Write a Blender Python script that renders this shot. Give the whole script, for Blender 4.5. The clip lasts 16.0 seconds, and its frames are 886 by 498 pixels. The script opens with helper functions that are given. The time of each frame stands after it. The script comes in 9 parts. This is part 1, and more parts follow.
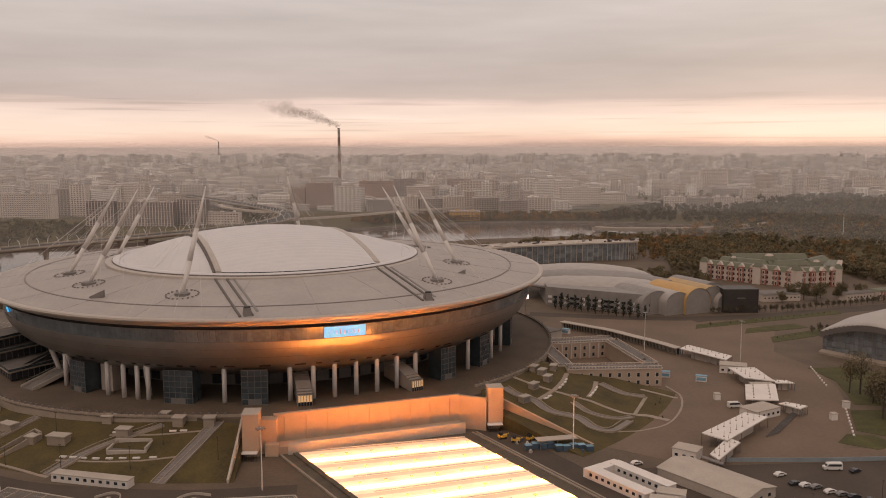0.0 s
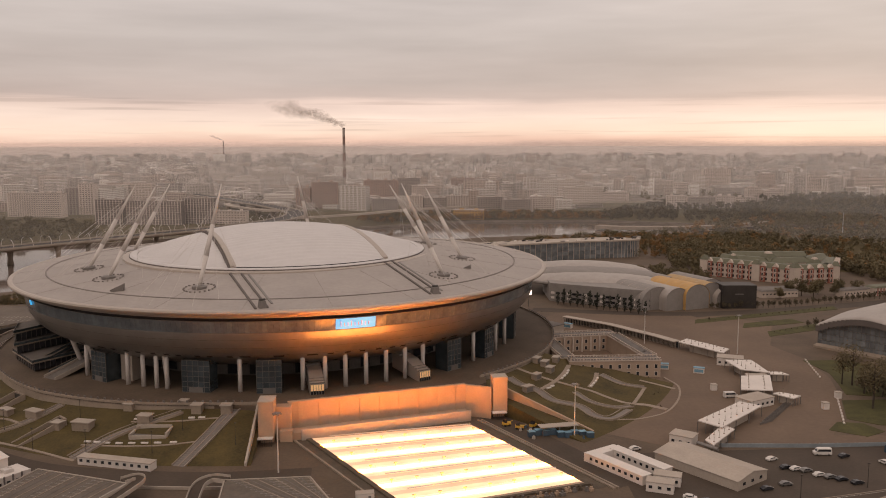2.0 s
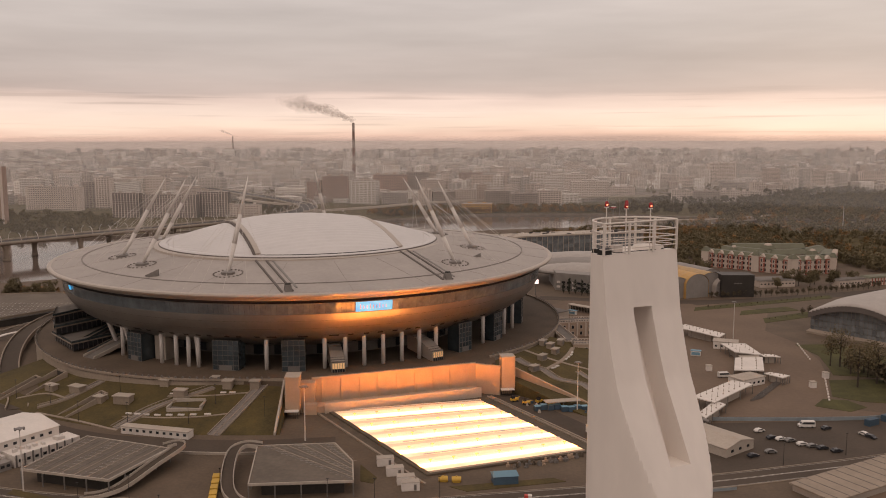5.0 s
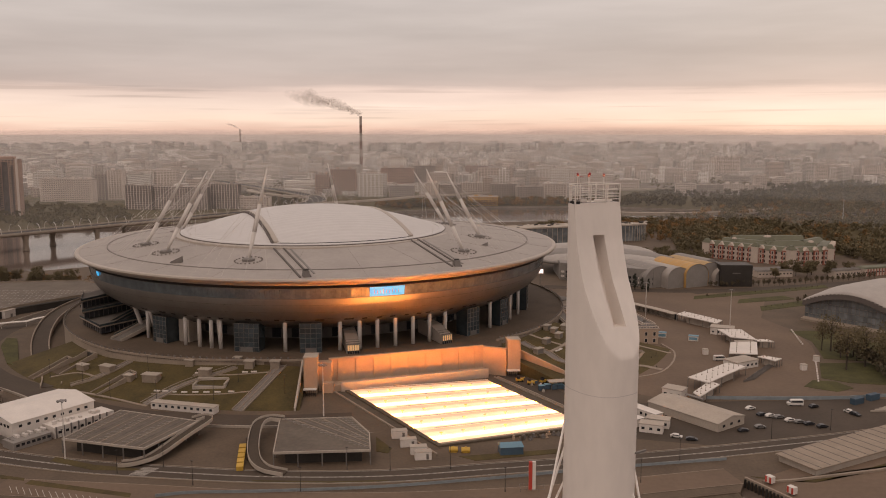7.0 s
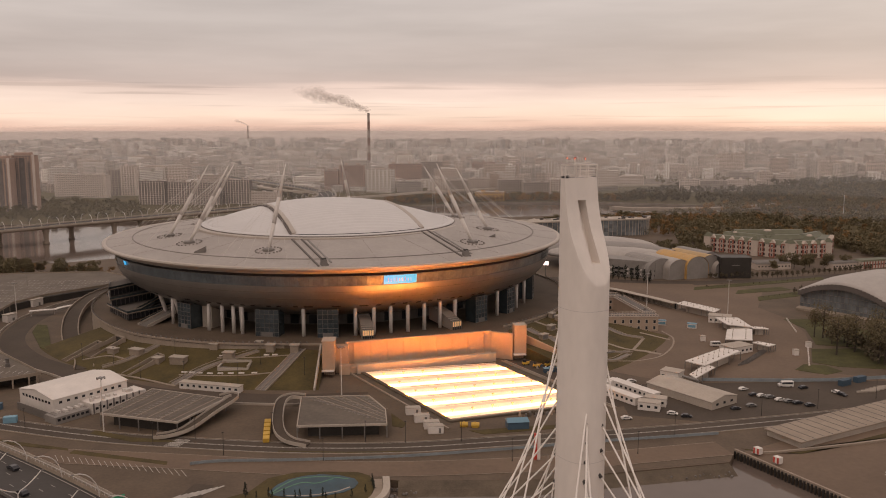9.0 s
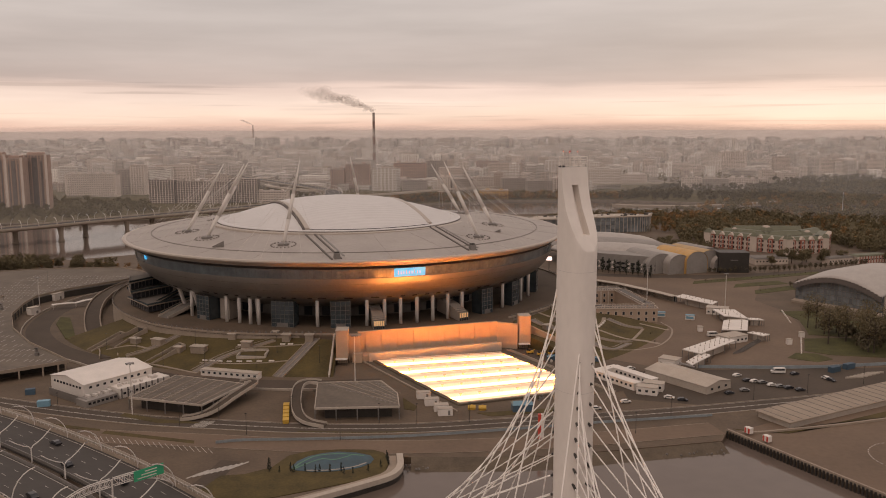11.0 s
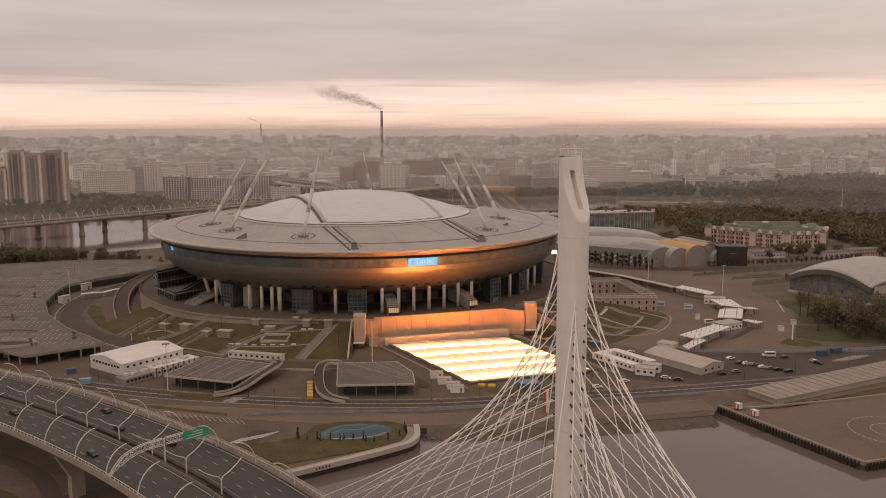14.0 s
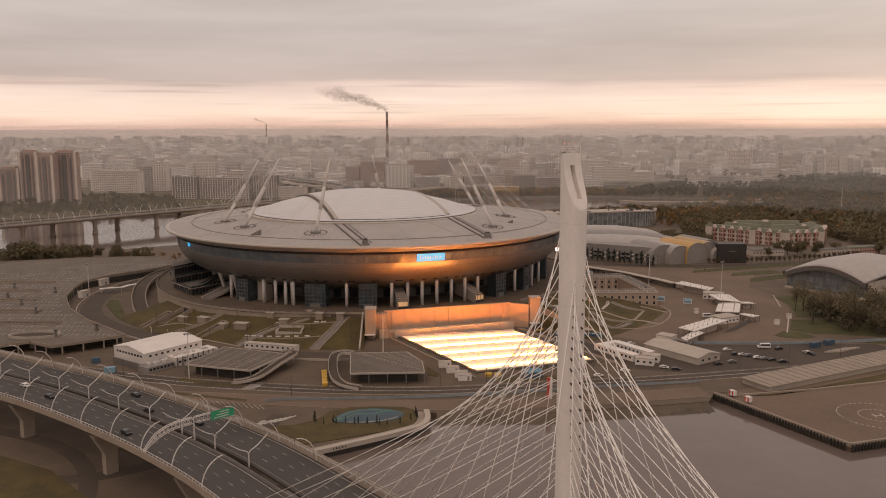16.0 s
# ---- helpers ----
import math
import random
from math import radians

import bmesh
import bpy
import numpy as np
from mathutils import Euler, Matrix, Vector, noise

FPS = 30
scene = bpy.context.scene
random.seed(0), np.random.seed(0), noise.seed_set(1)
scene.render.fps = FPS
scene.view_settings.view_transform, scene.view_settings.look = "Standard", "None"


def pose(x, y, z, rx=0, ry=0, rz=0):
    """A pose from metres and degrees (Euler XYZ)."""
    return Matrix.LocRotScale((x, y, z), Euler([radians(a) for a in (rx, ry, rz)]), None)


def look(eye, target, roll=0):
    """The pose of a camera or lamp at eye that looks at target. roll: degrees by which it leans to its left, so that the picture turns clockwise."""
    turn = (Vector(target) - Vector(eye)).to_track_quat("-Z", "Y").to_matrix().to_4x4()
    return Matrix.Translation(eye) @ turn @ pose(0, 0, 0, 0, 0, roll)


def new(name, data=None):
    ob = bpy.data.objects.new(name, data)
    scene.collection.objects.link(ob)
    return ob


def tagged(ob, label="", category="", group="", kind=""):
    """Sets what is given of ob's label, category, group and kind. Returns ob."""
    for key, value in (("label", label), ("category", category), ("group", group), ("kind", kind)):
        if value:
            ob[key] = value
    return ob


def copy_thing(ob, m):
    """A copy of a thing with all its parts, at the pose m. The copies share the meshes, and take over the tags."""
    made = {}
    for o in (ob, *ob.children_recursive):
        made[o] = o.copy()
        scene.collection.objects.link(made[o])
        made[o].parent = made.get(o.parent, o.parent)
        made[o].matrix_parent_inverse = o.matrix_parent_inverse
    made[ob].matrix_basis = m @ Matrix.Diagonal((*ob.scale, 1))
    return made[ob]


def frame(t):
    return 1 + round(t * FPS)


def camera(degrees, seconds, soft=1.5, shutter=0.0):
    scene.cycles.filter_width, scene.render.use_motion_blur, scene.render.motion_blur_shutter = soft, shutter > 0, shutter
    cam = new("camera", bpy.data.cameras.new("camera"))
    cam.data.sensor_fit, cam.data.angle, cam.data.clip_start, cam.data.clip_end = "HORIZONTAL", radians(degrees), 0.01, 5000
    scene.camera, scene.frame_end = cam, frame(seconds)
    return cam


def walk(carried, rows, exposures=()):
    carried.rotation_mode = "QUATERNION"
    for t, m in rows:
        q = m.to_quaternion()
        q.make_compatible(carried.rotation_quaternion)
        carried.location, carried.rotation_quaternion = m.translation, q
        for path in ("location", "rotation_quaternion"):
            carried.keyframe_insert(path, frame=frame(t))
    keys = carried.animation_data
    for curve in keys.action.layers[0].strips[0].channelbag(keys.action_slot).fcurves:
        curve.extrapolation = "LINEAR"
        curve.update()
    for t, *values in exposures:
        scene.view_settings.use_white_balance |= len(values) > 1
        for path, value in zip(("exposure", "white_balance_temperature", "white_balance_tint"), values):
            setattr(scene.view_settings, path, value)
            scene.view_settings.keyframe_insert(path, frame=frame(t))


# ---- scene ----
# the camera and its flight
PATH = [
    (0, (88.232, -465.679, 116.55), (88.24, -463.694, 116.303), -0.1),
    (0.5, (87.876, -469.305, 116.555), (87.882, -467.32, 116.308), -0.2),
    (1, (87.543, -472.924, 116.546), (87.547, -470.939, 116.3), -0.1),
    (1.5, (87.193, -476.614, 116.531), (87.194, -474.63, 116.284), -0.1),
    (2, (86.785, -480.431, 116.517), (86.785, -478.446, 116.269), -0.1),
    (2.5, (86.341, -484.414, 116.513), (86.338, -482.429, 116.264), -0.2),
    (3, (85.95, -488.623, 116.609), (85.945, -486.638, 116.36), -0.2),
    (3.5, (85.594, -492.924, 116.683), (85.587, -490.94, 116.432), -0.1),
    (4, (85.186, -497.483, 116.779), (85.176, -495.499, 116.526), -0.1),
    (6.5, (83.016, -523.347, 117.096), (82.99, -521.366, 116.823), -0.0),
    (7, (82.523, -528.931, 117.174), (82.494, -526.951, 116.899), -0.0),
    (7.5, (82.065, -534.782, 117.238), (82.032, -532.802, 116.961), -0.0),
    (8, (81.63, -540.701, 117.243), (81.593, -538.721, 116.963), -0.1),
    (8.5, (81.18, -546.473, 117.191), (81.14, -544.494, 116.909), -0.0),
    (9, (80.738, -551.896, 117.175), (80.695, -549.916, 116.892), -0.0),
    (11.5, (78.691, -576.543, 117.288), (78.637, -574.564, 117.003), -0.1),
    (12, (78.27, -581.249, 117.303), (78.213, -579.271, 117.018), -0.0),
    (12.5, (77.891, -585.832, 117.316), (77.832, -583.853, 117.03), -0.1),
    (13, (77.513, -590.404, 117.303), (77.453, -588.426, 117.016), -0.1),
    (13.5, (77.171, -595.0, 117.315), (77.109, -593.022, 117.027), -0.1),
    (14, (76.782, -599.642, 117.341), (76.717, -597.664, 117.052), -0.1),
    (14.5, (76.403, -604.279, 117.354), (76.335, -602.301, 117.066), -0.1),
    (15, (76.011, -608.922, 117.364), (75.941, -606.944, 117.075), -0.1),
    (15.5, (75.634, -613.552, 117.372), (75.562, -611.574, 117.084), -0.1),
    (16, (75.271, -618.18, 117.374), (75.197, -616.202, 117.086), -0.1),
]
cam = camera(55.1, 16.0, soft=1.0)
walk(cam, [(t, look(eye, target, roll)) for t, eye, target, roll in PATH], [(0.0, 0.05, 6900, 18), (16.0, 0.05, 6900, 18)])

# world: overcast evening sky with a bright warm gap over the horizon
world = bpy.data.worlds.new("sky")
scene.world = world
world.use_nodes = True
wn, wl = world.node_tree.nodes, world.node_tree.links
wn.clear()
w_out = wn.new("ShaderNodeOutputWorld")
w_sum = wn.new("ShaderNodeAddShader")
w_clear = wn.new("ShaderNodeBackground")
w_cloud = wn.new("ShaderNodeBackground")
nishita = wn.new("ShaderNodeTexSky")
nishita.sky_type, nishita.sun_disc = "NISHITA", False
nishita.sun_elevation, nishita.sun_rotation = radians(12), radians(25)
w_clear.inputs["Strength"].default_value = 0.0015
wl.new(nishita.outputs[0], w_clear.inputs["Color"])
w_co = wn.new("ShaderNodeTexCoord")
w_sep = wn.new("ShaderNodeSeparateXYZ")
wl.new(w_co.outputs["Generated"], w_sep.inputs[0])
# cloud streaks, drawn out along the horizon
w_map = wn.new("ShaderNodeMapping")
w_map.inputs["Scale"].default_value = (3.0, 3.0, 30.0)
wl.new(w_co.outputs["Generated"], w_map.inputs[0])
w_noise = wn.new("ShaderNodeTexNoise")
w_noise.inputs["Scale"].default_value = 1.3
w_noise.inputs["Detail"].default_value = 7
w_noise.inputs["Roughness"].default_value = 0.55
wl.new(w_map.outputs[0], w_noise.inputs["Vector"])
w_shift = wn.new("ShaderNodeMath")
w_shift.operation = "MULTIPLY_ADD"
w_shift.inputs[1].default_value = 0.024
w_shift.inputs[2].default_value = -0.012
wl.new(w_noise.outputs[0], w_shift.inputs[0])
w_el = wn.new("ShaderNodeMath")
w_el.operation = "ADD"
wl.new(w_sep.outputs[2], w_el.inputs[0])
wl.new(w_shift.outputs[0], w_el.inputs[1])
w_rng = wn.new("ShaderNodeMapRange")
w_rng.inputs["From Min"].default_value = -0.02
w_rng.inputs["From Max"].default_value = 0.18
wl.new(w_el.outputs[0], w_rng.inputs[0])
w_ramp = wn.new("ShaderNodeValToRGB")
SKY = [(0.00, (0.42, 0.31, 0.26)), (0.085, (0.52, 0.38, 0.32)), (0.115, (0.79, 0.565, 0.45)), (0.16, (0.93, 0.75, 0.605)),
       (0.25, (0.92, 0.77, 0.655)), (0.32, (0.77, 0.635, 0.555)), (0.355, (0.58, 0.495, 0.445)), (0.45, (0.53, 0.475, 0.435)),
       (0.70, (0.55, 0.515, 0.48)), (0.9, (0.575, 0.545, 0.515)), (1.0, (0.63, 0.575, 0.535))]
w_ramp.color_ramp.elements[0].position = SKY[0][0]
w_ramp.color_ramp.elements[0].color = (*SKY[0][1], 1)
w_ramp.color_ramp.elements[1].position = SKY[-1][0]
w_ramp.color_ramp.elements[1].color = (*SKY[-1][1], 1)
for where, tone in SKY[1:-1]:
    w_ramp.color_ramp.elements.new(where).color = (*tone, 1)
wl.new(w_rng.outputs[0], w_ramp.inputs[0])
# soft mottling of the cloud deck
w_n2 = wn.new("ShaderNodeTexNoise")
w_n2.inputs["Scale"].default_value = 2.2
w_n2.inputs["Detail"].default_value = 5
w_m2 = wn.new("ShaderNodeMapping")
w_m2.inputs["Scale"].default_value = (1.6, 1.6, 14.0)
wl.new(w_co.outputs["Generated"], w_m2.inputs[0])
wl.new(w_m2.outputs[0], w_n2.inputs["Vector"])
w_r2 = wn.new("ShaderNodeMapRange")
w_r2.inputs["From Min"].default_value, w_r2.inputs["From Max"].default_value = 0.3, 0.7
w_r2.inputs["To Min"].default_value, w_r2.inputs["To Max"].default_value = 0.88, 1.08
wl.new(w_n2.outputs[0], w_r2.inputs[0])
w_mul = wn.new("ShaderNodeVectorMath")
w_mul.operation = "SCALE"
wl.new(w_ramp.outputs[0], w_mul.inputs[0])
wl.new(w_r2.outputs[0], w_mul.inputs["Scale"])
# thin dark streaks across the bright gap
w_m3 = wn.new("ShaderNodeMapping")
w_m3.inputs["Scale"].default_value = (2.4, 2.4, 110.0)
wl.new(w_co.outputs["Generated"], w_m3.inputs[0])
w_n3 = wn.new("ShaderNodeTexNoise")
w_n3.inputs["Scale"].default_value, w_n3.inputs["Detail"].default_value = 1.7, 6
wl.new(w_m3.outputs[0], w_n3.inputs["Vector"])
w_r3 = wn.new("ShaderNodeMapRange")
w_r3.inputs["From Min"].default_value, w_r3.inputs["From Max"].default_value = 0.56, 0.68
w_r3.inputs["To Min"].default_value, w_r3.inputs["To Max"].default_value = 1.0, 0.80
wl.new(w_n3.outputs[0], w_r3.inputs[0])
w_low = wn.new("ShaderNodeMapRange")
w_low.inputs["From Min"].default_value, w_low.inputs["From Max"].default_value = 0.040, 0.062
wl.new(w_sep.outputs[2], w_low.inputs[0])
w_mix3 = wn.new("ShaderNodeMix")
wl.new(w_low.outputs[0], w_mix3.inputs[0])
wl.new(w_r3.outputs[0], w_mix3.inputs[2])
w_mix3.inputs[3].default_value = 1.0
w_mu3 = wn.new("ShaderNodeVectorMath")
w_mu3.operation = "SCALE"
wl.new(w_mul.outputs[0], w_mu3.inputs[0])
wl.new(w_mix3.outputs[0], w_mu3.inputs["Scale"])
wl.new(w_mu3.outputs[0], w_cloud.inputs["Color"])
w_cloud.inputs["Strength"].default_value = 1.0
wl.new(w_clear.outputs[0], w_sum.inputs[0])
wl.new(w_cloud.outputs[0], w_sum.inputs[1])
wl.new(w_sum.outputs[0], w_out.inputs[0])

sun = new("sun", bpy.data.lights.new("sun", "SUN"))
sun.data.energy, sun.data.angle, sun.data.color = 0.5, radians(25), (1.0, 0.86, 0.72)
sun.matrix_world = look((-260, -500, 900), (0, 0, 0))
scene.view_settings.exposure = 0.0


# ---- materials ----
def material(name, colour, rough=0.75, metal=0.0, vary=0.18, size=6.0, fine=0.6, bump=0.0, per="", glow=None, stretch=(1, 1, 1), spread=(0.72, 1.25)):
    """A procedural surface: broad stains of the given size in metres, finer grain on top, optional relief and piece-to-piece change."""
    m = bpy.data.materials.new(name)
    m.use_nodes = True
    n, l = m.node_tree.nodes, m.node_tree.links
    b = n["Principled BSDF"]
    b.inputs["Roughness"].default_value, b.inputs["Metallic"].default_value = rough, metal
    geo = n.new("ShaderNodeNewGeometry")
    mp = n.new("ShaderNodeMapping")
    mp.inputs["Scale"].default_value = stretch
    l.new(geo.outputs["Position"], mp.inputs[0])
    n1, n2 = n.new("ShaderNodeTexNoise"), n.new("ShaderNodeTexNoise")
    n1.inputs["Scale"].default_value, n1.inputs["Detail"].default_value = 1 / size, 4
    n2.inputs["Scale"].default_value, n2.inputs["Detail"].default_value = 1 / fine, 3
    l.new(mp.outputs[0], n1.inputs["Vector"])
    l.new(mp.outputs[0], n2.inputs["Vector"])
    mix = n.new("ShaderNodeMath")
    mix.operation = "MULTIPLY_ADD"
    mix.inputs[1].default_value = 0.6
    l.new(n1.outputs[0], mix.inputs[0])
    half = n.new("ShaderNodeMath")
    half.operation = "MULTIPLY"
    half.inputs[1].default_value = 0.4
    l.new(n2.outputs[0], half.inputs[0])
    l.new(half.outputs[0], mix.inputs[2])
    r = n.new("ShaderNodeMapRange")
    r.inputs["From Min"].default_value, r.inputs["From Max"].default_value = 0.33, 0.67
    r.inputs["To Min"].default_value, r.inputs["To Max"].default_value = 1 - vary, 1 + vary
    l.new(mix.outputs[0], r.inputs[0])
    tone = r.outputs[0]
    if per:
        if per == "object":
            src = n.new("ShaderNodeObjectInfo").outputs["Random"]
        else:
            src = geo.outputs["Random Per Island"]
        r2 = n.new("ShaderNodeMapRange")
        r2.inputs["To Min"].default_value, r2.inputs["To Max"].default_value = spread
        l.new(src, r2.inputs[0])
        mm = n.new("ShaderNodeMath")
        mm.operation = "MULTIPLY"
        l.new(tone, mm.inputs[0])
        l.new(r2.outputs[0], mm.inputs[1])
        tone = mm.outputs[0]
    sc = n.new("ShaderNodeVectorMath")
    sc.operation = "SCALE"
    sc.inputs[0].default_value = colour
    l.new(tone, sc.inputs["Scale"])
    l.new(sc.outputs[0], b.inputs["Base Color"])
    if bump:
        bp = n.new("ShaderNodeBump")
        bp.inputs["Strength"].default_value, bp.inputs["Distance"].default_value = bump, 0.1
        l.new(n2.outputs[0], bp.inputs["Height"])
        l.new(bp.outputs[0], b.inputs["Normal"])
    if glow:
        b.inputs["Emission Color"].default_value = (*glow[0], 1)
        b.inputs["Emission Strength"].default_value = glow[1]
    return m


asphalt = material("asphalt", (0.068, 0.049, 0.035), 0.9, vary=0.22, size=18, fine=1.2, bump=0.2)
paving = material("paving", (0.108, 0.075, 0.050), 0.85, vary=0.24, size=14, fine=1.2, bump=0.1)
plaza_stone = material("plaza_stone", (0.148, 0.100, 0.068), 0.85, vary=0.18, size=30, fine=2.0, bump=0.1)
deck_asphalt = material("deck_asphalt", (0.058, 0.050, 0.045), 0.85, vary=0.15, size=14, fine=0.8, stretch=(0.4, 1, 1))
grass = material("grass", (0.076, 0.054, 0.016), 0.95, vary=0.4, size=9, fine=0.9, bump=0.5)
lawn_green = material("lawn_green", (0.066, 0.060, 0.017), 0.95, vary=0.4, size=7, fine=0.8, bump=0.5)
earth = material("earth", (0.10, 0.075, 0.052), 0.95, vary=0.3, size=5, fine=0.5, bump=0.5)
city_ground = material("city_ground", (0.165, 0.132, 0.105), 0.95, vary=0.35, size=45, fine=8)
concrete = material("concrete", (0.285, 0.226, 0.175), 0.8, vary=0.14, size=7, fine=0.8, bump=0.15)
pale_concrete = material("pale_concrete", (0.40, 0.34, 0.285), 0.8, vary=0.12, size=8, fine=0.8, bump=0.1)
warm_plaster = material("warm_plaster", (0.40, 0.285, 0.20), 0.85, vary=0.1, size=6, fine=0.7, bump=0.1)
dark_concrete = material("dark_concrete", (0.16, 0.14, 0.125), 0.85, vary=0.2, size=6, fine=0.8, bump=0.2)
white_paint = material("white_paint", (0.66, 0.60, 0.55), 0.55, vary=0.08, size=6, fine=0.7)
pylon_paint = material("pylon_paint", (0.74, 0.675, 0.62), 0.55, vary=0.06, size=5, fine=0.6, stretch=(1, 1, 0.4))
steel_white = material("steel_white", (0.58, 0.53, 0.49), 0.45, vary=0.07, size=5, fine=0.6)
cable_white = material("cable_white", (0.78, 0.72, 0.67), 0.5, vary=0.05, size=8, fine=1.0)
roof_skin = material("roof_skin", (0.335, 0.295, 0.268), 0.6, vary=0.10, size=16, fine=2.0)
roof_line = material("roof_line", (0.12, 0.10, 0.09), 0.8, vary=0.1)
roof_trace = material("roof_trace", (0.205, 0.18, 0.162), 0.75, vary=0.12)
dome_skin = material("dome_skin", (0.55, 0.52, 0.505), 0.42, vary=0.05, size=10, fine=1.6)
bowl_metal = material("bowl_metal", (0.31, 0.288, 0.27), 0.40, 0.75, vary=0.10, size=9, fine=2.0)
lip_metal = material("lip_metal", (0.42, 0.36, 0.31), 0.45, 0.3, vary=0.07)
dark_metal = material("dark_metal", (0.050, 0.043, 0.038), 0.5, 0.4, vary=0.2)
grey_metal = material("grey_metal", (0.20, 0.18, 0.165), 0.5, 0.4, vary=0.15)
dark_glass = material("dark_glass", (0.035, 0.036, 0.040), 0.12, 0.0, vary=0.3, size=8, fine=2, per="object")
band_glass = material("band_glass", (0.120, 0.138, 0.150), 0.11, 0.0, vary=0.3, size=7, fine=1.6, per="island", spread=(0.85, 1.15))
hall_glass = material("hall_glass", (0.17, 0.18, 0.185), 0.12, 0.0, vary=0.35, size=7, fine=2, per="object")
blue_glass = material("blue_glass", (0.045, 0.058, 0.065), 0.1, 0.0, vary=0.3, size=6, fine=2, per="object")
# near-black that puts shade into openings and hollow interiors; also the bowl vents
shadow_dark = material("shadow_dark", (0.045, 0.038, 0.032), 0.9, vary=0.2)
orange_skin = material("orange_skin", (0.50, 0.29, 0.10), 0.6, vary=0.1, size=5, fine=1)
gold_skin = material("gold_skin", (0.42, 0.27, 0.12), 0.6, vary=0.1, size=5, fine=1)
grey_skin = material("grey_skin", (0.24, 0.215, 0.195), 0.6, vary=0.12, size=5, fine=1)
silver_skin = material("silver_skin", (0.36, 0.32, 0.29), 0.5, vary=0.1, size=5, fine=1)
stucco = material("stucco", (0.38, 0.285, 0.215), 0.85, vary=0.1, size=5, fine=0.6)
palace_red = material("palace_red", (0.29, 0.10, 0.07), 0.85, vary=0.15, size=4, fine=0.6)
palace_cream = material("palace_cream", (0.50, 0.415, 0.35), 0.8, vary=0.08, size=4, fine=0.6)
palace_green = material("palace_green", (0.115, 0.112, 0.070), 0.6, vary=0.15, size=5, fine=0.7)
container_blue = material("container_blue", (0.05, 0.09, 0.13), 0.6, vary=0.15, per="object")
kiosk_blue = material("kiosk_blue", (0.15, 0.28, 0.36), 0.6, vary=0.1, per="object")
fence_blue = material("fence_blue", (0.23, 0.26, 0.275), 0.6, vary=0.15, size=3)
machine_yellow = material("machine_yellow", (0.55, 0.33, 0.05), 0.5, vary=0.15)
warning_red = material("warning_red", (0.50, 0.06, 0.04), 0.5, vary=0.1)
sign_green = material("sign_green", (0.03, 0.33, 0.17), 0.5, vary=0.05)
tyre_black = material("tyre_black", (0.018, 0.017, 0.016), 0.8, vary=0.2)
bark = material("bark", (0.06, 0.045, 0.035), 0.95, vary=0.3, size=1, fine=0.2)
leaf_dark = material("leaf_dark", (0.098, 0.077, 0.046), 0.9, vary=0.25, size=12, fine=1.5, per="island", spread=(0.82, 1.18))
leaf_autumn = material("leaf_autumn", (0.235, 0.132, 0.052), 0.9, vary=0.3, size=14, fine=1.5, per="island", spread=(0.82, 1.18))
leaf_olive = material("leaf_olive", (0.135, 0.106, 0.056), 0.9, vary=0.35, size=25, fine=2, per="island", spread=(0.82, 1.18))
conifer = material("conifer", (0.030, 0.032, 0.022), 0.9, vary=0.25, size=4, fine=0.6, per="island")
city_pale = material("city_pale", (0.34, 0.275, 0.24), 0.85, vary=0.1, size=30, fine=4, per="island")
city_brick = material("city_brick", (0.38, 0.265, 0.215), 0.85, vary=0.15, size=25, fine=3)
city_grey = material("city_grey", (0.36, 0.305, 0.27), 0.85, vary=0.15, size=25, fine=3)
city_white = material("city_white", (0.60, 0.51, 0.45), 0.85, vary=0.1, size=25, fine=3)
city_window = material("city_window", (0.15, 0.125, 0.115), 0.35, vary=0.3, size=6, fine=2, per="object")
chimney_red = material("chimney_red", (0.24, 0.16, 0.135), 0.85, vary=0.1, size=10)
lamp_red = material("lamp_red", (0.22, 0.008, 0.010), 0.12, vary=0.15, size=0.2, fine=0.03, glow=((1.0, 0.03, 0.02), 0.035))
lamp_lit = material("lamp_lit", (0.9, 0.4, 0.3), 0.3, vary=0.05, glow=((1.0, 0.25, 0.12), 7.0))
screen_blue = material("screen_blue", (0.05, 0.3, 0.45), 0.3, vary=0.25, size=3, fine=0.8, glow=((0.03, 0.40, 0.78), 0.95))
billboard_lit = material("billboard_lit", (0.8, 0.7, 0.65), 0.4, vary=0.05, glow=((1.0, 0.78, 0.70), 1.6))
warm_lit = material("warm_lit", (0.7, 0.5, 0.3), 0.5, vary=0.2, glow=((1.0, 0.55, 0.22), 0.35))

# the river: dark water with low ripples
water_mat = material("water", (0.135, 0.103, 0.086), 0.08, vary=0.1, size=40, fine=8)
wb = water_mat.node_tree.nodes["Principled BSDF"]
wb.inputs["IOR"].default_value = 1.33
rip = water_mat.node_tree.nodes.new("ShaderNodeTexNoise")
rip.inputs["Scale"].default_value, rip.inputs["Detail"].default_value = 0.35, 4
rbp = water_mat.node_tree.nodes.new("ShaderNodeBump")
rbp.inputs["Strength"].default_value, rbp.inputs["Distance"].default_value = 0.12, 0.12
rgeo = water_mat.node_tree.nodes.new("ShaderNodeNewGeometry")
water_mat.node_tree.links.new(rgeo.outputs["Position"], rip.inputs["Vector"])
water_mat.node_tree.links.new(rip.outputs[0], rbp.inputs["Height"])
water_mat.node_tree.links.new(rbp.outputs[0], wb.inputs["Normal"])


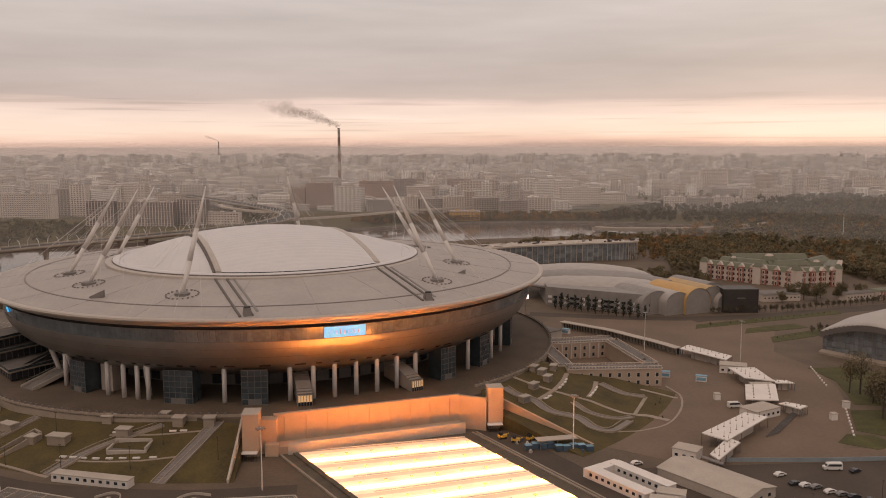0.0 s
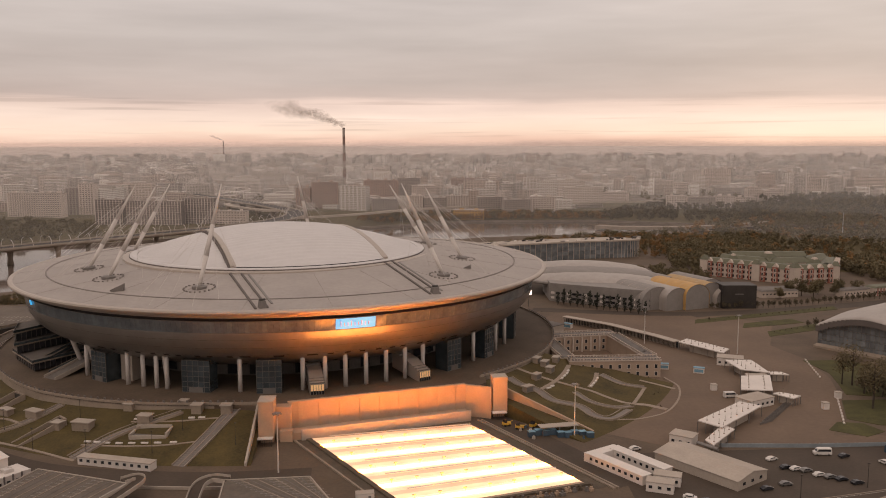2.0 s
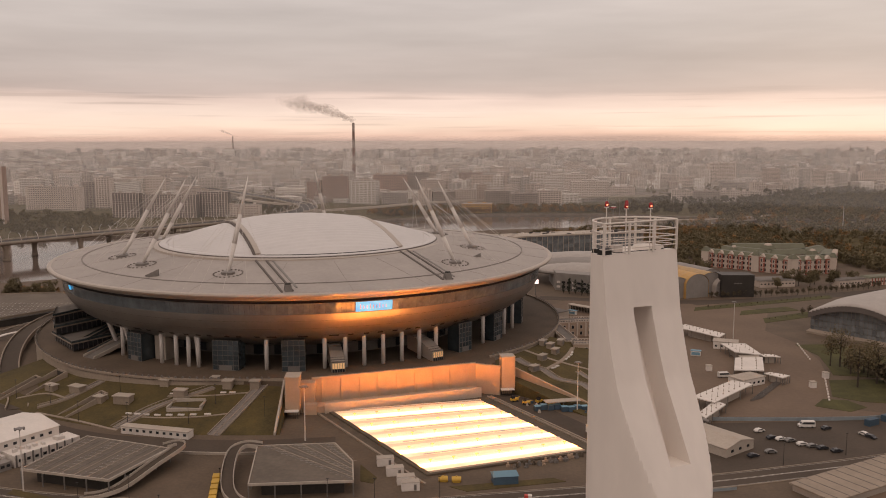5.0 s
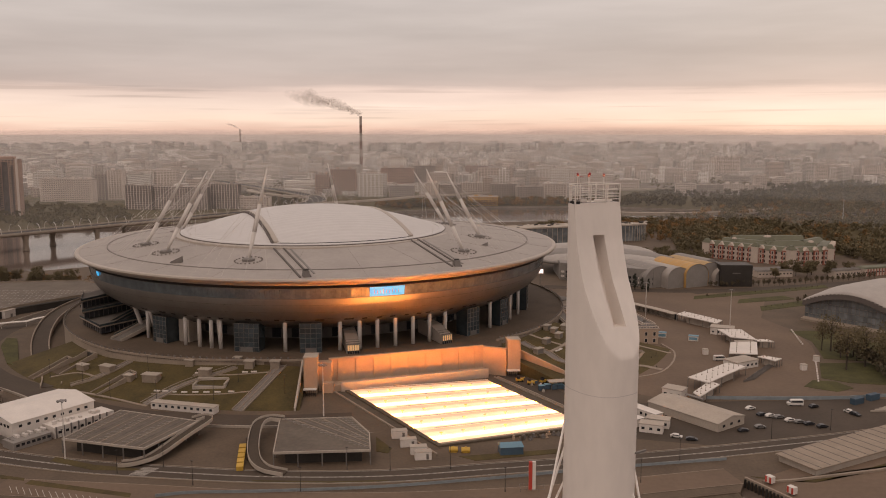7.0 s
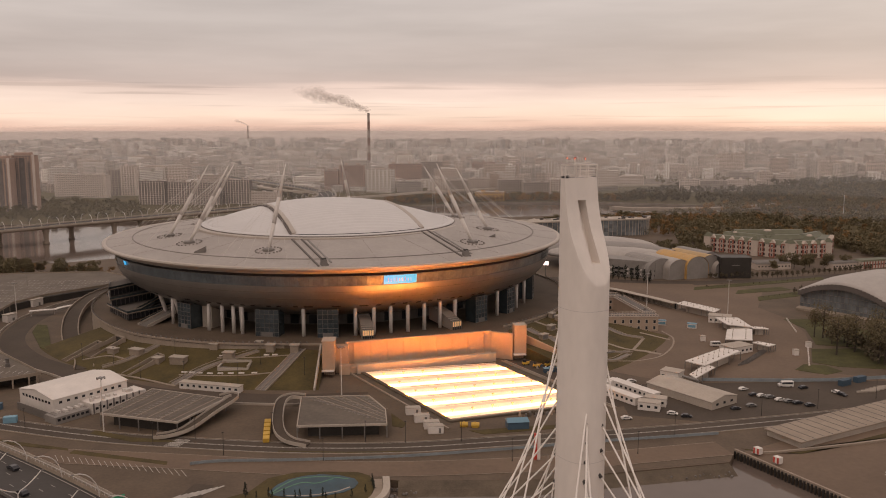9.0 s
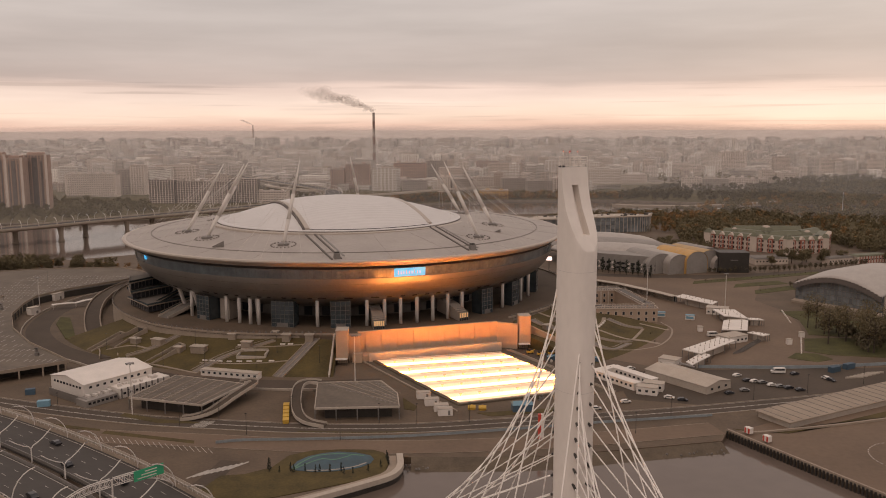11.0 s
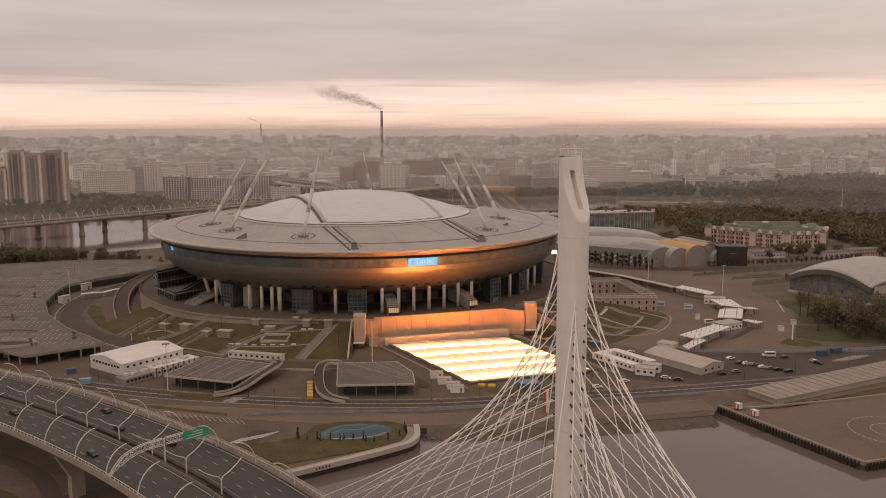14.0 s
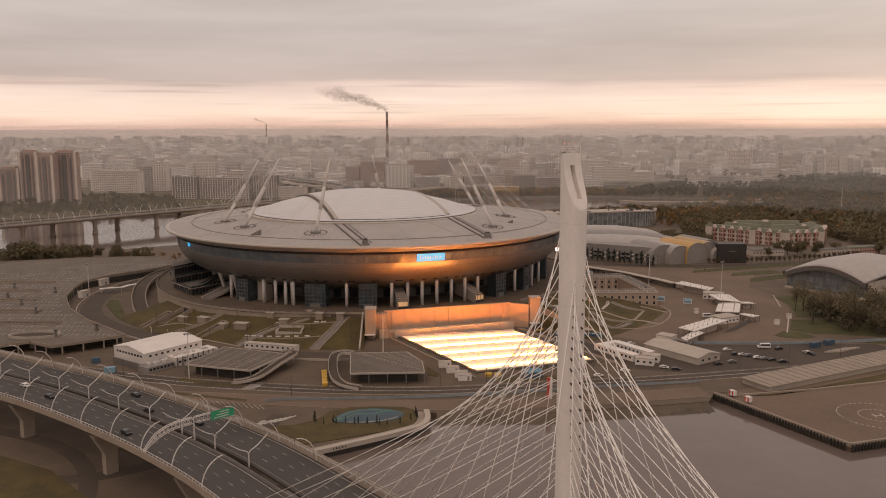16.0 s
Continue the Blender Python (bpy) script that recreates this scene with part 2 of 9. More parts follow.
# ---- mesh tools ----
class Shape:
    """Vertices and faces gathered for one mesh."""

    def __init__(self):
        self.v, self.f = [], []

    def add(self, verts, faces):
        k = len(self.v)
        self.v += [tuple(p) for p in verts]
        self.f += [tuple(i + k for i in f) for f in faces]
        return self

    def box(self, x, y, z, sx, sy, sz, turn=0.0, taper=1.0):
        """A box standing on z, centred on x, y, turned about the vertical by degrees."""
        c, s = math.cos(radians(turn)), math.sin(radians(turn))
        vs = []
        for zz, k in ((z, 1.0), (z + sz, taper)):
            for a, b in ((-1, -1), (1, -1), (1, 1), (-1, 1)):
                px, py = a * sx / 2 * k, b * sy / 2 * k
                vs.append((x + px * c - py * s, y + px * s + py * c, zz))
        return self.add(vs, [(3, 2, 1, 0), (4, 5, 6, 7), (0, 1, 5, 4), (1, 2, 6, 5), (2, 3, 7, 6), (3, 0, 4, 7)])

    def prism(self, plan, z0, z1):
        """An upright prism over a plan outline; z0 and z1 may be lists of heights."""
        n = len(plan)
        za = z0 if isinstance(z0, (list, tuple)) else [z0] * n
        zb = z1 if isinstance(z1, (list, tuple)) else [z1] * n
        vs = [(p[0], p[1], za[i]) for i, p in enumerate(plan)] + [(p[0], p[1], zb[i]) for i, p in enumerate(plan)]
        fs = [tuple(range(n - 1, -1, -1)), tuple(range(n, 2 * n))] + [(i, (i + 1) % n, n + (i + 1) % n, n + i) for i in range(n)]
        return self.add(vs, fs)

    def lathe(self, profile, a0=0.0, a1=360.0, n=96, closed=False, sx=1.0, sy=1.0):
        """Turns a profile of (radius, height) about the vertical from a0 to a1 degrees."""
        full = abs(a1 - a0) >= 360
        m = len(profile)
        cols = n if full else n + 1
        vs = []
        for i in range(cols):
            a = radians(a0 + (a1 - a0) * i / n)
            vs += [(r * math.cos(a) * sx, r * math.sin(a) * sy, z) for r, z in profile]
        fs = []
        for i in range(n):
            j = (i + 1) % cols
            for k in range(m if closed else m - 1):
                q = (k + 1) % m
                fs.append((i * m + k, j * m + k, j * m + q, i * m + q))
        if closed and not full:
            fs += [tuple(range(m)), tuple(reversed(range(n * m, n * m + m)))]
        return self.add(vs, fs)

    def sector(self, profile_at, a0, a1, n=60):
        """Like lathe, closed, with a profile that changes with the angle in degrees."""
        vs, fs = [], []
        for i in range(n + 1):
            deg = a0 + (a1 - a0) * i / n
            prof = profile_at(deg)
            m = len(prof)
            a = radians(deg)
            vs += [(r * math.cos(a), r * math.sin(a), z) for r, z in prof]
        for i in range(n):
            for k in range(m):
                q = (k + 1) % m
                fs.append((i * m + k, (i + 1) * m + k, (i + 1) * m + q, i * m + q))
        return self.add(vs, fs + [tuple(range(m)), tuple(reversed(range(n * m, n * m + m)))])

    def tube(self, p, q, r, r2=None, n=6):
        """A round bar from p to q."""
        p, q = Vector(p), Vector(q)
        r2 = r if r2 is None else r2
        t = (q - p).to_track_quat("Z", "Y").to_matrix()
        vs = []
        for c, rr in ((p, r), (q, r2)):
            for i in range(n):
                a = 2 * math.pi * i / n
                vs.append(c + t @ Vector((rr * math.cos(a), rr * math.sin(a), 0)))
        fs = [(i, (i + 1) % n, n + (i + 1) % n, n + i) for i in range(n)]
        return self.add(vs, fs + [tuple(reversed(range(n))), tuple(range(n, 2 * n))])

    def pipe(self, points, r, n=6):
        for a, b in zip(points, points[1:]):
            self.tube(a, b, r, n=n)
        return self

    def ribbon(self, points, profile, z_extra=0.0, closed=True):
        """Sweeps a cross-section of (offset to the left, height) along a 3D line."""
        m = len(profile)
        vs, fs = [], []
        for i, p in enumerate(points):
            a = Vector(points[max(i - 1, 0)])
            b = Vector(points[min(i + 1, len(points) - 1)])
            d = (b - a)
            d.z = 0
            d.normalize()
            nx, ny = -d.y, d.x
            for o, h in profile:
                vs.append((p[0] + nx * o, p[1] + ny * o, p[2] + h))
        for i in range(len(points) - 1):
            for k in range(m if closed else m - 1):
                q = (k + 1) % m
                fs.append((i * m + k, (i + 1) * m + k, (i + 1) * m + q, i * m + q))
        if closed:
            fs += [tuple(reversed(range(m))), tuple(range((len(points) - 1) * m, len(points) * m))]
        return self.add(vs, fs)

    def mesh(self, name, mat=None, smooth=False):
        me = bpy.data.meshes.new(name)
        me.from_pydata(self.v, [], self.f)
        me.validate()
        if len(self.f) < 20000:
            bm = bmesh.new()
            bm.from_mesh(me)
            bmesh.ops.recalc_face_normals(bm, faces=bm.faces)
            bm.to_mesh(me)
            bm.free()
        if mat:
            me.materials.append(mat)
        if smooth:
            me.polygons.foreach_set("use_smooth", [True] * len(me.polygons))
        return me


def part(name, shape, mat, parent, label="", smooth=False, m=None):
    ob = new(name, shape if isinstance(shape, bpy.types.Mesh) else shape.mesh(name, mat, smooth))
    ob.parent = parent
    if m is not None:
        ob.matrix_local = m
    return tagged(ob, label)


def thing(name, label, category, group="", kind="", at=None):
    ob = tagged(new(name), label, category, group, kind)
    ob.empty_display_size = 0.5
    if at is not None:
        ob.matrix_basis = at
    return ob


def solid(name, shape, mat, label, category, group="", kind="", smooth=False):
    return tagged(new(name, shape.mesh(name, mat, smooth)), label, category, group, kind)


def curve_through(points, steps=8):
    """A smooth line through the points (Catmull-Rom)."""
    pts = [Vector(p) for p in points]
    pts = [2 * pts[0] - pts[1]] + pts + [2 * pts[-1] - pts[-2]]
    out = []
    for i in range(1, len(pts) - 2):
        p0, p1, p2, p3 = pts[i - 1:i + 3]
        for s in range(steps):
            t = s / steps
            out.append(0.5 * ((2 * p1) + (p2 - p0) * t + (2 * p0 - 5 * p1 + 4 * p2 - p3) * t * t + (3 * p1 - p0 - 3 * p2 + p3) * t ** 3))
    out.append(pts[-2])
    return out


def strip(points, half, z, steps=8):
    """A flat band along a plan line."""
    line = curve_through([(x, y, z) for x, y in points], steps)
    return Shape().ribbon(line, [(-half, -0.05), (half, -0.05), (half, 0.0), (-half, 0.0)])


# ---- land and water ----
water = solid("water", Shape().add([(-4900, -1500, -2.6), (4900, -1500, -2.6), (4900, 4300, -2.6), (-4900, 4300, -2.6)], [(0, 1, 2, 3)]),
              water_mat, "calm dark river water reflecting the pale evening sky", "water", kind="structure")

ISLAND = [(-3000, -900), (-20, -900), (0, -420), (12, -345), (12.6, -328.5), (33, -314.6), (54.6, -297), (56, -290), (55.2, -280.5), (62, -281.5), (108, -279.5),
          (176, -263), (181, -252.5), (214.5, -312.5), (420, -236), (900, -60), (4000, 100), (4000, 640), (1500, 640), (480, 655), (330, 640), (250, 600),
          (138, 570), (0, 480), (-120, 330), (-185, 235), (-265, 178), (-340, 150), (-600, 60), (-3000, -160)]
MAINLAND = [(-4900, 250), (-600, 425), (-330, 500), (-200, 600), (0, 720), (138, 800), (322, 800), (480, 735), (1500, 690), (4900, 660),
            (4900, 4300), (-4900, 4300)]
ground = solid("ground", Shape().prism(ISLAND, -6, 0.0), paving, "grey-brown paved and bare island ground round the stadium", "ground", kind="structure")
mainland = solid("ground", Shape().prism(MAINLAND, -6, 0.0), city_ground, "dull brown city ground reaching to the horizon", "ground", kind="structure")

# the paved quarter on the east side of the stadium
PLAZA = [(112, -118), (150, -148), (176, -166), (300, -168), (262, -152), (243, -152), (258, -130), (270, -100), (279, -70), (283, -33), (276, 0),
         (300, 60), (262, 92), (170, 100), (140, 60), (150, -30)]
solid("pavement", Shape().prism(PLAZA, -0.2, 0.03), plaza_stone, "broad brown stone-paved plaza beside the stadium", "pavement", kind="structure")
# shore road with its pavements and the promenade
SHORE = [(-330, -156), (-220, -190), (-150, -214), (-95, -232.5), (-55, -243.5), (-20, -249), (20, -252.8), (60, -251.5), (100, -244), (150, -234.5), (200, -222), (260, -204), (360, -166), (600, -56)]
solid("road", strip(SHORE, 5.2, 0.05), asphalt, "dark asphalt shore road with worn lane lines", "road", kind="structure")
PROM = [(-70, -262), (-26, -266), (42, -272), (108, -266), (178, -250)]
solid("pavement", strip(PROM, 6.5, 0.12), plaza_stone, "pale paved riverside promenade beside the shore road", "pavement", kind="structure")
line_mat = material("road_line", (0.42, 0.38, 0.34), 0.8, vary=0.2, size=2, fine=0.3)
lane = curve_through([(x, y, 0.07) for x, y in SHORE], 30)
marks = Shape()
for k in range(2, len(lane) - 2, 2):
    a, b = lane[k], lane[k].lerp(lane[k + 1], 0.55)
    marks.ribbon([a, b], [(-0.12, 0), (0.12, 0), (0.12, 0.01), (-0.12, 0.01)])
for off in (-4.7, -0.25, 0.25, 4.7):
    marks.ribbon(lane, [(off - 0.1, 0), (off + 0.1, 0), (off + 0.1, 0.01), (off - 0.1, 0.01)])
solid("lane_line", marks, line_mat, "worn white lane lines on the shore road", "road marking", kind="structure")

for pts, label in (([(-98, -246), (-64, -255.4), (-63, -257.6), (-98, -249.5)], "narrow dull grass verge beside the shore road"), ([(-61, -257), (-23, -267), (-22.4, -270), (-61.5, -260.2)], "narrow dull grass verge beside the shore road"),
                   ([(-62, -236.5), (-45, -243.5), (-29, -246.5), (-26, -248.2), (-44, -248), (-62.5, -240)], "grass bank in front of the parking canopy"), ([(53.5, -229), (52, -214), (59, -226), (58, -231)], "small grass patch beside the parking canopy"),
                   ([(14, -255.8), (40, -256.6), (60, -255), (60, -256), (40, -257.6), (14, -256.8)], "thin grass strip between road and promenade"), ([(84, -233.5), (120, -226), (124, -229), (90, -237.5)], "small grass patch beside the shore road")):
    solid("verge", Shape().prism(pts, -0.1, 0.14), grass, label, "lawn", kind="structure")
bays = Shape()
for k in range(21):
    f = k / 20
    x, y = -64 + 50 * f, -264.5 - 12.5 * f
    bays.box(x, y, 0.135, 0.2, 6.4, 0.02, 34)
solid("bay_lines", bays, line_mat, "white slanting bay lines of a roadside car park", "road marking", kind="structure")
for x, y, t in ((-25.5, -248.8, -8),):
    zebra = Shape()
    for k in range(9):
        zebra.box(x - 2.6 + k * 0.65, y - k * 0.1 + 0.4, 0.06, 0.32, 7.4, 0.02, -22)
    solid("zebra_crossing", zebra, line_mat, "white zebra crossing on the shore road", "road marking", kind="structure")

for off in (-5.5, 5.5):
    solid("kerb", Shape().ribbon(lane, [(off - 0.15, -0.05), (off + 0.15, -0.05), (off + 0.15, 0.16), (off - 0.15, 0.16)]), concrete, "low pale kerb of the shore road", "kerb", kind="structure")
prom_line = curve_through([(x, y, 0.125) for x, y in PROM], 16)
joints = Shape()
for off in (-6.4, 6.4):
    joints.ribbon(prom_line, [(off - 0.12, 0), (off + 0.12, 0), (off + 0.12, 0.014), (off - 0.12, 0.014)])
solid("paving_edge", joints, concrete, "pale edging along the promenade paving", "paving", kind="structure")

# quay of sheet piles round the helipad ground
QUAY = [(176, -263), (181, -252.5), (214.5, -312.5), (420, -236)]
quay = thing("quay_wall", "dark rusted steel sheet-pile quay wall with a pale kerb", "quay", kind="structure")
for a, b in ((QUAY[1], QUAY[2]), (QUAY[2], QUAY[3])):
    p, q = Vector((*a, 0)), Vector((*b, 0))
    part("kerb", Shape().ribbon([p, q], [(-0.3, -0.6), (0.5, -0.6), (0.5, 0.9), (-0.3, 0.9)]), concrete, quay)
    piles = Shape()
    n = int((q - p).length / 1.5)
    d = (q - p).normalized()
    out = Vector((d.y, -d.x, 0))
    for i in range(n):
        c = p + d * (i + 0.5) * 1.5 + out * 0.55
        piles.tube((c.x, c.y, -4), (c.x, c.y, 0.3), 0.42, n=6)
    part("piling", piles, dark_metal, quay, "row of dark steel piles")
solid("pavement", Shape().prism([(183, -254), (215, -310), (420, -233), (420, -120), (260, -206)], -0.2, 0.06), plaza_stone,
      "worn brown helipad ground behind the quay", "pavement", kind="structure")
solid("kerb", Shape().ribbon([(186, -255.6, 0), (195.5, -254.3, 0), (227.5, -245.6, 0), (261.5, -234.2, 0), (330, -208, 0)], [(-0.5, 0.05), (0.5, 0.05), (0.5, 0.8), (-0.5, 0.8)]), concrete, "pale kerb of blocks along the helipad ground", "kerb", kind="structure")
solid("verge", Shape().prism([(184, -250), (204, -255), (272, -218.5), (330, -186), (330, -202), (264, -231), (215, -249), (190, -254)], -0.1, 0.1), grass, "rough grass verge between pavilion and helipad", "lawn", kind="structure")
pad = Shape()
for r, n in ((15.5, 44), (7.5, 26)):
    for i in range(n):
        a0, a1 = 2 * math.pi * i / n, 2 * math.pi * (i + 0.55) / n
        c0 = (240 + r * math.cos(a0), -279 + r * math.sin(a0), 0.075)
        c1 = (240 + r * math.cos(a1), -279 + r * math.sin(a1), 0.075)
        pad.ribbon([c0, c1], [(-0.22, 0), (0.22, 0), (0.22, 0.015), (-0.22, 0.015)])
for x in (-1.6, 1.6):
    pad.box(240 + x, -279, 0.075, 0.6, 4.5, 0.015)
pad.box(240, -279, 0.075, 2.6, 0.6, 0.014)
solid("helipad_marking", pad, line_mat, "worn white dashed helipad rings on dark asphalt", "helipad", kind="structure")

# rough foreshore under the promenade
shore = Shape().ribbon(curve_through([(60, -284, 0), (84, -283, 0), (108, -281, 0), (140, -273, 0), (176, -264.5, 0)], 10),
                       [(2.5, 0.05), (-1.5, -1.2), (-5.5, -2.9), (2.5, -3)])
solid("foreshore", shore, earth, "stony brown foreshore below the promenade", "shore", kind="structure")
random.seed(11)
rocks = Shape()
for i in range(260):
    x = random.uniform(58, 176)
    y = -282 + (x - 60) * 0.145 - random.uniform(-0.5, 5) - (0 if x > 108 else 1)
    s = random.uniform(0.3, 1.1)
    rocks.box(x, y, -2.7 + random.uniform(0, 0.9), s, s * 0.8, s * 0.6, random.uniform(0, 90), 0.6)
solid("rocks", rocks, dark_concrete, "dark boulders strewn along the water's edge", "rocks", kind="stuff")


# ---- the stadium ----
POD = 10.5
stadium = thing("stadium", "saucer-shaped stadium with a pale roof, glass band and metal bowl", "stadium")
AX = Vector((0.40, -0.917, 0))   # towards the pitch
LAT = Vector((0.917, 0.40, 0))
DC = Vector((-5.0, -2.0, 0))   # middle of the retractable dome


def roof_z(r):
    return 49.0 + (144.5 - r) * 0.113


part("roof", Shape().lathe([(143.2, 48.9)] + [(r, roof_z(r)) for r in range(141, 71, -6)] + [(74, 52.0), (140, 45.5)], n=180, closed=True), roof_skin, stadium,
     "grey-beige membrane roof", smooth=False)
part("rim", Shape().lathe([(144.6, 48.4), (144.4, 49.1), (143.4, 49.45), (142.4, 49.3), (139.5, 46.2), (141.5, 46.6), (144.2, 47.7)], n=200, closed=True), lip_metal, stadium, "pale rounded rim of the roof")
# near-black lining that paints the shaded gap below the rim
part("soffit", Shape().lathe([(139.6, 46.4), (136.0, 46.2), (135.8, 43.6), (137.8, 43.5)], n=160), dark_metal, stadium, "recess under the rim, its shade put into the colour")
# seams on the roof
for r in (127.0,):
    part("seam", Shape().lathe([(r + 0.35, roof_z(r) - 0.05), (r + 0.35, roof_z(r) + 0.28), (r - 0.35, roof_z(r) + 0.32), (r - 0.35, roof_z(r))], n=160, closed=True), roof_trace, stadium, "grey ring gutter")
seam = Shape()
for k in range(24):
    a = radians(k * 15 + 2)
    seam.tube((88 * math.cos(a), 88 * math.sin(a), roof_z(88) + 0.02), (141.5 * math.cos(a), 141.5 * math.sin(a), roof_z(141.5) + 0.02), 0.06, n=4)
part("roof_seams", seam, roof_trace, stadium, "fine radial roof seams")
# ring and dome of the retractable roof
part("dome_ring", Shape().lathe([(81.0, 54.6), (80.9, 57.2), (79.6, 57.7), (77.0, 57.5), (77.0, 54.2)], n=160, closed=True), dome_skin, stadium, "pale ring beam", m=Matrix.Translation(DC))
part("ring_gutter", Shape().lathe([(84.6, 54.6), (84.4, 56.3), (81.1, 56.6), (81.1, 54.4)], n=160, closed=True), lip_metal, stadium, "beige ring gutter", m=Matrix.Translation(DC))
# solid dark ring that imitates the shadow line between beam and gutter
part("ring_painted_shadow", Shape().lathe([(81.35, 56.4), (81.3, 56.95), (80.8, 56.95), (80.8, 56.3)], n=160, closed=True), roof_line, stadium, m=Matrix.Translation(DC))
DOME_R, DOME_H, DOME_Z = 77.5, 13.4, 57.0


def dome_z(r):
    k = (DOME_R ** 2 + DOME_H ** 2) / (2 * DOME_H)
    return DOME_Z + DOME_H - k + math.sqrt(max(k * k - r * r, 0))


# each leaf is ribbed by inflated cushions that run across it
leaf_edges = ((-77.5, -38.4), (-38.4, 38.4), (38.4, 77.5))
for lo, hi in leaf_edges:
    sh = Shape()
    nu, nv = max(6, int((hi - lo) / 2.2)), 132
    for i in range(nu + 1):
        u = lo + (hi - lo) * i / nu
        half = math.sqrt(max(DOME_R ** 2 - u * u, 0.2))
        for j in range(nv + 1):
            w = -half + 2 * half * j / nv
            r = min(math.hypot(u, w), DOME_R)
            puff = 0.42 * abs(math.sin(math.pi * w / 4.3)) * min(1, (DOME_R - r) / 3)
            p = DC + LAT * u + AX * w
            up = 0.9 if lo > -50 and hi < 50 else 0.0
            sh.v.append((p.x, p.y, dome_z(r) + puff + up))
    for i in range(nu):
        for j in range(nv):
            k = i * (nv + 1) + j
            sh.f.append((k, k + 1, k + nv + 2, k + nv + 1))
    part("dome_leaf", sh, dome_skin, stadium, "white ribbed cushion roof leaf", smooth=True)
for u in (-38.5, 38.5):
    line = []
    half = math.sqrt(DOME_R ** 2 - u * u)
    for j in range(41):
        w = -half + 2 * half * j / 40
        p = DC + LAT * u + AX * w
        line.append((p.x, p.y, dome_z(math.hypot(u, w)) + 0.1))
    part("arch_rail", Shape().ribbon(line, [(-1.3, 0), (1.3, 0), (1.3, 1.5), (-1.3, 1.5)]), lip_metal, stadium, "pale arched seam beam")
    part("arch_gutter", Shape().ribbon(line, [(-2.4, -0.2), (-1.3, -0.2), (-1.3, 0.9), (-2.4, 0.9)]), roof_line, stadium)
    for s in (1, -1):
        # rail tracks and winch over the fixed roof
        for off in (-2.6, 2.2):
            a = DC + LAT * (u + off) + AX * (s * (half + 2))
            b = DC + LAT * (u + off) + AX * (s * 133.0)
            part("roof_rail", Shape().ribbon([(q.x, q.y, roof_z(min(q.length, 143))) for q in (a.lerp(b, f / 8) for f in range(9))],
                                             [(-0.45, -0.1), (0.45, -0.1), (0.45, 0.55), (-0.45, 0.55)]), roof_line, stadium, "dark roof rail")
        a = DC + LAT * (u + 5.2) + AX * (s * (half + 6))
        b = DC + LAT * (u + 5.2) + AX * (s * 128.0)
        part("roof_walkway", Shape().ribbon([(q.x, q.y, roof_z(q.length)) for q in (a.lerp(b, f / 8) for f in range(9))],
                                            [(-0.5, 0), (0.5, 0), (0.5, 0.25), (-0.5, 0.25)]), grey_metal, stadium)
        p = DC + LAT * (u + 0.5) + AX * (s * 131)
        z = roof_z(p.length)
        w = part("winch", Shape().box(p.x, p.y, z - 0.2, 3.2, 4.2, 3.0, 20, 0.8), grey_metal, stadium, "grey winch housing")
        part("winch_drum", Shape().tube(tuple(p + LAT * -1.2 + Vector((0, 0, z + 2.9))), tuple(p + LAT * 1.2 + Vector((0, 0, z + 2.9))), 0.7, n=10), dark_metal, w)

# glass band, bowl and its panels
N_PANE = 120
for k in range(N_PANE):
    if k == 0:
        pane_sh = Shape()
        for j in range(3):
            pane_sh.lathe([(137.9, 43.7), (136.9, 38.6), (136.6, 38.6), (137.6, 43.7)], j + 0.008, j + 0.985, 1, closed=True)
        pane_me = pane_sh.mesh("glass_pane", band_glass)
    part("glass_pane", pane_me, None, stadium, m=pose(0, 0, 0, 0, 0, 360 / N_PANE * k))
mullion_me = Shape().tube((137.93, 0, 43.8), (136.93, 0, 38.5), 0.02, n=4).mesh("mullion", grey_metal)
for k in range(N_PANE):
    part("mullion", mullion_me, None, stadium, m=pose(0, 0, 0, 0, 0, 360 / N_PANE * k - 0.06))
for r, z in ((138.0, 43.6), (137.0, 38.45)):
    part("transom", Shape().lathe([(r, z), (r + 0.15, z), (r + 0.15, z + 0.22), (r, z + 0.22)], n=160, closed=True), grey_metal, stadium)
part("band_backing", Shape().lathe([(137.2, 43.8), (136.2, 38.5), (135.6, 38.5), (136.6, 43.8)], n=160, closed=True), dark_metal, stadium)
BOWL = [(137.1, 38.5), (136.5, 36.0), (135.3, 33.4), (133.5, 30.8), (130.9, 28.2), (127.4, 25.6), (122.5, 22.8), (116.0, 20.2), (108.0, 18.2), (98.0, 17.2)]
smooth_bowl = [(p.x, p.y) for p in curve_through([(r, z, 0) for r, z in BOWL], 4)]
part("bowl", Shape().lathe(smooth_bowl, n=288), bowl_metal, stadium, "dark brushed metal bowl", smooth=True)
for r, z in smooth_bowl[5:24:6]:
    part("bowl_joint", Shape().lathe([(r + 0.02, z + 0.05), (r + 0.02, z - 0.03), (r - 0.1, z - 0.03), (r - 0.1, z + 0.05)], n=216, closed=True), dark_metal, stadium)
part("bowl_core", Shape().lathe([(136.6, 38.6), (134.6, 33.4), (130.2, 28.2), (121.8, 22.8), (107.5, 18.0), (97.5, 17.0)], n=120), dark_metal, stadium)
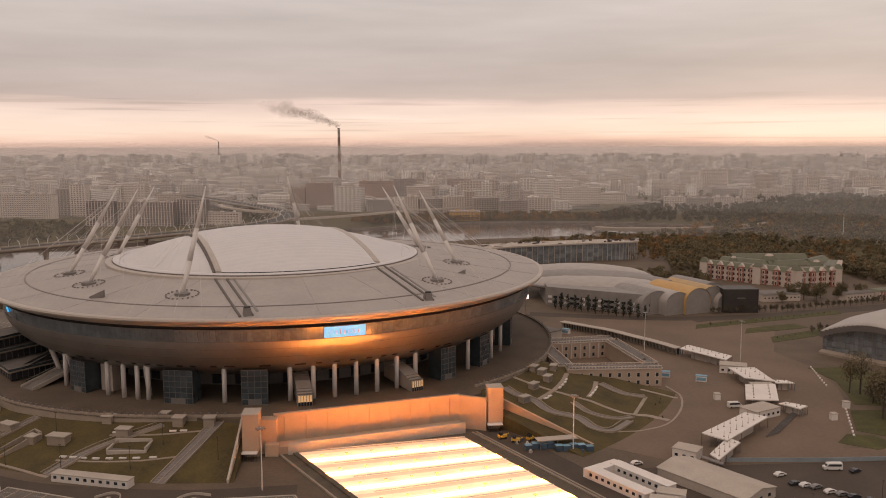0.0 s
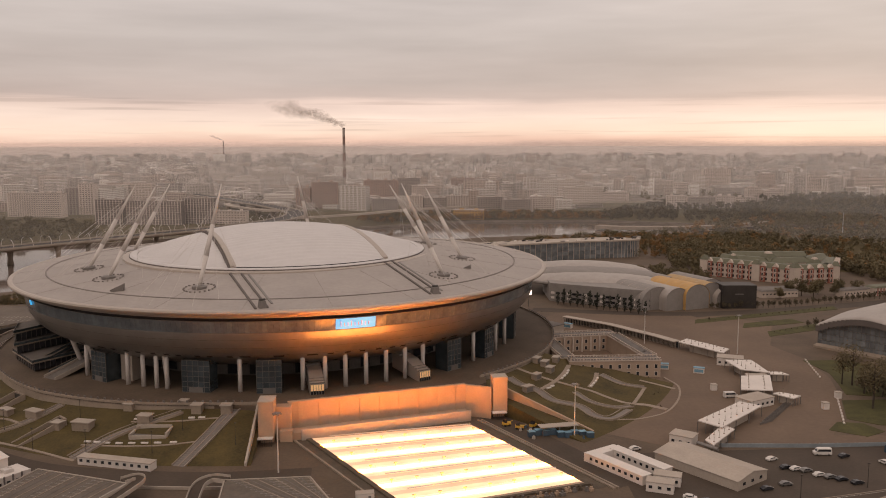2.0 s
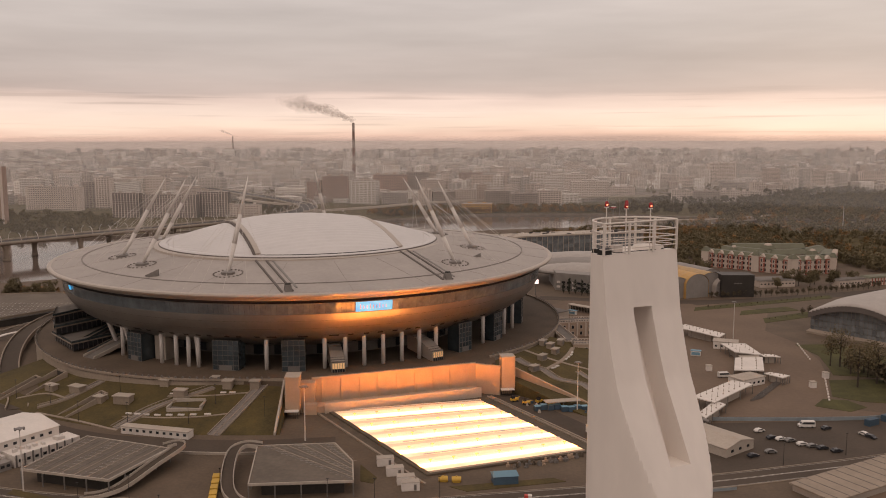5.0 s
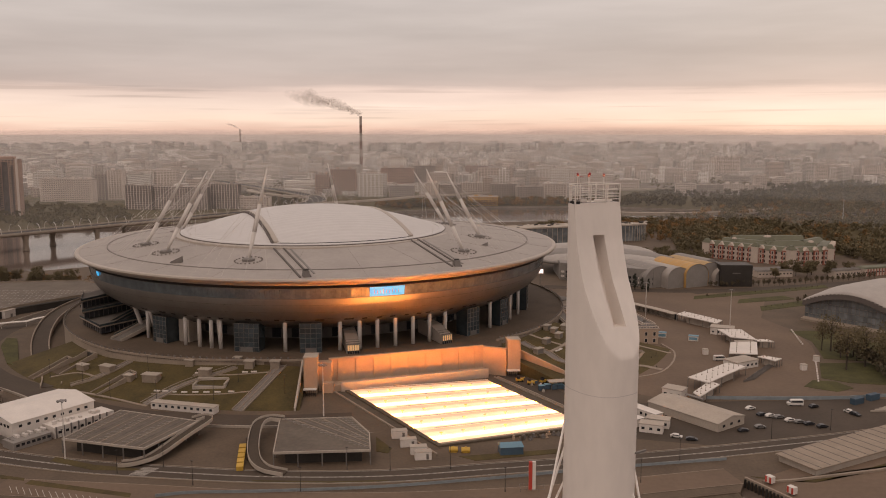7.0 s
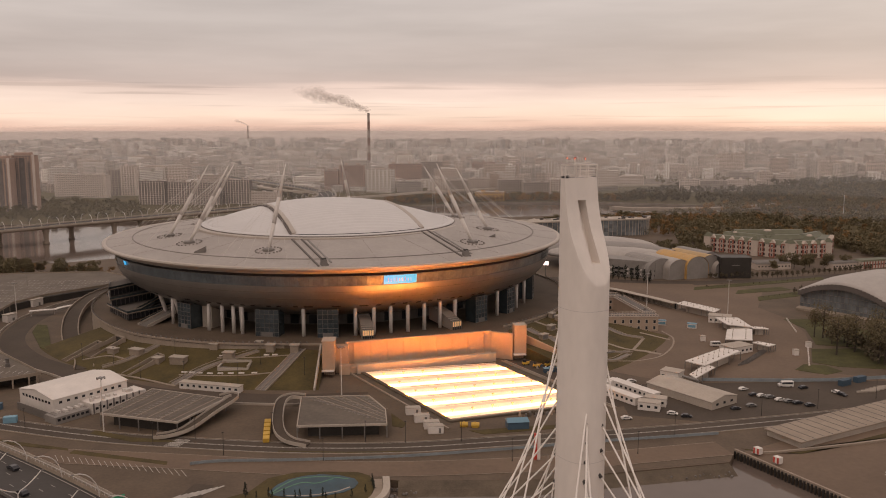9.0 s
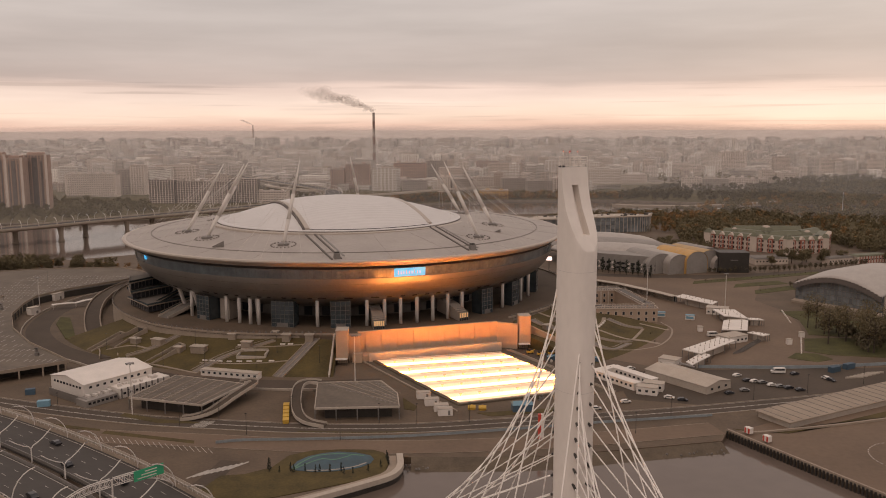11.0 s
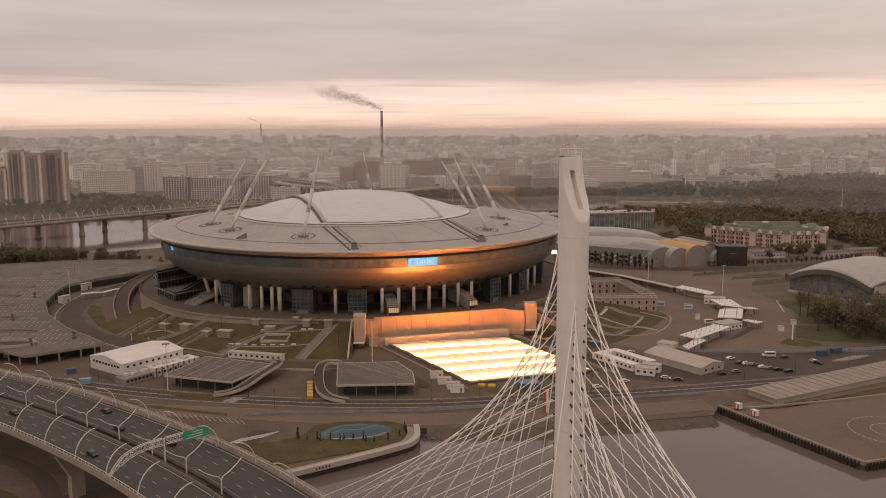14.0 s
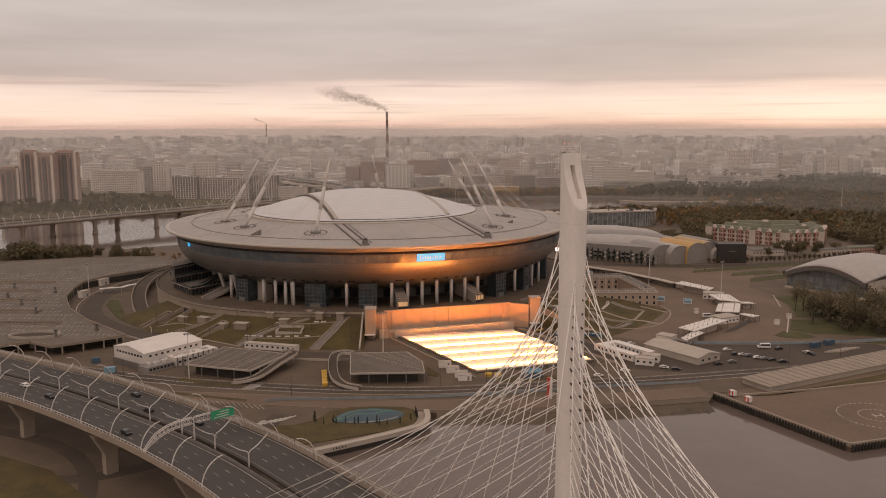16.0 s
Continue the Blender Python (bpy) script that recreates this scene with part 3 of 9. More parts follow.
# small dark vents in two rows round the bowl
vent_me = Shape().lathe([(129.68, 27.1), (128.5, 26.25), (127.9, 26.25), (128.9, 27.1)], -0.55, 0.55, 2, closed=True).mesh("bowl_vent", shadow_dark)
low_vent_me = Shape().lathe([(119.2, 21.25), (117.6, 20.6), (117.5, 20.9), (119.0, 21.5)], -0.5, 0.5, 2, closed=True).mesh("bowl_vent", shadow_dark)
for k in range(130):
    a = -180 + k * 2.1
    if k % 7 not in (3, 6):
        part("bowl_vent", vent_me, None, stadium, m=Matrix.Rotation(radians(a + 0.7 * math.sin(k * 2.1)), 4, "Z"))
    if k % 3 == 0:
        part("bowl_vent", low_vent_me, None, stadium, m=Matrix.Rotation(radians(a + 2), 4, "Z"))

# inner core under the bowl
part("core_wall", Shape().lathe([(99, POD), (99, 18), (96, 18), (96, POD)], n=96, closed=True), dark_concrete, stadium, "dark recessed ground-floor wall")
glass_me = Shape().box(0, 0, 0, 0.25, 4.6, 7.0).mesh("ground_floor_window", dark_glass)
for k in range(60):
    part("ground_floor_window", glass_me, None, stadium, m=Matrix.Rotation(radians(k * 6), 4, "Z") @ pose(99.2, 0, POD + 0.6))

# round columns on the podium
col_me = Shape().tube((0, 0, POD - 0.3), (0, 0, 27.5), 1.0, 1.0, 12).mesh("column", steel_white, True)
for ang in (-78.0, -73.6, -69.5, -65.2, -60.8, -56.4, -51.9, -90.2, -105.4, -107.8, -111, -115, -128, -36, -25, -18, 0, 12, 24, 40, 60, 80, 100, 120, 140, 160, 180, 200):
    part("column", col_me, None, stadium, "pale round column", m=Matrix.Rotation(radians(ang), 4, "Z") @ pose(125.4, 0, 0))

# glazed stair towers
def stair_tower(ang, r, wide, deep, top):
    base = Matrix.Rotation(radians(ang), 4, "Z") @ pose(r, 0, POD)
    # solid body coloured near-black for the dim inside behind the panes
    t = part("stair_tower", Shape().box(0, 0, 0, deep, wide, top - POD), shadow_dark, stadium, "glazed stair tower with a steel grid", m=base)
    rows, cols = 6, max(4, int(wide / 2.2))
    h, w = (top - POD) / rows, wide / cols
    pane = Shape().box(0, 0, 0.1, 0.12, w - 0.25, h - 0.25).mesh("tower_pane", blue_glass)
    for i in range(rows):
        for j in range(cols):
            part("tower_pane", pane, None, t, m=pose(deep / 2 + 0.06, -wide / 2 + (j + 0.5) * w, i * h))
    for i in range(rows + 1):
        part("grid_rail", Shape().box(deep / 2 + 0.16, 0, max(0, i * h - 0.08), 0.14, wide + 0.2, 0.16), grey_metal, t)
    for j in range(cols + 1):
        part("grid_post", Shape().box(deep / 2 + 0.16, -wide / 2 + j * w, 0, 0.14, 0.14, top - POD), grey_metal, t)
    side = Shape().box(0, 0, 0.1, deep - 0.3, 0.12, top - POD - 0.3).mesh("side_glazing", blue_glass)
    for s in (-1, 1):
        part("side_glazing", side, None, t, m=pose(0, s * (wide / 2 + 0.06), 0))
    part("door_frame", Shape().box(deep / 2 + 0.25, 0, 0, 0.3, wide * 0.5, 2.4), grey_metal, t)


for ang, r, wide, deep, top in ((-98.6, 124, 12.5, 8, 24.5), (-84.4, 125, 10.5, 8, 25.0), (-44.5, 125, 9.0, 8, 25.0), (-31, 124, 9, 8, 25.0), (-122, 124, 10, 8, 24.0),
                                (-10, 124, 10, 8, 24.5), (30, 124, 10, 8, 24.5), (150, 124, 10, 8, 24.5)):
    stair_tower(ang, r, wide, deep, top)
# two warm-lit entrance tunnels that slope out between the columns
for ang in (-75.6, -54.2):
    m = Matrix.Rotation(radians(ang), 4, "Z")
    prof = [(112, POD + 2), (134, POD - 0.2), (134, POD + 4.2), (131, POD + 5.4), (124, POD + 8.0), (112, POD + 9.5)]
    vs = [(x, -3.1, z) for x, z in prof] + [(x, 3.1, z) for x, z in prof]
    e = part("entrance_tunnel", Shape().add(vs, [tuple(range(6)), tuple(reversed(range(6, 12)))] + [(k, (k + 1) % 6, 6 + (k + 1) % 6, 6 + k) for k in range(6)]), lip_metal, stadium, "ribbed metal entrance tunnel", m=m)
    part("entrance_front", Shape().box(134.1, 0, POD + 1.6, 0.3, 5.6, 2.6), warm_lit, e, "warm-lit entrance front")
    part("entrance_door", Shape().box(134.1, 0, POD, 0.25, 5.6, 1.5), dark_glass, e)
    for k in range(6):
        part("entrance_post", Shape().box(134.4, -2.9 + k * 1.16, POD - 0.2, 0.25, 0.2, 4.6), grey_metal, e)
    for k in range(9):
        f = k / 8
        part("tunnel_rib", Shape().box(133.6 - f * 16, 0, POD + 4.5 + f * 4.2, 0.25, 6.4, 0.5), grey_metal, e)
# grand stair on the west flank
for z, c, e, b in ((25.0, (-122, -76), (-110, -50), (-131, -52)), (20.2, (-119, -82), (-102, -54), (-131, -56)), (15.4, (-104, -96), (-86, -68), (-125, -72))):
    c, e, b = Vector((*c, 0)), Vector((*e, 0)), Vector((*b, 0))
    g = b + (e - c) * 0.8
    plan = [tuple(c.xy), tuple(e.xy), tuple(g.xy), tuple(b.xy)]
    mid = (c + e + g + b) / 4
    st = part("flank_terrace", Shape().prism(plan, z - 0.7, z), dark_concrete, stadium, "stacked stair terrace")
    inner = [tuple(mid.xy + (Vector(p) - mid.xy) * 0.9) for p in plan]
    part("terrace_glazing", Shape().prism(inner, z - 4.4, z - 0.7), dark_glass, st, "dark glazed storey")
    for p, q in ((c, e), (b, c)):
        part("terrace_parapet", Shape().ribbon([p, q], [(-0.15, z - 0.5), (0.15, z - 0.5), (0.15, z + 0.05), (-0.15, z + 0.05)]), concrete, st, "pale parapet band")
        part("terrace_rail", Shape().ribbon([p, q], [(-0.04, z + 0.1), (0.04, z + 0.1), (0.04, z + 1.2), (-0.04, z + 1.2)]), blue_glass, st)
        n = max(2, int((q - p).length / 3))
        for k in range(n + 1):
            w = p.lerp(q, k / n)
            part("glazing_post", Shape().box(w.x + (mid.x - w.x) * 0.09, w.y + (mid.y - w.y) * 0.09, z - 4.4, 0.2, 0.2, 3.7, 55), grey_metal, st)
flight = part("flank_stair", Shape().ribbon([(-92, -105, 10.6), (-86, -95, 13.2), (-79, -84, 16.6)], [(-4, -0.8), (4, -0.8), (4, 0), (-4, 0)]), dark_concrete, stadium, "broad dark stair flight")
for o in (-4, 4):
    part("stair_wall", Shape().ribbon([(-92, -105, 10.6), (-86, -95, 13.2), (-79, -84, 16.6)], [(o - 0.2, -0.8), (o + 0.2, -0.8), (o + 0.2, 1.1), (o - 0.2, 1.1)]), pale_concrete, flight, "pale stair wall")
# escalator flights that zigzag between the terraces
for p, q in (((-95, -97, 10.8), (-82, -76, 16.2)), ((-105, -88, 13.2), (-93, -60, 19.6)), ((-127, -57, 13.4), (-116, -40, 18.2)), ((-131, -55, 17.2), (-121, -38, 22.2))):
    fl_ = part("escalator_flight", Shape().ribbon([p, q], [(-1.7, -0.9), (1.7, -0.9), (1.7, 0), (-1.7, 0)]), dark_concrete, stadium, "sloping escalator flight")
    for o in (-1.75, 1.75):
        part("flight_glass", Shape().ribbon([p, q], [(o - 0.05, -0.2), (o + 0.05, -0.2), (o + 0.05, 1.1), (o - 0.05, 1.1)]), blue_glass, fl_)
        part("flight_rail", Shape().ribbon([p, q], [(o - 0.12, 1.1), (o + 0.12, 1.1), (o + 0.12, 1.3), (o - 0.12, 1.3)]), concrete, fl_, "pale handrail")
for a0 in (-135, -128, -107):
    m = Matrix.Rotation(radians(a0), 4, "Z")
    part("raking_strut", Shape().tube((120, 0, POD), (126, 3, 26), 1.1, n=8), steel_white, stadium, "leaning pale strut", m=m)
part("wall_pier", Shape().box(0, 0, POD, 6, 7, 16), pale_concrete, stadium, "pale concrete pier", m=Matrix.Rotation(radians(-117.5), 4, "Z") @ pose(118, 0, 0))

# masts and their stays
def mast(x, y, tx, ty, tz):
    base = Vector((x, y, 0))
    foot = base + Vector((0, 0, roof_z(base.length)))
    top = Vector((tx, ty, tz))
    mid = foot.lerp(top, 0.6)
    sh = Shape().tube(foot, foot.lerp(top, 0.3), 0.75, 1.15, 14).tube(foot.lerp(top, 0.3), mid, 1.15, 1.0, 14).tube(mid, top, 1.0, 0.15, 14)
    m = part("mast", sh, steel_white, stadium, "leaning white steel mast", smooth=True)
    block_me = Shape().box(0, 0, -0.1, 0.7, 0.7, 0.6).mesh("anchor_block", roof_trace)
    for k in range(20):
        a = 2 * math.pi * k / 20
        p = base + Vector((6.8 * math.cos(a), 6.8 * math.sin(a), 0))
        part("anchor_block", block_me, None, m, m=pose(p.x, p.y, roof_z(p.length), 0, 0, k * 18))
    part("mast_foot", Shape().lathe([(3.2, -0.6), (3.2, 0.9), (2.2, 1.4), (0.1, 1.4)], n=16).mesh("mast_foot", grey_metal), None, m, m=Matrix.Translation(foot))
    out = (base - Vector((tx, ty, 0))).normalized()
    side = Vector((-out.y, out.x, 0))
    for a, b, f in ((24, -14, 0.8), (24, 14, 0.8), (14, -20, 0.62), (14, 20, 0.62), (30, -4, 0.88), (30, 4, 0.88), (-14, -12, 0.7), (-14, 12, 0.7)):
        q = base + out * a + side * b
        if q.length > 139:
            q = q * (139 / q.length)
        q.z = roof_z(max(q.length, 84))
        part("stay", Shape().tube(foot.lerp(top, f), q, 0.055, n=4), steel_white, m)


for x, y, tx, ty, tz in ((-21.3, -109.0, -14.6, -91.0, 98.2), (-72.1, -82.0, -51.3, -72.0, 95.9), (-93.3, -53.1, -71.3, -44.3, 94.6), (-89.0, -1.7, -67.0, -1.7, 93.6),
                         (87.0, -72.5, 66.4, -62.0, 96.8), (76.0, 32.0, 55.0, 28.0, 91.5), (97.1, -22.0, 77.5, -17.0, 92.0), (-4, 99, -9, 80, 95)):
    mast(x, y, tx, ty, tz)
# low roof fins
for x, y, t in ((-58, -108, 30), (98, -50, -40)):
    part("roof_fin", Shape().prism([(x - 3, y - 1), (x + 3, y - 1), (x + 3, y + 1), (x - 3, y + 1)], roof_z(120) - 0.3, [roof_z(120) + 0.2, roof_z(120) + 3.0, roof_z(120) + 3.0, roof_z(120) + 0.2]), grey_metal, stadium)

# bright blue screen in the glass band
scr = part("screen", Shape().lathe([(138.25, 43.5), (137.35, 39.0), (138.0, 39.0), (138.55, 43.5)], -72.35, -65.2, 8, closed=True), screen_blue, stadium, "glowing blue advertising screen")
bars_sh = Shape()
for k in range(9):
    a = radians(-71.5 + k * 0.62)
    bars_sh.box(138.7 * math.cos(a), 138.7 * math.sin(a), 40.4, 0.6, 0.2, 1.4 if k % 3 else 2.0, -69)
part("screen", Shape().lathe([(138.25, 43.5), (137.8, 41.3), (138.2, 41.3), (138.55, 43.5)], -141.4, -140.3, 4, closed=True), screen_blue, stadium, "glowing blue advertising screen")
part("lettering", bars_sh, white_paint, scr, "pale unreadable lettering")

# ---- podium with its railing ----
podium = thing("podium", "round stone-paved podium under the stadium", "podium", kind="structure")


def pod_r(deg):
    """Radius of the podium's edge."""
    for (a0, r0), (a1, r1) in zip(POD_EDGE, POD_EDGE[1:]):
        if deg <= a1:
            return r0 + (r1 - r0) * (max(deg, a0) - a0) / (a1 - a0)
    return POD_EDGE[-1][1]


POD_EDGE = ((-300, 150), (-150, 152), (-125, 153), (-107, 148.5), (-95, 144.5), (-84, 143.5), (-48, 146), (-30, 149), (80, 150))
for a0, a1 in ((-290.0, -85.0), (-45.0, 70.0)):
    part("podium_body", Shape().sector(lambda d: [(60, POD - 0.5), (pod_r(d), POD - 0.5), (pod_r(d), POD), (60, POD)], a0, a1, 120), paving, podium, "brown paved podium deck")
    part("podium_wall", Shape().sector(lambda d: [(pod_r(d) - 0.6, -0.5), (pod_r(d), -0.5), (pod_r(d), POD + 0.1), (pod_r(d) - 0.6, POD + 0.1)], a0, a1, 120), concrete, podium, "pale curved podium wall")
    part("parapet", Shape().sector(lambda d: [(pod_r(d) - 0.3, POD), (pod_r(d) + 0.4, POD), (pod_r(d) + 0.4, POD + 1.0), (pod_r(d) - 0.3, POD + 1.0)], a0, a1, 120), concrete, podium)
part("podium_front", Shape().prism([(-12, -143.6), (12.4, -146), (24.6, -149.3), (96, -124.2), (106, -112), (106, -100), (60, -58), (-14, -60)], 0, POD - 0.02), paving, podium, "brown paved podium deck")
rail_me = Shape().box(0, 0, 0, 0.5, 0.9, 1.5, 0, 0.85).mesh("railing_post", dark_concrete)
for a0, a1 in ((-200.0, -87.0), (-44.0, 20.0)):
    n = int((a1 - a0) / 1.25)
    for k in range(n):
        part("railing_post", rail_me, None, podium, m=Matrix.Rotation(radians(a0 + (a1 - a0) * k / n), 4, "Z") @ pose(pod_r(a0 + (a1 - a0) * k / n), 0, POD + 0.4))


# ---- cable-stayed bridge: pylon, deck, cables ----
PC = Vector((91.6, -477.4, 0))
PU, PV = Vector((0.845, 0.535, 0)), Vector((0.535, -0.845, 0))


def head_v(z):
    """How far forward the slanted head face lies at a height."""
    face = ((102.3, 2.62), (103.4, 2.22), (104.2, 1.93), (105.0, 1.60), (106.6, 0.93), (108.2, 0.24), (109.4, -0.10), (110.6, -0.38), (112.8, -0.66))
    for (z0, v0), (z1, v1) in zip(face, face[1:]):
        if z <= z1:
            return v0 + (v1 - v0) * (z - z0) / (z1 - z0)
    return face[-1][1]


def pylon_section(z, n=72):
    k = 1.0 + max(0, 54 - z) * 0.006
    cut = 9.0 if z < 102.3 else head_v(z)
    ring = []
    for i in range(n):
        a = 2 * math.pi * i / n
        c, s = math.cos(a), math.sin(a)
        e = (0.60 if c > 0 else 0.86) if s > 0 else 0.82
        u = 1.84 * k * math.copysign(abs(c) ** e, c)
        v = (2.15 if s > 0 else 2.35) * k * math.copysign(abs(s) ** e, s)
        p = PC + PU * u + PV * min(v, cut)
        ring.append((p.x, p.y, z))
    return ring


pylon = thing("bridge_pylon", "tall white bridge pylon with a slanted slotted head", "bridge pylon")
levels = [-4, 20, 54, 80, 96, 101.5] + [102.3 + 0.15 * i for i in range(70)] + [112.8]
sh = Shape()
for z in levels:
    sh.v += pylon_section(z)
for i in range(len(levels) - 1):
    for k in range(72):
        q = (k + 1) % 72
        sh.f.append((i * 72 + k, i * 72 + q, i * 72 + 72 + q, i * 72 + 72 + k))
sh.f += [tuple(reversed(range(72))), tuple(range(len(sh.v) - 72, len(sh.v)))]
shaft = part("shaft", sh, pylon_paint, pylon, "white painted steel shaft")


def cut_out(target, cutter):
    """Cuts one solid out of another for good."""
    tool = new("cutter", cutter.mesh("cutter"))
    mod = target.modifiers.new("cut", "BOOLEAN")
    mod.operation, mod.object, mod.solver = "DIFFERENCE", tool, "EXACT"
    done = bpy.data.meshes.new_from_object(target.evaluated_get(bpy.context.evaluated_depsgraph_get()))
    target.modifiers.clear()
    target.data = done
    bpy.data.objects.remove(tool)


def slant(u, z, deep):
    """A point on the slanted head face, or deep metres behind it."""
    v = head_v(z) - deep
    p = PC + PU * u + PV * v
    return (p.x, p.y, z)


ru = ((-0.52, 110.87), (0.38, 110.84), (0.66, 105.38), (-0.30, 105.45))
hole = Shape().add([slant(u, z, -1.0) for u, z in ru] + [slant(u, z, 1.1) for u, z in ru],
                   [(3, 2, 1, 0), (4, 5, 6, 7), (0, 1, 5, 4), (1, 2, 6, 5), (2, 3, 7, 6), (3, 0, 4, 7)])
cut_out(shaft, hole)
shaft.data.polygons.foreach_set("use_smooth", [True] * len(shaft.data.polygons))
shaft.data.set_sharp_from_angle(angle=radians(24))
for z in (101.3, 87.5, 72.5, 58.0):
    ring = pylon_section(z)
    band = Shape()
    for k in range(72):
        a, b = Vector(ring[k]), Vector(ring[(k + 1) % 72])
        o = (a - PC)
        o.z = 0
        a2, b2 = a + o.normalized() * 0.012, b + o.normalized() * 0.012
        band.add([a2, b2, b2 + Vector((0, 0, 0.05)), a2 + Vector((0, 0, 0.05))], [(0, 1, 2, 3)])
    part("weld_seam", band, steel_white, pylon, "grey weld seam")
part("inspection_hatch", Shape().box(*(PC + PU * 1.6 + PV * 2.05 + Vector((0, 0, 97.4)))[:], 0.9, 0.12, 0.12, 35), grey_metal, pylon)

# head platform with its railing and warning lamps
def head_at(u, v, z=112.8):
    return PC + PU * u + PV * v + Vector((0, 0, z))


rail_plan = [(1.78, -0.63)]
for i in range(21):
    a = radians(12.3 + 155.4 * i / 20)
    rail_plan.append((1.81 * math.copysign(abs(math.cos(a)) ** 0.82, math.cos(a)), -2.30 * math.sin(a) ** 0.82))
rail_plan += [(-1.81, -0.63), (-0.6, -0.63), (0.6, -0.63)]
for h, r in ((0.20, 0.018), (0.36, 0.018), (0.54, 0.020), (0.80, 0.024), (1.13, 0.034)):
    loop = [head_at(u, v, 112.8 + h) for u, v in rail_plan]
    part("rail", Shape().pipe(loop + loop[:1], r, 8), white_paint, pylon)
for u, v in ((1.78, -0.63), (0.6, -0.63), (-0.6, -0.63), (-1.81, -0.63), rail_plan[18], rail_plan[14], rail_plan[11], rail_plan[7], rail_plan[4]):
    p = head_at(u, v)
    part("rail_post", Shape().box(p.x, p.y, 112.78, 0.07, 0.07, 1.13, 32), white_paint, pylon)
part("hatch_cover", Shape().lathe([(0, 0.16), (0.55, 0.14), (0.6, 0)], n=28).mesh("hatch_cover", white_paint, True), None, pylon, m=pose(91.75, -475.8, 112.8))
part("junction_box", Shape().box(89.83, -477.45, 112.8, 0.42, 0.3, 0.22, 35), tyre_black, pylon, "small black junction box")
part("junction_box", Shape().box(89.62, -476.9, 112.8, 0.3, 0.22, 0.14, 60), tyre_black, pylon, "small black junction box")
part("winch_box", Shape().box(90.35, -476.75, 112.8, 0.42, 0.3, 0.25, 35), steel_white, pylon)
part("lamp_cable", Shape().pipe([(89.9, -477.5, 112.95), (90.3, -477.25, 112.84), (91.0, -476.85, 112.85), (91.9, -476.35, 112.84), (92.6, -475.95, 112.9), (92.66, -475.96, 113.5), (92.62, -475.94, 113.78), (92.52, -475.9, 113.84), (92.46, -475.86, 113.7)], 0.016), tyre_black, pylon, "black lamp cable")
part("lamp_cable", Shape().pipe([(89.9, -477.4, 113.0), (90.1, -476.9, 113.02), (90.4, -476.4, 112.95), (90.9, -476.2, 113.05), (91.0, -476.1, 112.9)], 0.014), tyre_black, pylon, "black lamp cable")
for x, y, lit, tall in ((90.02, -476.63, True, 1.92), (90.83, -476.19, False, 1.92), (90.60, -477.25, True, 1.91), (91.61, -476.63, True, 1.88)):
    p = Vector((x, y, 112.8))
    post = part("lamp_post", Shape().tube(p, p + Vector((0, 0, tall - 0.31)), 0.02, n=8).tube(p + Vector((0, 0, tall - 0.31)), p + Vector((0, 0, tall - 0.28)), 0.085, n=14), white_paint, pylon)
    dome = Shape().lathe([(0.0, 0.205), (0.035, 0.2), (0.06, 0.165), (0.072, 0.10), (0.074, 0.0), (0, 0)], n=16).mesh("warning_lamp", lamp_red, True)
    lamp = part("warning_lamp", dome, None, post, "red obstruction lamp", m=Matrix.Translation(p + Vector((0, 0, tall - 0.28))))
    if lit:
        part("bulb", Shape().box(p.x + 0.005, p.y - 0.072, p.z + tall - 0.225, 0.05, 0.02, 0.028, 10), lamp_lit, post, "small glowing bulb")
part("lightning_rod", Shape().tube((90.73, -475.44, 112.8), (90.73, -475.44, 116.05), 0.012, 0.005, 5), grey_metal, pylon)
beacon = part("beacon_post", Shape().tube((90.21, -476.88, 112.8), (90.21, -476.88, 114.4), 0.012, n=6), grey_metal, pylon)
part("beacon_disc", Shape().lathe([(0.0, 0.07), (0.09, 0.06), (0.115, 0.035), (0.10, 0.0), (0, -0.02)], n=18).mesh("beacon_disc", white_paint, True), None, beacon, "small white disc", m=pose(90.21, -476.88, 114.4))
part("beacon_rim", Shape().lathe([(0.10, 0.0), (0.12, 0.02), (0.12, 0.045), (0.10, 0.05)], n=18, closed=True).mesh("beacon_rim", lamp_red, True), None, beacon, "red rim", m=pose(90.21, -476.88, 114.4))

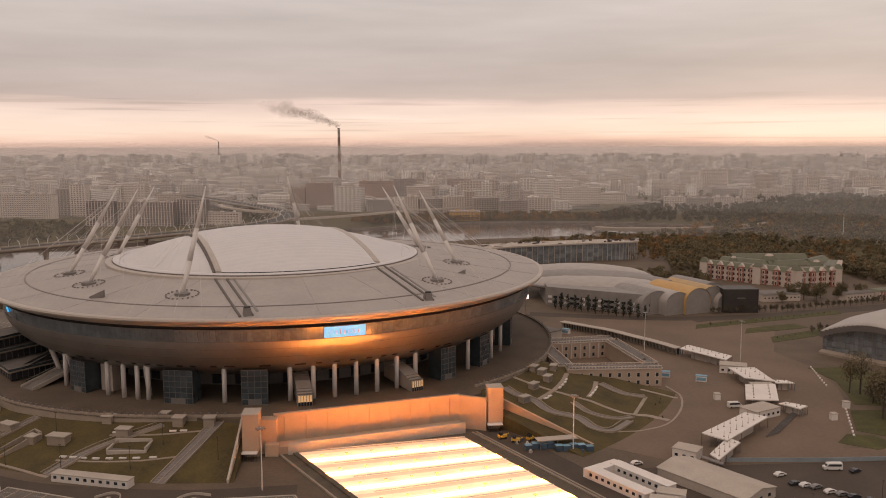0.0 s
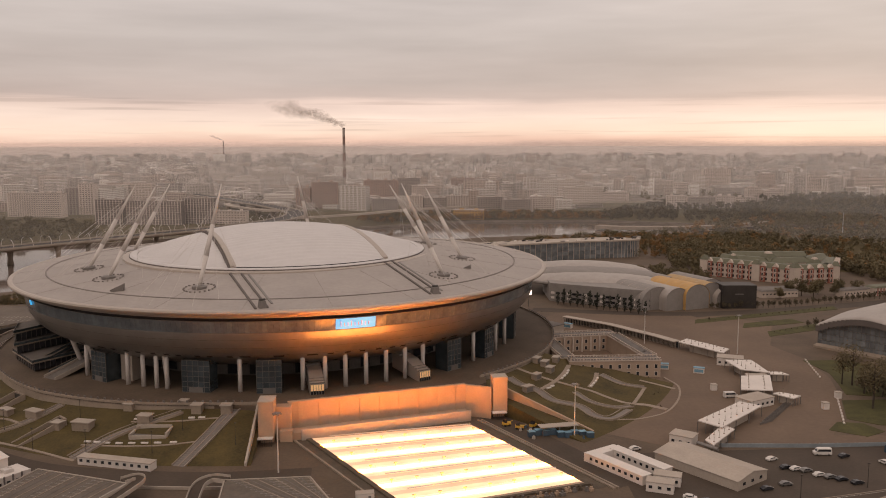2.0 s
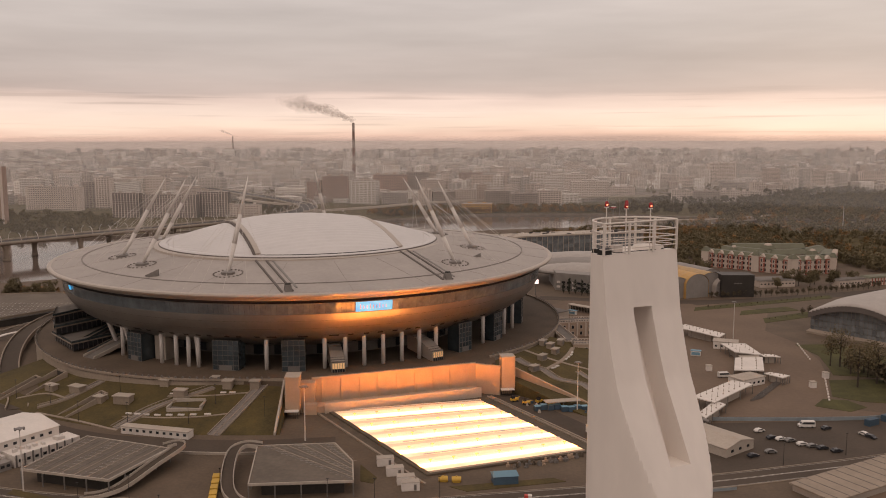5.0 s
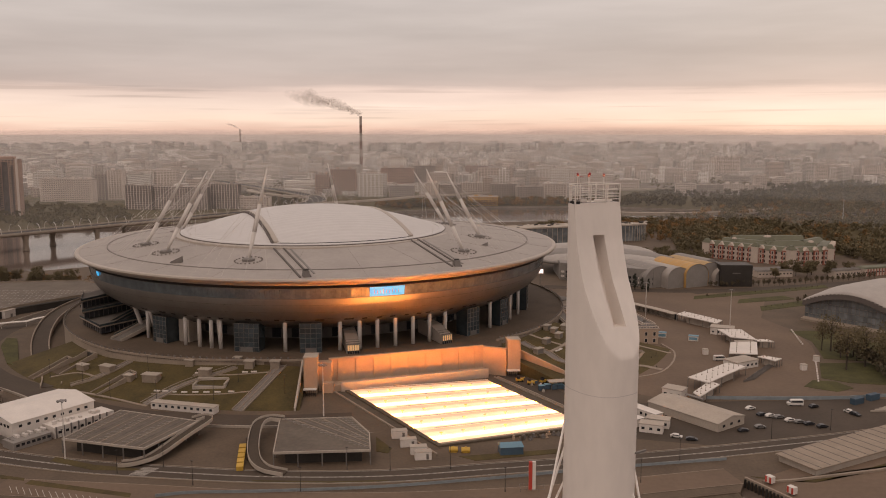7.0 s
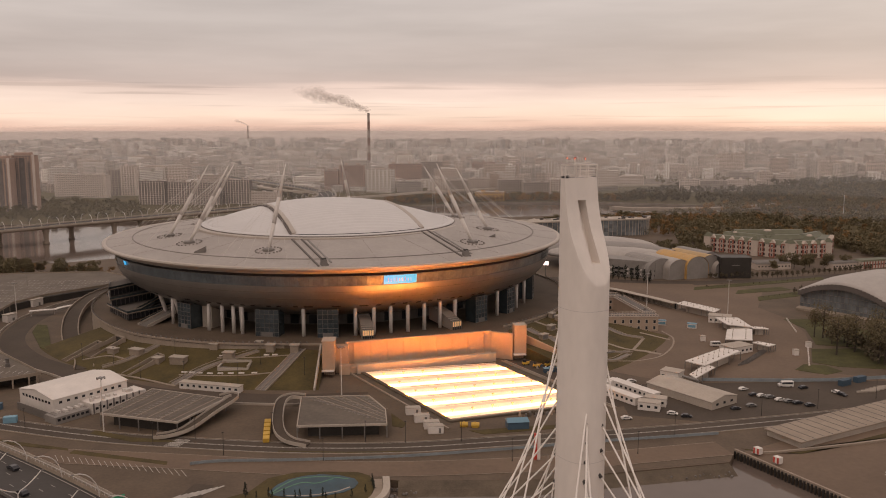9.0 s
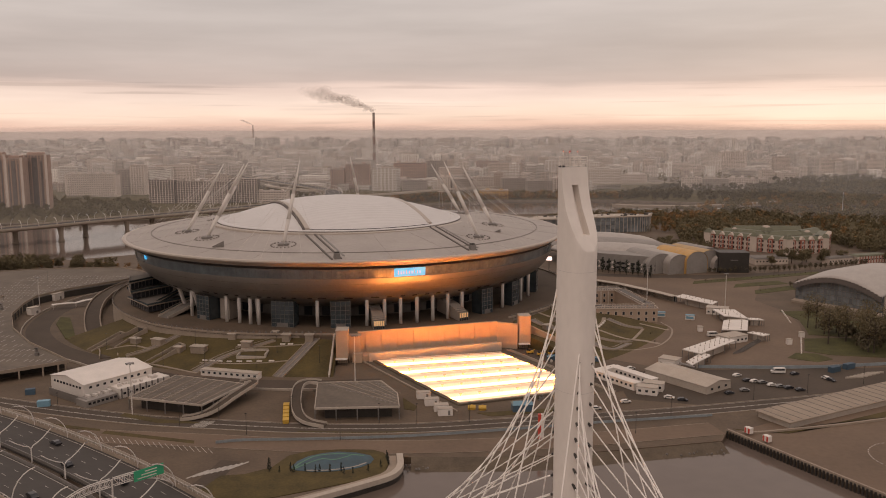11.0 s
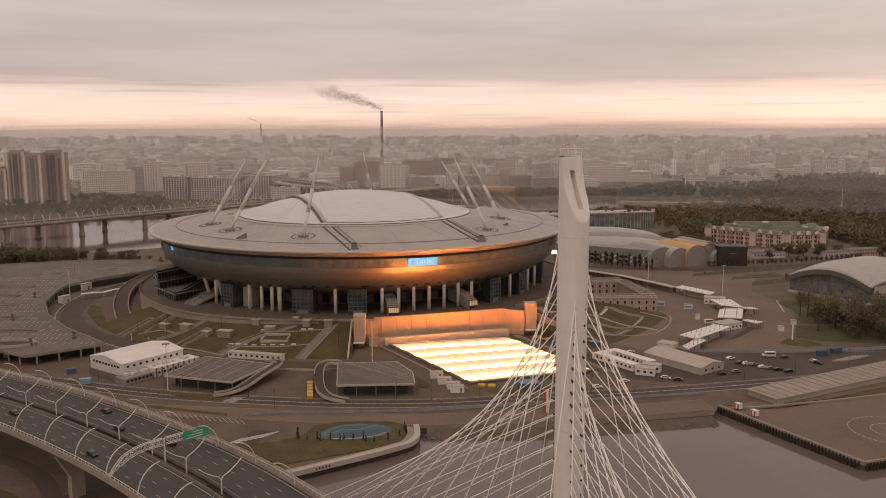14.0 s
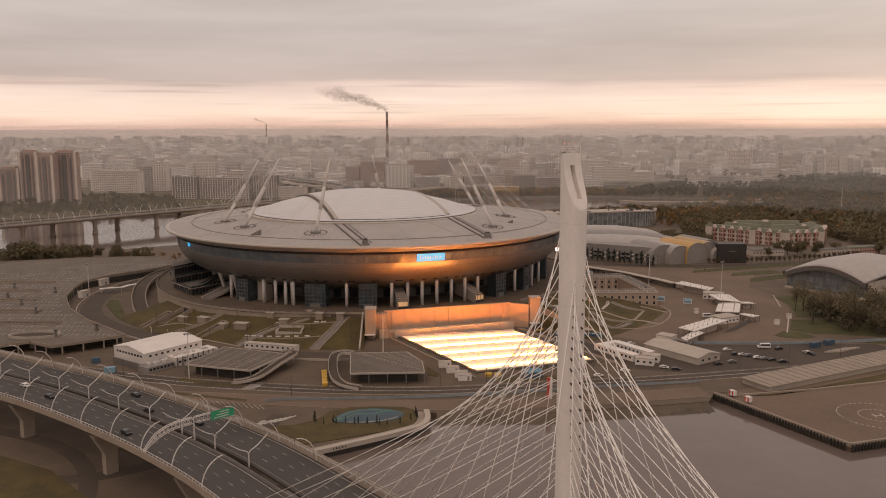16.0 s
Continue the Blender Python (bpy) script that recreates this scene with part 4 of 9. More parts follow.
# deck: two carriageways on one curved line
DECK = [(-900, 20, 9), (-620, -75, 10.5), (-420, -150, 12), (-260, -213.5, 13.5), (-170, -257.5, 15), (-117, -287.5, 16), (-85, -306.5, 16.5), (-55, -327.5, 17), (-25, -351, 17.5),
        (2, -375.5, 18), (21, -396, 18.4), (56, -436.5, 19.2), (92, -477, 20), (118, -516, 20.8), (138, -562, 21.6), (152, -620, 22.5), (162, -720, 23.5), (166, -850, 24)]
deck_line = curve_through(DECK, 8)
bridge = thing("bridge_deck", "curved motorway bridge deck with dark asphalt and pale parapets", "bridge", kind="structure")
for s in (-1, 1):
    a, b = (1.4, 17.6) if s > 0 else (-17.6, -1.4)
    part("carriageway", Shape().ribbon(deck_line, [(a, -0.6), (b, -0.6), (b, 0), (a, 0)]), deck_asphalt, bridge, "dark asphalt carriageway")
    part("girder", Shape().ribbon(deck_line, [(s * 3.5, -2.6), (s * 13.5, -2.6), (s * 17.4, -0.6), (s * 1.6, -0.6)]), concrete, bridge, "pale box girder")
    o = s * 17.8
    part("parapet", Shape().ribbon(deck_line, [(o - 0.25, -0.9), (o + 0.25, -0.9), (o + 0.2, 1.15), (o - 0.2, 1.15)]), concrete, bridge, "pale outer parapet")
    part("inner_barrier", Shape().ribbon(deck_line, [(s * 1.5, 0), (s * 1.95, 0), (s * 1.8, 0.9), (s * 1.6, 0.9)]), grey_metal, bridge, "grey crash barrier")
    for off in (s * 16.6, s * 2.6):
        part("edge_line", Shape().ribbon(deck_line, [(off - 0.1, 0.005), (off + 0.1, 0.005), (off + 0.1, 0.015), (off - 0.1, 0.015)]), line_mat, bridge)
    part("handrail", Shape().ribbon(deck_line, [(o - 0.06, 1.9), (o + 0.06, 1.9), (o + 0.06, 2.05), (o - 0.06, 2.05)]), steel_white, bridge)


def along(dist):
    """Point and direction on the deck line, by the distance run from its start."""
    run = 0
    for a, b in zip(deck_line, deck_line[1:]):
        d = (b - a).length
        if run + d >= dist:
            return a.lerp(b, (dist - run) / d), (b - a).normalized()
        run += d
    return deck_line[-1], (deck_line[-1] - deck_line[-2]).normalized()


DP = min(((Vector((p.x, p.y, 0)) - Vector((92, -477, 0))).length, i) for i, p in enumerate(deck_line))[1]
D0 = sum((b - a).length for a, b in zip(deck_line[:DP], deck_line[1:DP + 1]))
post_me = Shape().box(0, 0, 1.1, 0.14, 0.14, 0.9).mesh("parapet_post", steel_white)
dash_me = Shape().box(0, 0, 0.004, 2.6, 0.14, 0.012).mesh("lane_dash", line_mat)
for k in range(150):
    dist = D0 - 290 + k * 2.4
    p, d = along(dist)
    turn = math.degrees(math.atan2(d.y, d.x))
    nrm = Vector((-d.y, d.x, 0))
    for s in (-1, 1):
        q = p + nrm * (s * 17.8)
        part("parapet_post", post_me, None, bridge, m=pose(q.x, q.y, q.z, 0, 0, turn))
    if k % 4 == 0:
        for off in (-13.1, -9.6, -6.1, 6.1, 9.6, 13.1):
            q = p + nrm * off
            part("lane_dash", dash_me, None, bridge, m=pose(q.x, q.y, q.z + 0.005, 0, 0, turn))
# noise screen on the far side
for k in range(120):
    p, d = along(D0 - 330 + k * 2.4)
    nrm = Vector((-d.y, d.x, 0))
    q = p + nrm * 18.3
    if k == 0:
        screen_me = Shape().box(0, 0, 0.2, 2.25, 0.1, 2.3).mesh("noise_panel", pale_concrete)
    part("noise_panel", screen_me, None, bridge, m=pose(q.x, q.y, q.z, 0, 0, math.degrees(math.atan2(d.y, d.x))))

# piers under the deck
for px_, py_ in ((-42.6, -338.3), (-89.5, -304.5), (-137, -272), (-190, -243), (-250, -215), (-330, -185), (4.5, -371)):
    best = min(((along(D0 - 60 - k * 2)[0] - Vector((px_, py_, 0))).xy.length, k) for k in range(260))[1]
    p, d = along(D0 - 60 - best * 2)
    turn = math.degrees(math.atan2(d.y, d.x)) + 90
    for off in (-11.0, 9.0):
        q = p + Vector((-d.y, d.x, 0)) * off
        top = p.z - 2.4
        pr = Shape().add([(-2.2, -1.3, 0), (2.2, -1.3, 0), (2.2, 1.3, 0), (-2.2, 1.3, 0), (-2.2, -1.3, top * 0.5), (2.2, -1.3, top * 0.5), (2.2, 1.3, top * 0.5), (-2.2, 1.3, top * 0.5),
                          (-6.2, -1.3, top), (6.2, -1.3, top), (6.2, 1.3, top), (-6.2, 1.3, top)],
                         [(3, 2, 1, 0), (0, 1, 5, 4), (1, 2, 6, 5), (2, 3, 7, 6), (3, 0, 4, 7), (4, 5, 9, 8), (5, 6, 10, 9), (6, 7, 11, 10), (7, 4, 8, 11), (8, 9, 10, 11)])
        pm = solid("bridge_pier", pr, concrete, "pale flared concrete bridge pier", "bridge pier", "piers under the motorway")
        pm.matrix_basis = pose(q.x, q.y, 0, 0, 0, turn)
# yards and verges below the deck
for pts, m_, lab in (([(-100, -330), (-70, -345), (-48, -366), (-60, -392), (-110, -370)], grass, "dark worn grass below the motorway"), ([(-150, -300), (-112, -318), (-120, -345), (-165, -330)], grass, "dark worn grass below the motorway"),
                     ([(-60, -322), (-34, -338), (-22, -330), (-48, -312)], grass, "dark worn grass below the motorway"), ([(-42, -372), (-16, -392), (-20, -430), (-60, -410)], lawn_green, "dull grass strip below the motorway")):
    solid("verge", Shape().prism(pts, -0.1, 0.12), m_, lab, "lawn", kind="structure")
solid("road", strip([(-190, -330), (-120, -352), (-60, -352), (-30, -332), (-10, -312), (-4, -286)], 3.6, 0.07), asphalt, "narrow asphalt road below the motorway", "road", kind="structure")
solid("road", strip([(-130, -300), (-80, -322), (-52, -356), (-36, -420)], 3.0, 0.08), asphalt, "narrow asphalt road below the motorway", "road", kind="structure")

# stay cables
def stay_cable(way_, s, z, reach):
    p, d = along(D0 + way_ * reach)
    q = p + Vector((-d.y, d.x, 0)) * (s * 17.2) + Vector((0, 0, 0.4))
    face = d * way_
    a = PC + Vector((face.x, face.y, 0)) * 1.7 + Vector((-d.y, d.x, 0)) * (s * 0.75)
    a.z = z
    c = tagged(new("stay_cable", Shape().tube(a, q, 0.082, n=6).mesh("stay_cable", cable_white, True)), "taut white stay cable from pylon to deck", "stay cable", "stay cables")
    part("anchor_socket", Shape().tube(a, a.lerp(q, 0.008), 0.16, n=8), dark_metal, c, "dark anchor socket")


for way_ in (-1, 1):
    for s in (-1, 1):
        top = 101.0 if way_ < 0 else (93.6 if s < 0 else 98.5)
        for i in range(10):
            stay_cable(way_, s, top - (top - 77.0) * i / 9, 7 + (92 if way_ < 0 else 106) * i / 9)
        for i in range(9):
            stay_cable(way_, s, 74.6 - 2.35 * i, 95 - 8.2 * i)


# curved lamp columns of the motorway
def deck_lamp(double):
    t = thing("street_lamp", "curved white double-armed street lamp" if double else "curved white single-armed street lamp", "street lamp", "motorway lamps")
    if double:
        part("pole", Shape().tube((0, 0, 0), (0, 0, 4.3), 0.22, 0.17, 8), steel_white, t)
    for s in ((-1, 1) if double else (1,)):
        if double:
            arc = [(0, 0, 4.2)] + [(0, s * 6.4 * f, 5.0 + 3.9 * f ** 1.5) for f in (0.1, 0.25, 0.4, 0.6, 0.8, 1.0)]
        else:
            arc = [(0, s * 7.0 * (1 - math.cos(radians(a))), 8.5 * math.sin(radians(a))) for a in (0, 15, 30, 45, 60, 75, 88)]
        part("arm", Shape().pipe(arc, 0.16 if not double else 0.15, 8), steel_white, t)
        e = arc[-1]
        part("lamp_head", Shape().box(e[0], e[1] + s * 0.4, e[2] - 0.08, 0.3, 1.0, 0.14), grey_metal, t)
    return t


lamp_d, lamp_s = deck_lamp(True), deck_lamp(False)
first_d = first_s = True
LAMP0 = D0 - 60 - min(((along(D0 - 60 - k)[0] - Vector((-36.2, -343.6, 0))).xy.length, k) for k in range(200))[1] + 60.9
for k in range(16):
    dist = LAMP0 - k * 20.3
    p, d = along(dist)
    turn = math.degrees(math.atan2(d.y, d.x))
    nrm = Vector((-d.y, d.x, 0))
    spots = [(lamp_d, p, turn)]
    q1 = p - nrm * 17.6
    spots.append((lamp_s, q1 + d * 6, turn))
    q2 = p + nrm * 17.6
    spots.append((lamp_s, q2 + d * 9, turn + 180))
    for src, q, tt in spots:
        m = pose(q.x, q.y, q.z, 0, 0, tt)
        if src is lamp_d and first_d:
            src.matrix_basis, first_d = m, False
        elif src is lamp_s and first_s:
            src.matrix_basis, first_s = m, False
        else:
            copy_thing(src, m)

# sign gantry over the road
p, d = along(D0 - 158)
turn = math.degrees(math.atan2(d.y, d.x))
gantry = thing("sign_gantry", "pale lattice sign gantry with one green road sign", "sign gantry", at=pose(p.x, p.y, p.z, 0, 0, turn))
for y0, y1 in ((-17.4, -0.4), (17.4, 0.4)):
    n = 12
    low = [(y0 + (y1 - y0) * i / n, 0.6 + 5.0 * math.sin(math.pi / 2 * min(1, i / n * 1.35)) ** 0.8) for i in range(n + 1)]
    high = [(y, z + 1.9 * min(1, i / 3)) for i, (y, z) in enumerate(low)]
    for x in (-0.5, 0.5):
        part("chord", Shape().pipe([(x, y, z) for y, z in low], 0.12), steel_white, gantry)
        part("chord", Shape().pipe([(x, y, z) for y, z in high], 0.15), steel_white, gantry)
        for i in range(1, n):
            part("brace", Shape().tube((x, *low[i]), (x, *high[i]), 0.07, n=4).tube((x, *low[i]), (x, *high[i + 1]), 0.06, n=4), steel_white, gantry)
    part("leg", Shape().tube((0, y0, 0), (0, y0 * 0.98, 1.2), 0.3, 0.24, 8), steel_white, gantry)
part("leg", Shape().tube((0, 0, 0), (0, 0, 7.4), 0.3, 0.22, 8), steel_white, gantry)
sg = part("sign_panel", Shape().box(0.85, 10.0, 5.0, 0.15, 8.6, 3.0), sign_green, gantry, "green road sign")
for i in range(3):
    part("sign_line", Shape().box(0.95, 10.0 + (i - 1) * 0.6, 5.5 + i * 0.8, 0.03, 5.5 - i, 0.28), white_paint, sg, "unreadable white line of text")


# ---- the rolled-out pitch, its grow lights drawn as glowing strips ----
PL, PB, PF, PR = Vector((34.1, -155.6, 0)), Vector((97.6, -139.8, 0)), Vector((76.6, -221.9, 0)), Vector((134.4, -200.2, 0))
EU, EV = PB - PL, PF - PL


def pitch_at(u, v, z=0.0):
    p = PL + EU * u + EV * v + (PR - PB - PF + PL) * (u * v)
    return (p.x, p.y, z)


field = thing("pitch_tray", "rolled-out football pitch with glowing strips for its grow lights", "football pitch")
part("tray", Shape().prism([pitch_at(*c)[:2] for c in ((-0.03, -0.02), (1.03, -0.02), (1.03, 1.035), (-0.03, 1.035))], 0.0, 0.7), earth, field, "dark edge of the tray")
# the pitch surface itself emits here; stands and booms give no light
cover_glow = bpy.data.materials.new("pitch_glow_core")
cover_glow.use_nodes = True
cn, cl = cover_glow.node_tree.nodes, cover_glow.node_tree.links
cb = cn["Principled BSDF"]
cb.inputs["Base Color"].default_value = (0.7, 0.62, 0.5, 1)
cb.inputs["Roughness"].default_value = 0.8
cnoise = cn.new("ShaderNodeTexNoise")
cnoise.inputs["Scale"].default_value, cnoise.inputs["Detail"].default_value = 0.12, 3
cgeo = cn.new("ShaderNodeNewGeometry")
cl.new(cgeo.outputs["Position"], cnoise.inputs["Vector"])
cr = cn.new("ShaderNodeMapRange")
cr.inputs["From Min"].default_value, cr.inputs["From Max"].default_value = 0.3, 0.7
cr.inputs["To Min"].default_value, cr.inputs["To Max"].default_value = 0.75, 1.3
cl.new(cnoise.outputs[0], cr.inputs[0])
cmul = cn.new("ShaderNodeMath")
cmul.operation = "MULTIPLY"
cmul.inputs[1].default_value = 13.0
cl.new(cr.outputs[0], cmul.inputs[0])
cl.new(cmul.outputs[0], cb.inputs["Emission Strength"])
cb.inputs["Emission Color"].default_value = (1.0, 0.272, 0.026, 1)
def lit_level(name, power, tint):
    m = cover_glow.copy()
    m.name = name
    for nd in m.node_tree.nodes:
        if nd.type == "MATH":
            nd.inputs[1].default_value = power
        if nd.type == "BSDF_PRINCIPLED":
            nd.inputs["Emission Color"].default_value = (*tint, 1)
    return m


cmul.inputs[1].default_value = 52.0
# falloff of light across a strip, put into stepped emission levels and tints
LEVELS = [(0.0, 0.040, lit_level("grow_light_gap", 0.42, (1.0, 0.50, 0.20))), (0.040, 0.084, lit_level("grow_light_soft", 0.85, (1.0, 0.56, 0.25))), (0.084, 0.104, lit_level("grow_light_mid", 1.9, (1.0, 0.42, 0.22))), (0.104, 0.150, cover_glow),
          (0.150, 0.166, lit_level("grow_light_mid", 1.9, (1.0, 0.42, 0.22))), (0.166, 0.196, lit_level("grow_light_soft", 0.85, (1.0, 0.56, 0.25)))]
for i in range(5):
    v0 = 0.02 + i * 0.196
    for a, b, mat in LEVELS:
        part("lit_strip", Shape().prism([pitch_at(*c)[:2] for c in ((0.0, v0 + a), (1.0, v0 + a), (1.0, v0 + b), (0.0, v0 + b))], 0.6, 0.80 if mat is cover_glow else 0.78), mat, field, "pitch strip that glows in place of the grow lights")
    part("light_rail", Shape().ribbon([pitch_at(0.1, v0 + 0.008, 1.3), pitch_at(0.99, v0 + 0.008, 1.3)], [(-0.15, 0), (0.15, 0), (0.15, 0.25), (-0.15, 0.25)]), white_paint, field, "pale lighting boom")
    for k in range(7):
        x, y, _ = pitch_at(0.08 + k * 0.145, v0 + 0.1)
        part("light_stand", Shape().tube((x, y, 0.7), (x, y, 2.0), 0.1).box(x, y, 1.75, 1.2, 0.35, 0.3, 12), warm_plaster, field)
part("apron", Shape().prism([pitch_at(*c)[:2] for c in ((0.0, -0.015), (1.0, -0.015), (1.0, 0.02), (0.0, 0.02))], 0.3, 0.76), warm_plaster, field)
part("apron", Shape().prism([pitch_at(*c)[:2] for c in ((0.0, 1.0), (1.0, 1.0), (1.0, 1.018), (0.0, 1.018))], 0.3, 0.76), warm_plaster, field)
# ground beside the tray, rails and kerb
edge = Shape().ribbon([pitch_at(1.06, -0.08, 0.03), pitch_at(1.06, 1.08, 0.03)], [(-2.6, 0), (2.6, 0), (2.6, 0.04), (-2.6, 0.04)])
solid("track_bed", edge, earth, "brown strip of bare ground beside the pitch", "ground strip", kind="structure")
edge = Shape().ribbon([pitch_at(-0.06, -0.06, 0.03), pitch_at(-0.06, 1.06, 0.03)], [(-2.6, 0), (2.6, 0), (2.6, 0.04), (-2.6, 0.04)])
solid("track_bed", edge, earth, "brown strip of bare ground beside the pitch", "ground strip", kind="structure")
for u in (1.105, 1.13, -0.1):
    solid("track_kerb", Shape().ribbon([pitch_at(u, -0.08, 0.0), pitch_at(u, 1.12, 0.0)], [(-0.35, 0), (0.35, 0), (0.35, 0.6), (-0.35, 0.6)]), concrete, "low pale concrete track kerb", "kerb", kind="structure")
solid("asphalt_strip", Shape().ribbon([pitch_at(1.24, -0.2, 0.0), pitch_at(1.24, 1.1, 0.0)], [(-5.5, 0), (5.5, 0), (5.5, 0.05), (-5.5, 0.05)]), asphalt, "dark asphalt service lane beside the pitch", "road", kind="structure")

# retaining wall behind the pitch and its two towers
wall = thing("wall_pitch", "sand-coloured retaining wall lit orange from the pitch", "wall", kind="structure")
W0, W1 = Vector((24.8, -152.0, 0)), Vector((96.2, -126.6, 0))
wd = (W1 - W0).normalized()
part("wall_panel", Shape().ribbon([W0, W1], [(0, 0), (1.6, 0), (1.6, POD + 0.2), (0, POD + 3.0), (-0.001, POD + 3.0)]), warm_plaster, wall)
part("coping", Shape().ribbon([W0, W1], [(-0.5, POD + 2.9), (1.2, POD + 2.9), (1.2, POD + 3.7), (-0.5, POD + 3.7)]), warm_plaster, wall)
part("ledge", Shape().ribbon([W0, W1], [(-6.0, 0), (0, 0), (0, 3.2), (-6.0, 3.0)]), warm_plaster, wall)
part("skirting", Shape().ribbon([W0 + wd * 4, W1], [(-7.2, 0), (-6.1, 0), (-6.1, 4.4), (-7.2, 4.4)]), pale_concrete, wall, "pale upright board")
n = 9
for k in range(n):
    p = W0.lerp(W1, (k + 0.5) / n)
    part("buttress", Shape().add([tuple(p + wd * -0.25 + Vector((0, 0, 0))), tuple(p + wd * 0.25), tuple(p + wd * 0.25 + Vector((wd.y, -wd.x, 0)) * 0.5), tuple(p - wd * 0.25 + Vector((wd.y, -wd.x, 0)) * 0.5),
                                  tuple(p - wd * 0.25 + Vector((0, 0, 13))), tuple(p + wd * 0.25 + Vector((0, 0, 13))), tuple(p + wd * 0.25 + Vector((wd.y, -wd.x, 26)) * 0.5), tuple(p - wd * 0.25 + Vector((wd.y, -wd.x, 26)) * 0.5)],
                                 [(0, 1, 2, 3), (4, 5, 6, 7), (0, 1, 5, 4), (1, 2, 6, 5), (2, 3, 7, 6), (3, 0, 4, 7)]), warm_plaster, wall)
    p2 = W0.lerp(W1, (k + 0.8) / n) + Vector((wd.y, -wd.x, 0)) * 0.06
    if k in (1, 3, 5, 7):
        part("door_panel", Shape().box(p2.x, p2.y, 3.4, 3.2, 0.16, 3.6, math.degrees(math.atan2(wd.y, wd.x))), stucco, wall)
# east return of the wall towards the lawns
E0, E1 = Vector((96.2, -126.6, 0)), Vector((107, -131.0, 0))
part("return_wall", Shape().ribbon([E0, E1], [(0, 0), (1.4, 0), (1.4, POD + 3.2), (0, POD + 3.2)]), warm_plaster, wall)
for name, x, y, sx, sy, h, t in (("gate_tower", 17.7, -157.8, 6.0, 8.0, 17.0, 3), ("gate_tower", 110.6, -127.2, 6.2, 6.0, 17.6, 8)):
    g = thing(name, "sand-coloured square concrete gate tower beside the pitch", "tower", "gate towers")
    part("tower_body", Shape().box(x, y, 3.0, sx, sy, h - 3.0, t).box(x, y + 1, 0, sx * 0.85, sy * 0.6, 3.1, t), warm_plaster, g)
    part("roof_kerb", Shape().box(x, y, h, sx + 0.3, sy + 0.3, 0.35, t), pale_concrete, g)
    part("porch_roof", Shape().box(x, y - sy / 2 - 1.2, 2.9, sx, 3.0, 0.35, t), white_paint, g)
    for k in range(7):
        part("porch_bar", Shape().box(x - sx / 2 + 0.3 + k * (sx - 0.6) / 6, y - sy / 2 - 2.2, 0, 0.12, 0.12, 2.9, t), dark_metal, g)
solid("service_block", Shape().box(23.4, -153.5, 0, 6, 5, 13.2, 3).box(25, -157.2, 0, 5, 3.4, 4.5, 3), warm_plaster, "orange-lit concrete block beside the gate tower", "service block")


# ---- lawns and stairs on the west side ----
stair_stone = material("stair_stone", (0.20, 0.17, 0.15), 0.85, vary=0.15, size=5, fine=0.7)

def slope_z(r):
    return max(0.0, 9.2 * (184 - r) / 41)


def on_slope(x, y, up=0.0):
    return (x, y, slope_z(math.hypot(x, y)) + up)


lawn = tagged(new("lawn", Shape().sector(lambda d: [(pod_r(d) - 0.5, -1), (pod_r(d) - 0.5, slope_z(pod_r(d) - 0.5)), (184, 0.02), (184, -1)], -142, -84.8, 60).mesh("lawn", grass)),
              "brown-green autumn lawn sloping down from the podium", "lawn", kind="structure")


def slope_path(points, half, mat, name="footpath", label="pale stone footpath across the lawn", up=0.12):
    line = curve_through([(x, y, 0) for x, y in points], 8)
    pts = [Vector(on_slope(p.x, p.y, up)) for p in line]
    return solid(name, Shape().ribbon(pts, [(-half, -0.6), (half, -0.6), (half, 0), (-half, 0)]), mat, label, "path", kind="structure")


for pts, half in (([(-9.6, -184), (-4, -165), (1.5, -144.5)], 2.6), ([(-52, -176), (-40, -160), (-20, -145.5)], 2.8), ([(-95, -152), (-84, -146), (-74, -133)], 2.0)):
    st = thing("stairs", "long grey stone outdoor stairs with pale side walls", "stairs", "lawn stairs")
    line = curve_through([(x, y, 0) for x, y in pts], 10)
    pts3 = [Vector(on_slope(p.x, p.y, 0.1)) for p in line]
    part("flight", Shape().ribbon(pts3, [(-half, -0.6), (half, -0.6), (half, 0.05), (-half, 0.05)]), stair_stone, st)
    for o in (-half, 0, half):
        part("side_wall", Shape().ribbon(pts3, [(o - 0.18, -0.5), (o + 0.18, -0.5), (o + 0.18, 0.45 if o else 0.25), (o - 0.18, 0.45 if o else 0.25)]), concrete, st)
    total = sum((b - a).length for a, b in zip(pts3, pts3[1:]))
    step_me = Shape().box(0, 0, 0, 0.12, half * 2 - 0.4, 0.14).mesh("step", dark_concrete)
    for k in range(1, 30):
        f = k / 30 * (len(pts3) - 1)
        i = int(f)
        p = pts3[i].lerp(pts3[i + 1], f - i)
        d = pts3[i + 1] - pts3[i]
        part("step", step_me, None, st, m=pose(p.x, p.y, p.z + 0.04, 0, 0, math.degrees(math.atan2(d.y, d.x))))
for pts, half in (([(-52, -167), (-36, -169.5), (-21, -170), (-8, -168)], 0.9), ([(-38, -152), (-20, -153), (-3, -151)], 0.9), ([(-110, -140), (-97, -139), (-85, -146)], 1.2), ([(-93, -157), (-70, -168), (-50, -178)], 1.3)):
    slope_path(pts, half * 0.7, concrete)
random.seed(5)
bench_me = Shape().box(0, 0, 0, 2.6, 0.9, 0.5).mesh("stone_bench", white_paint)
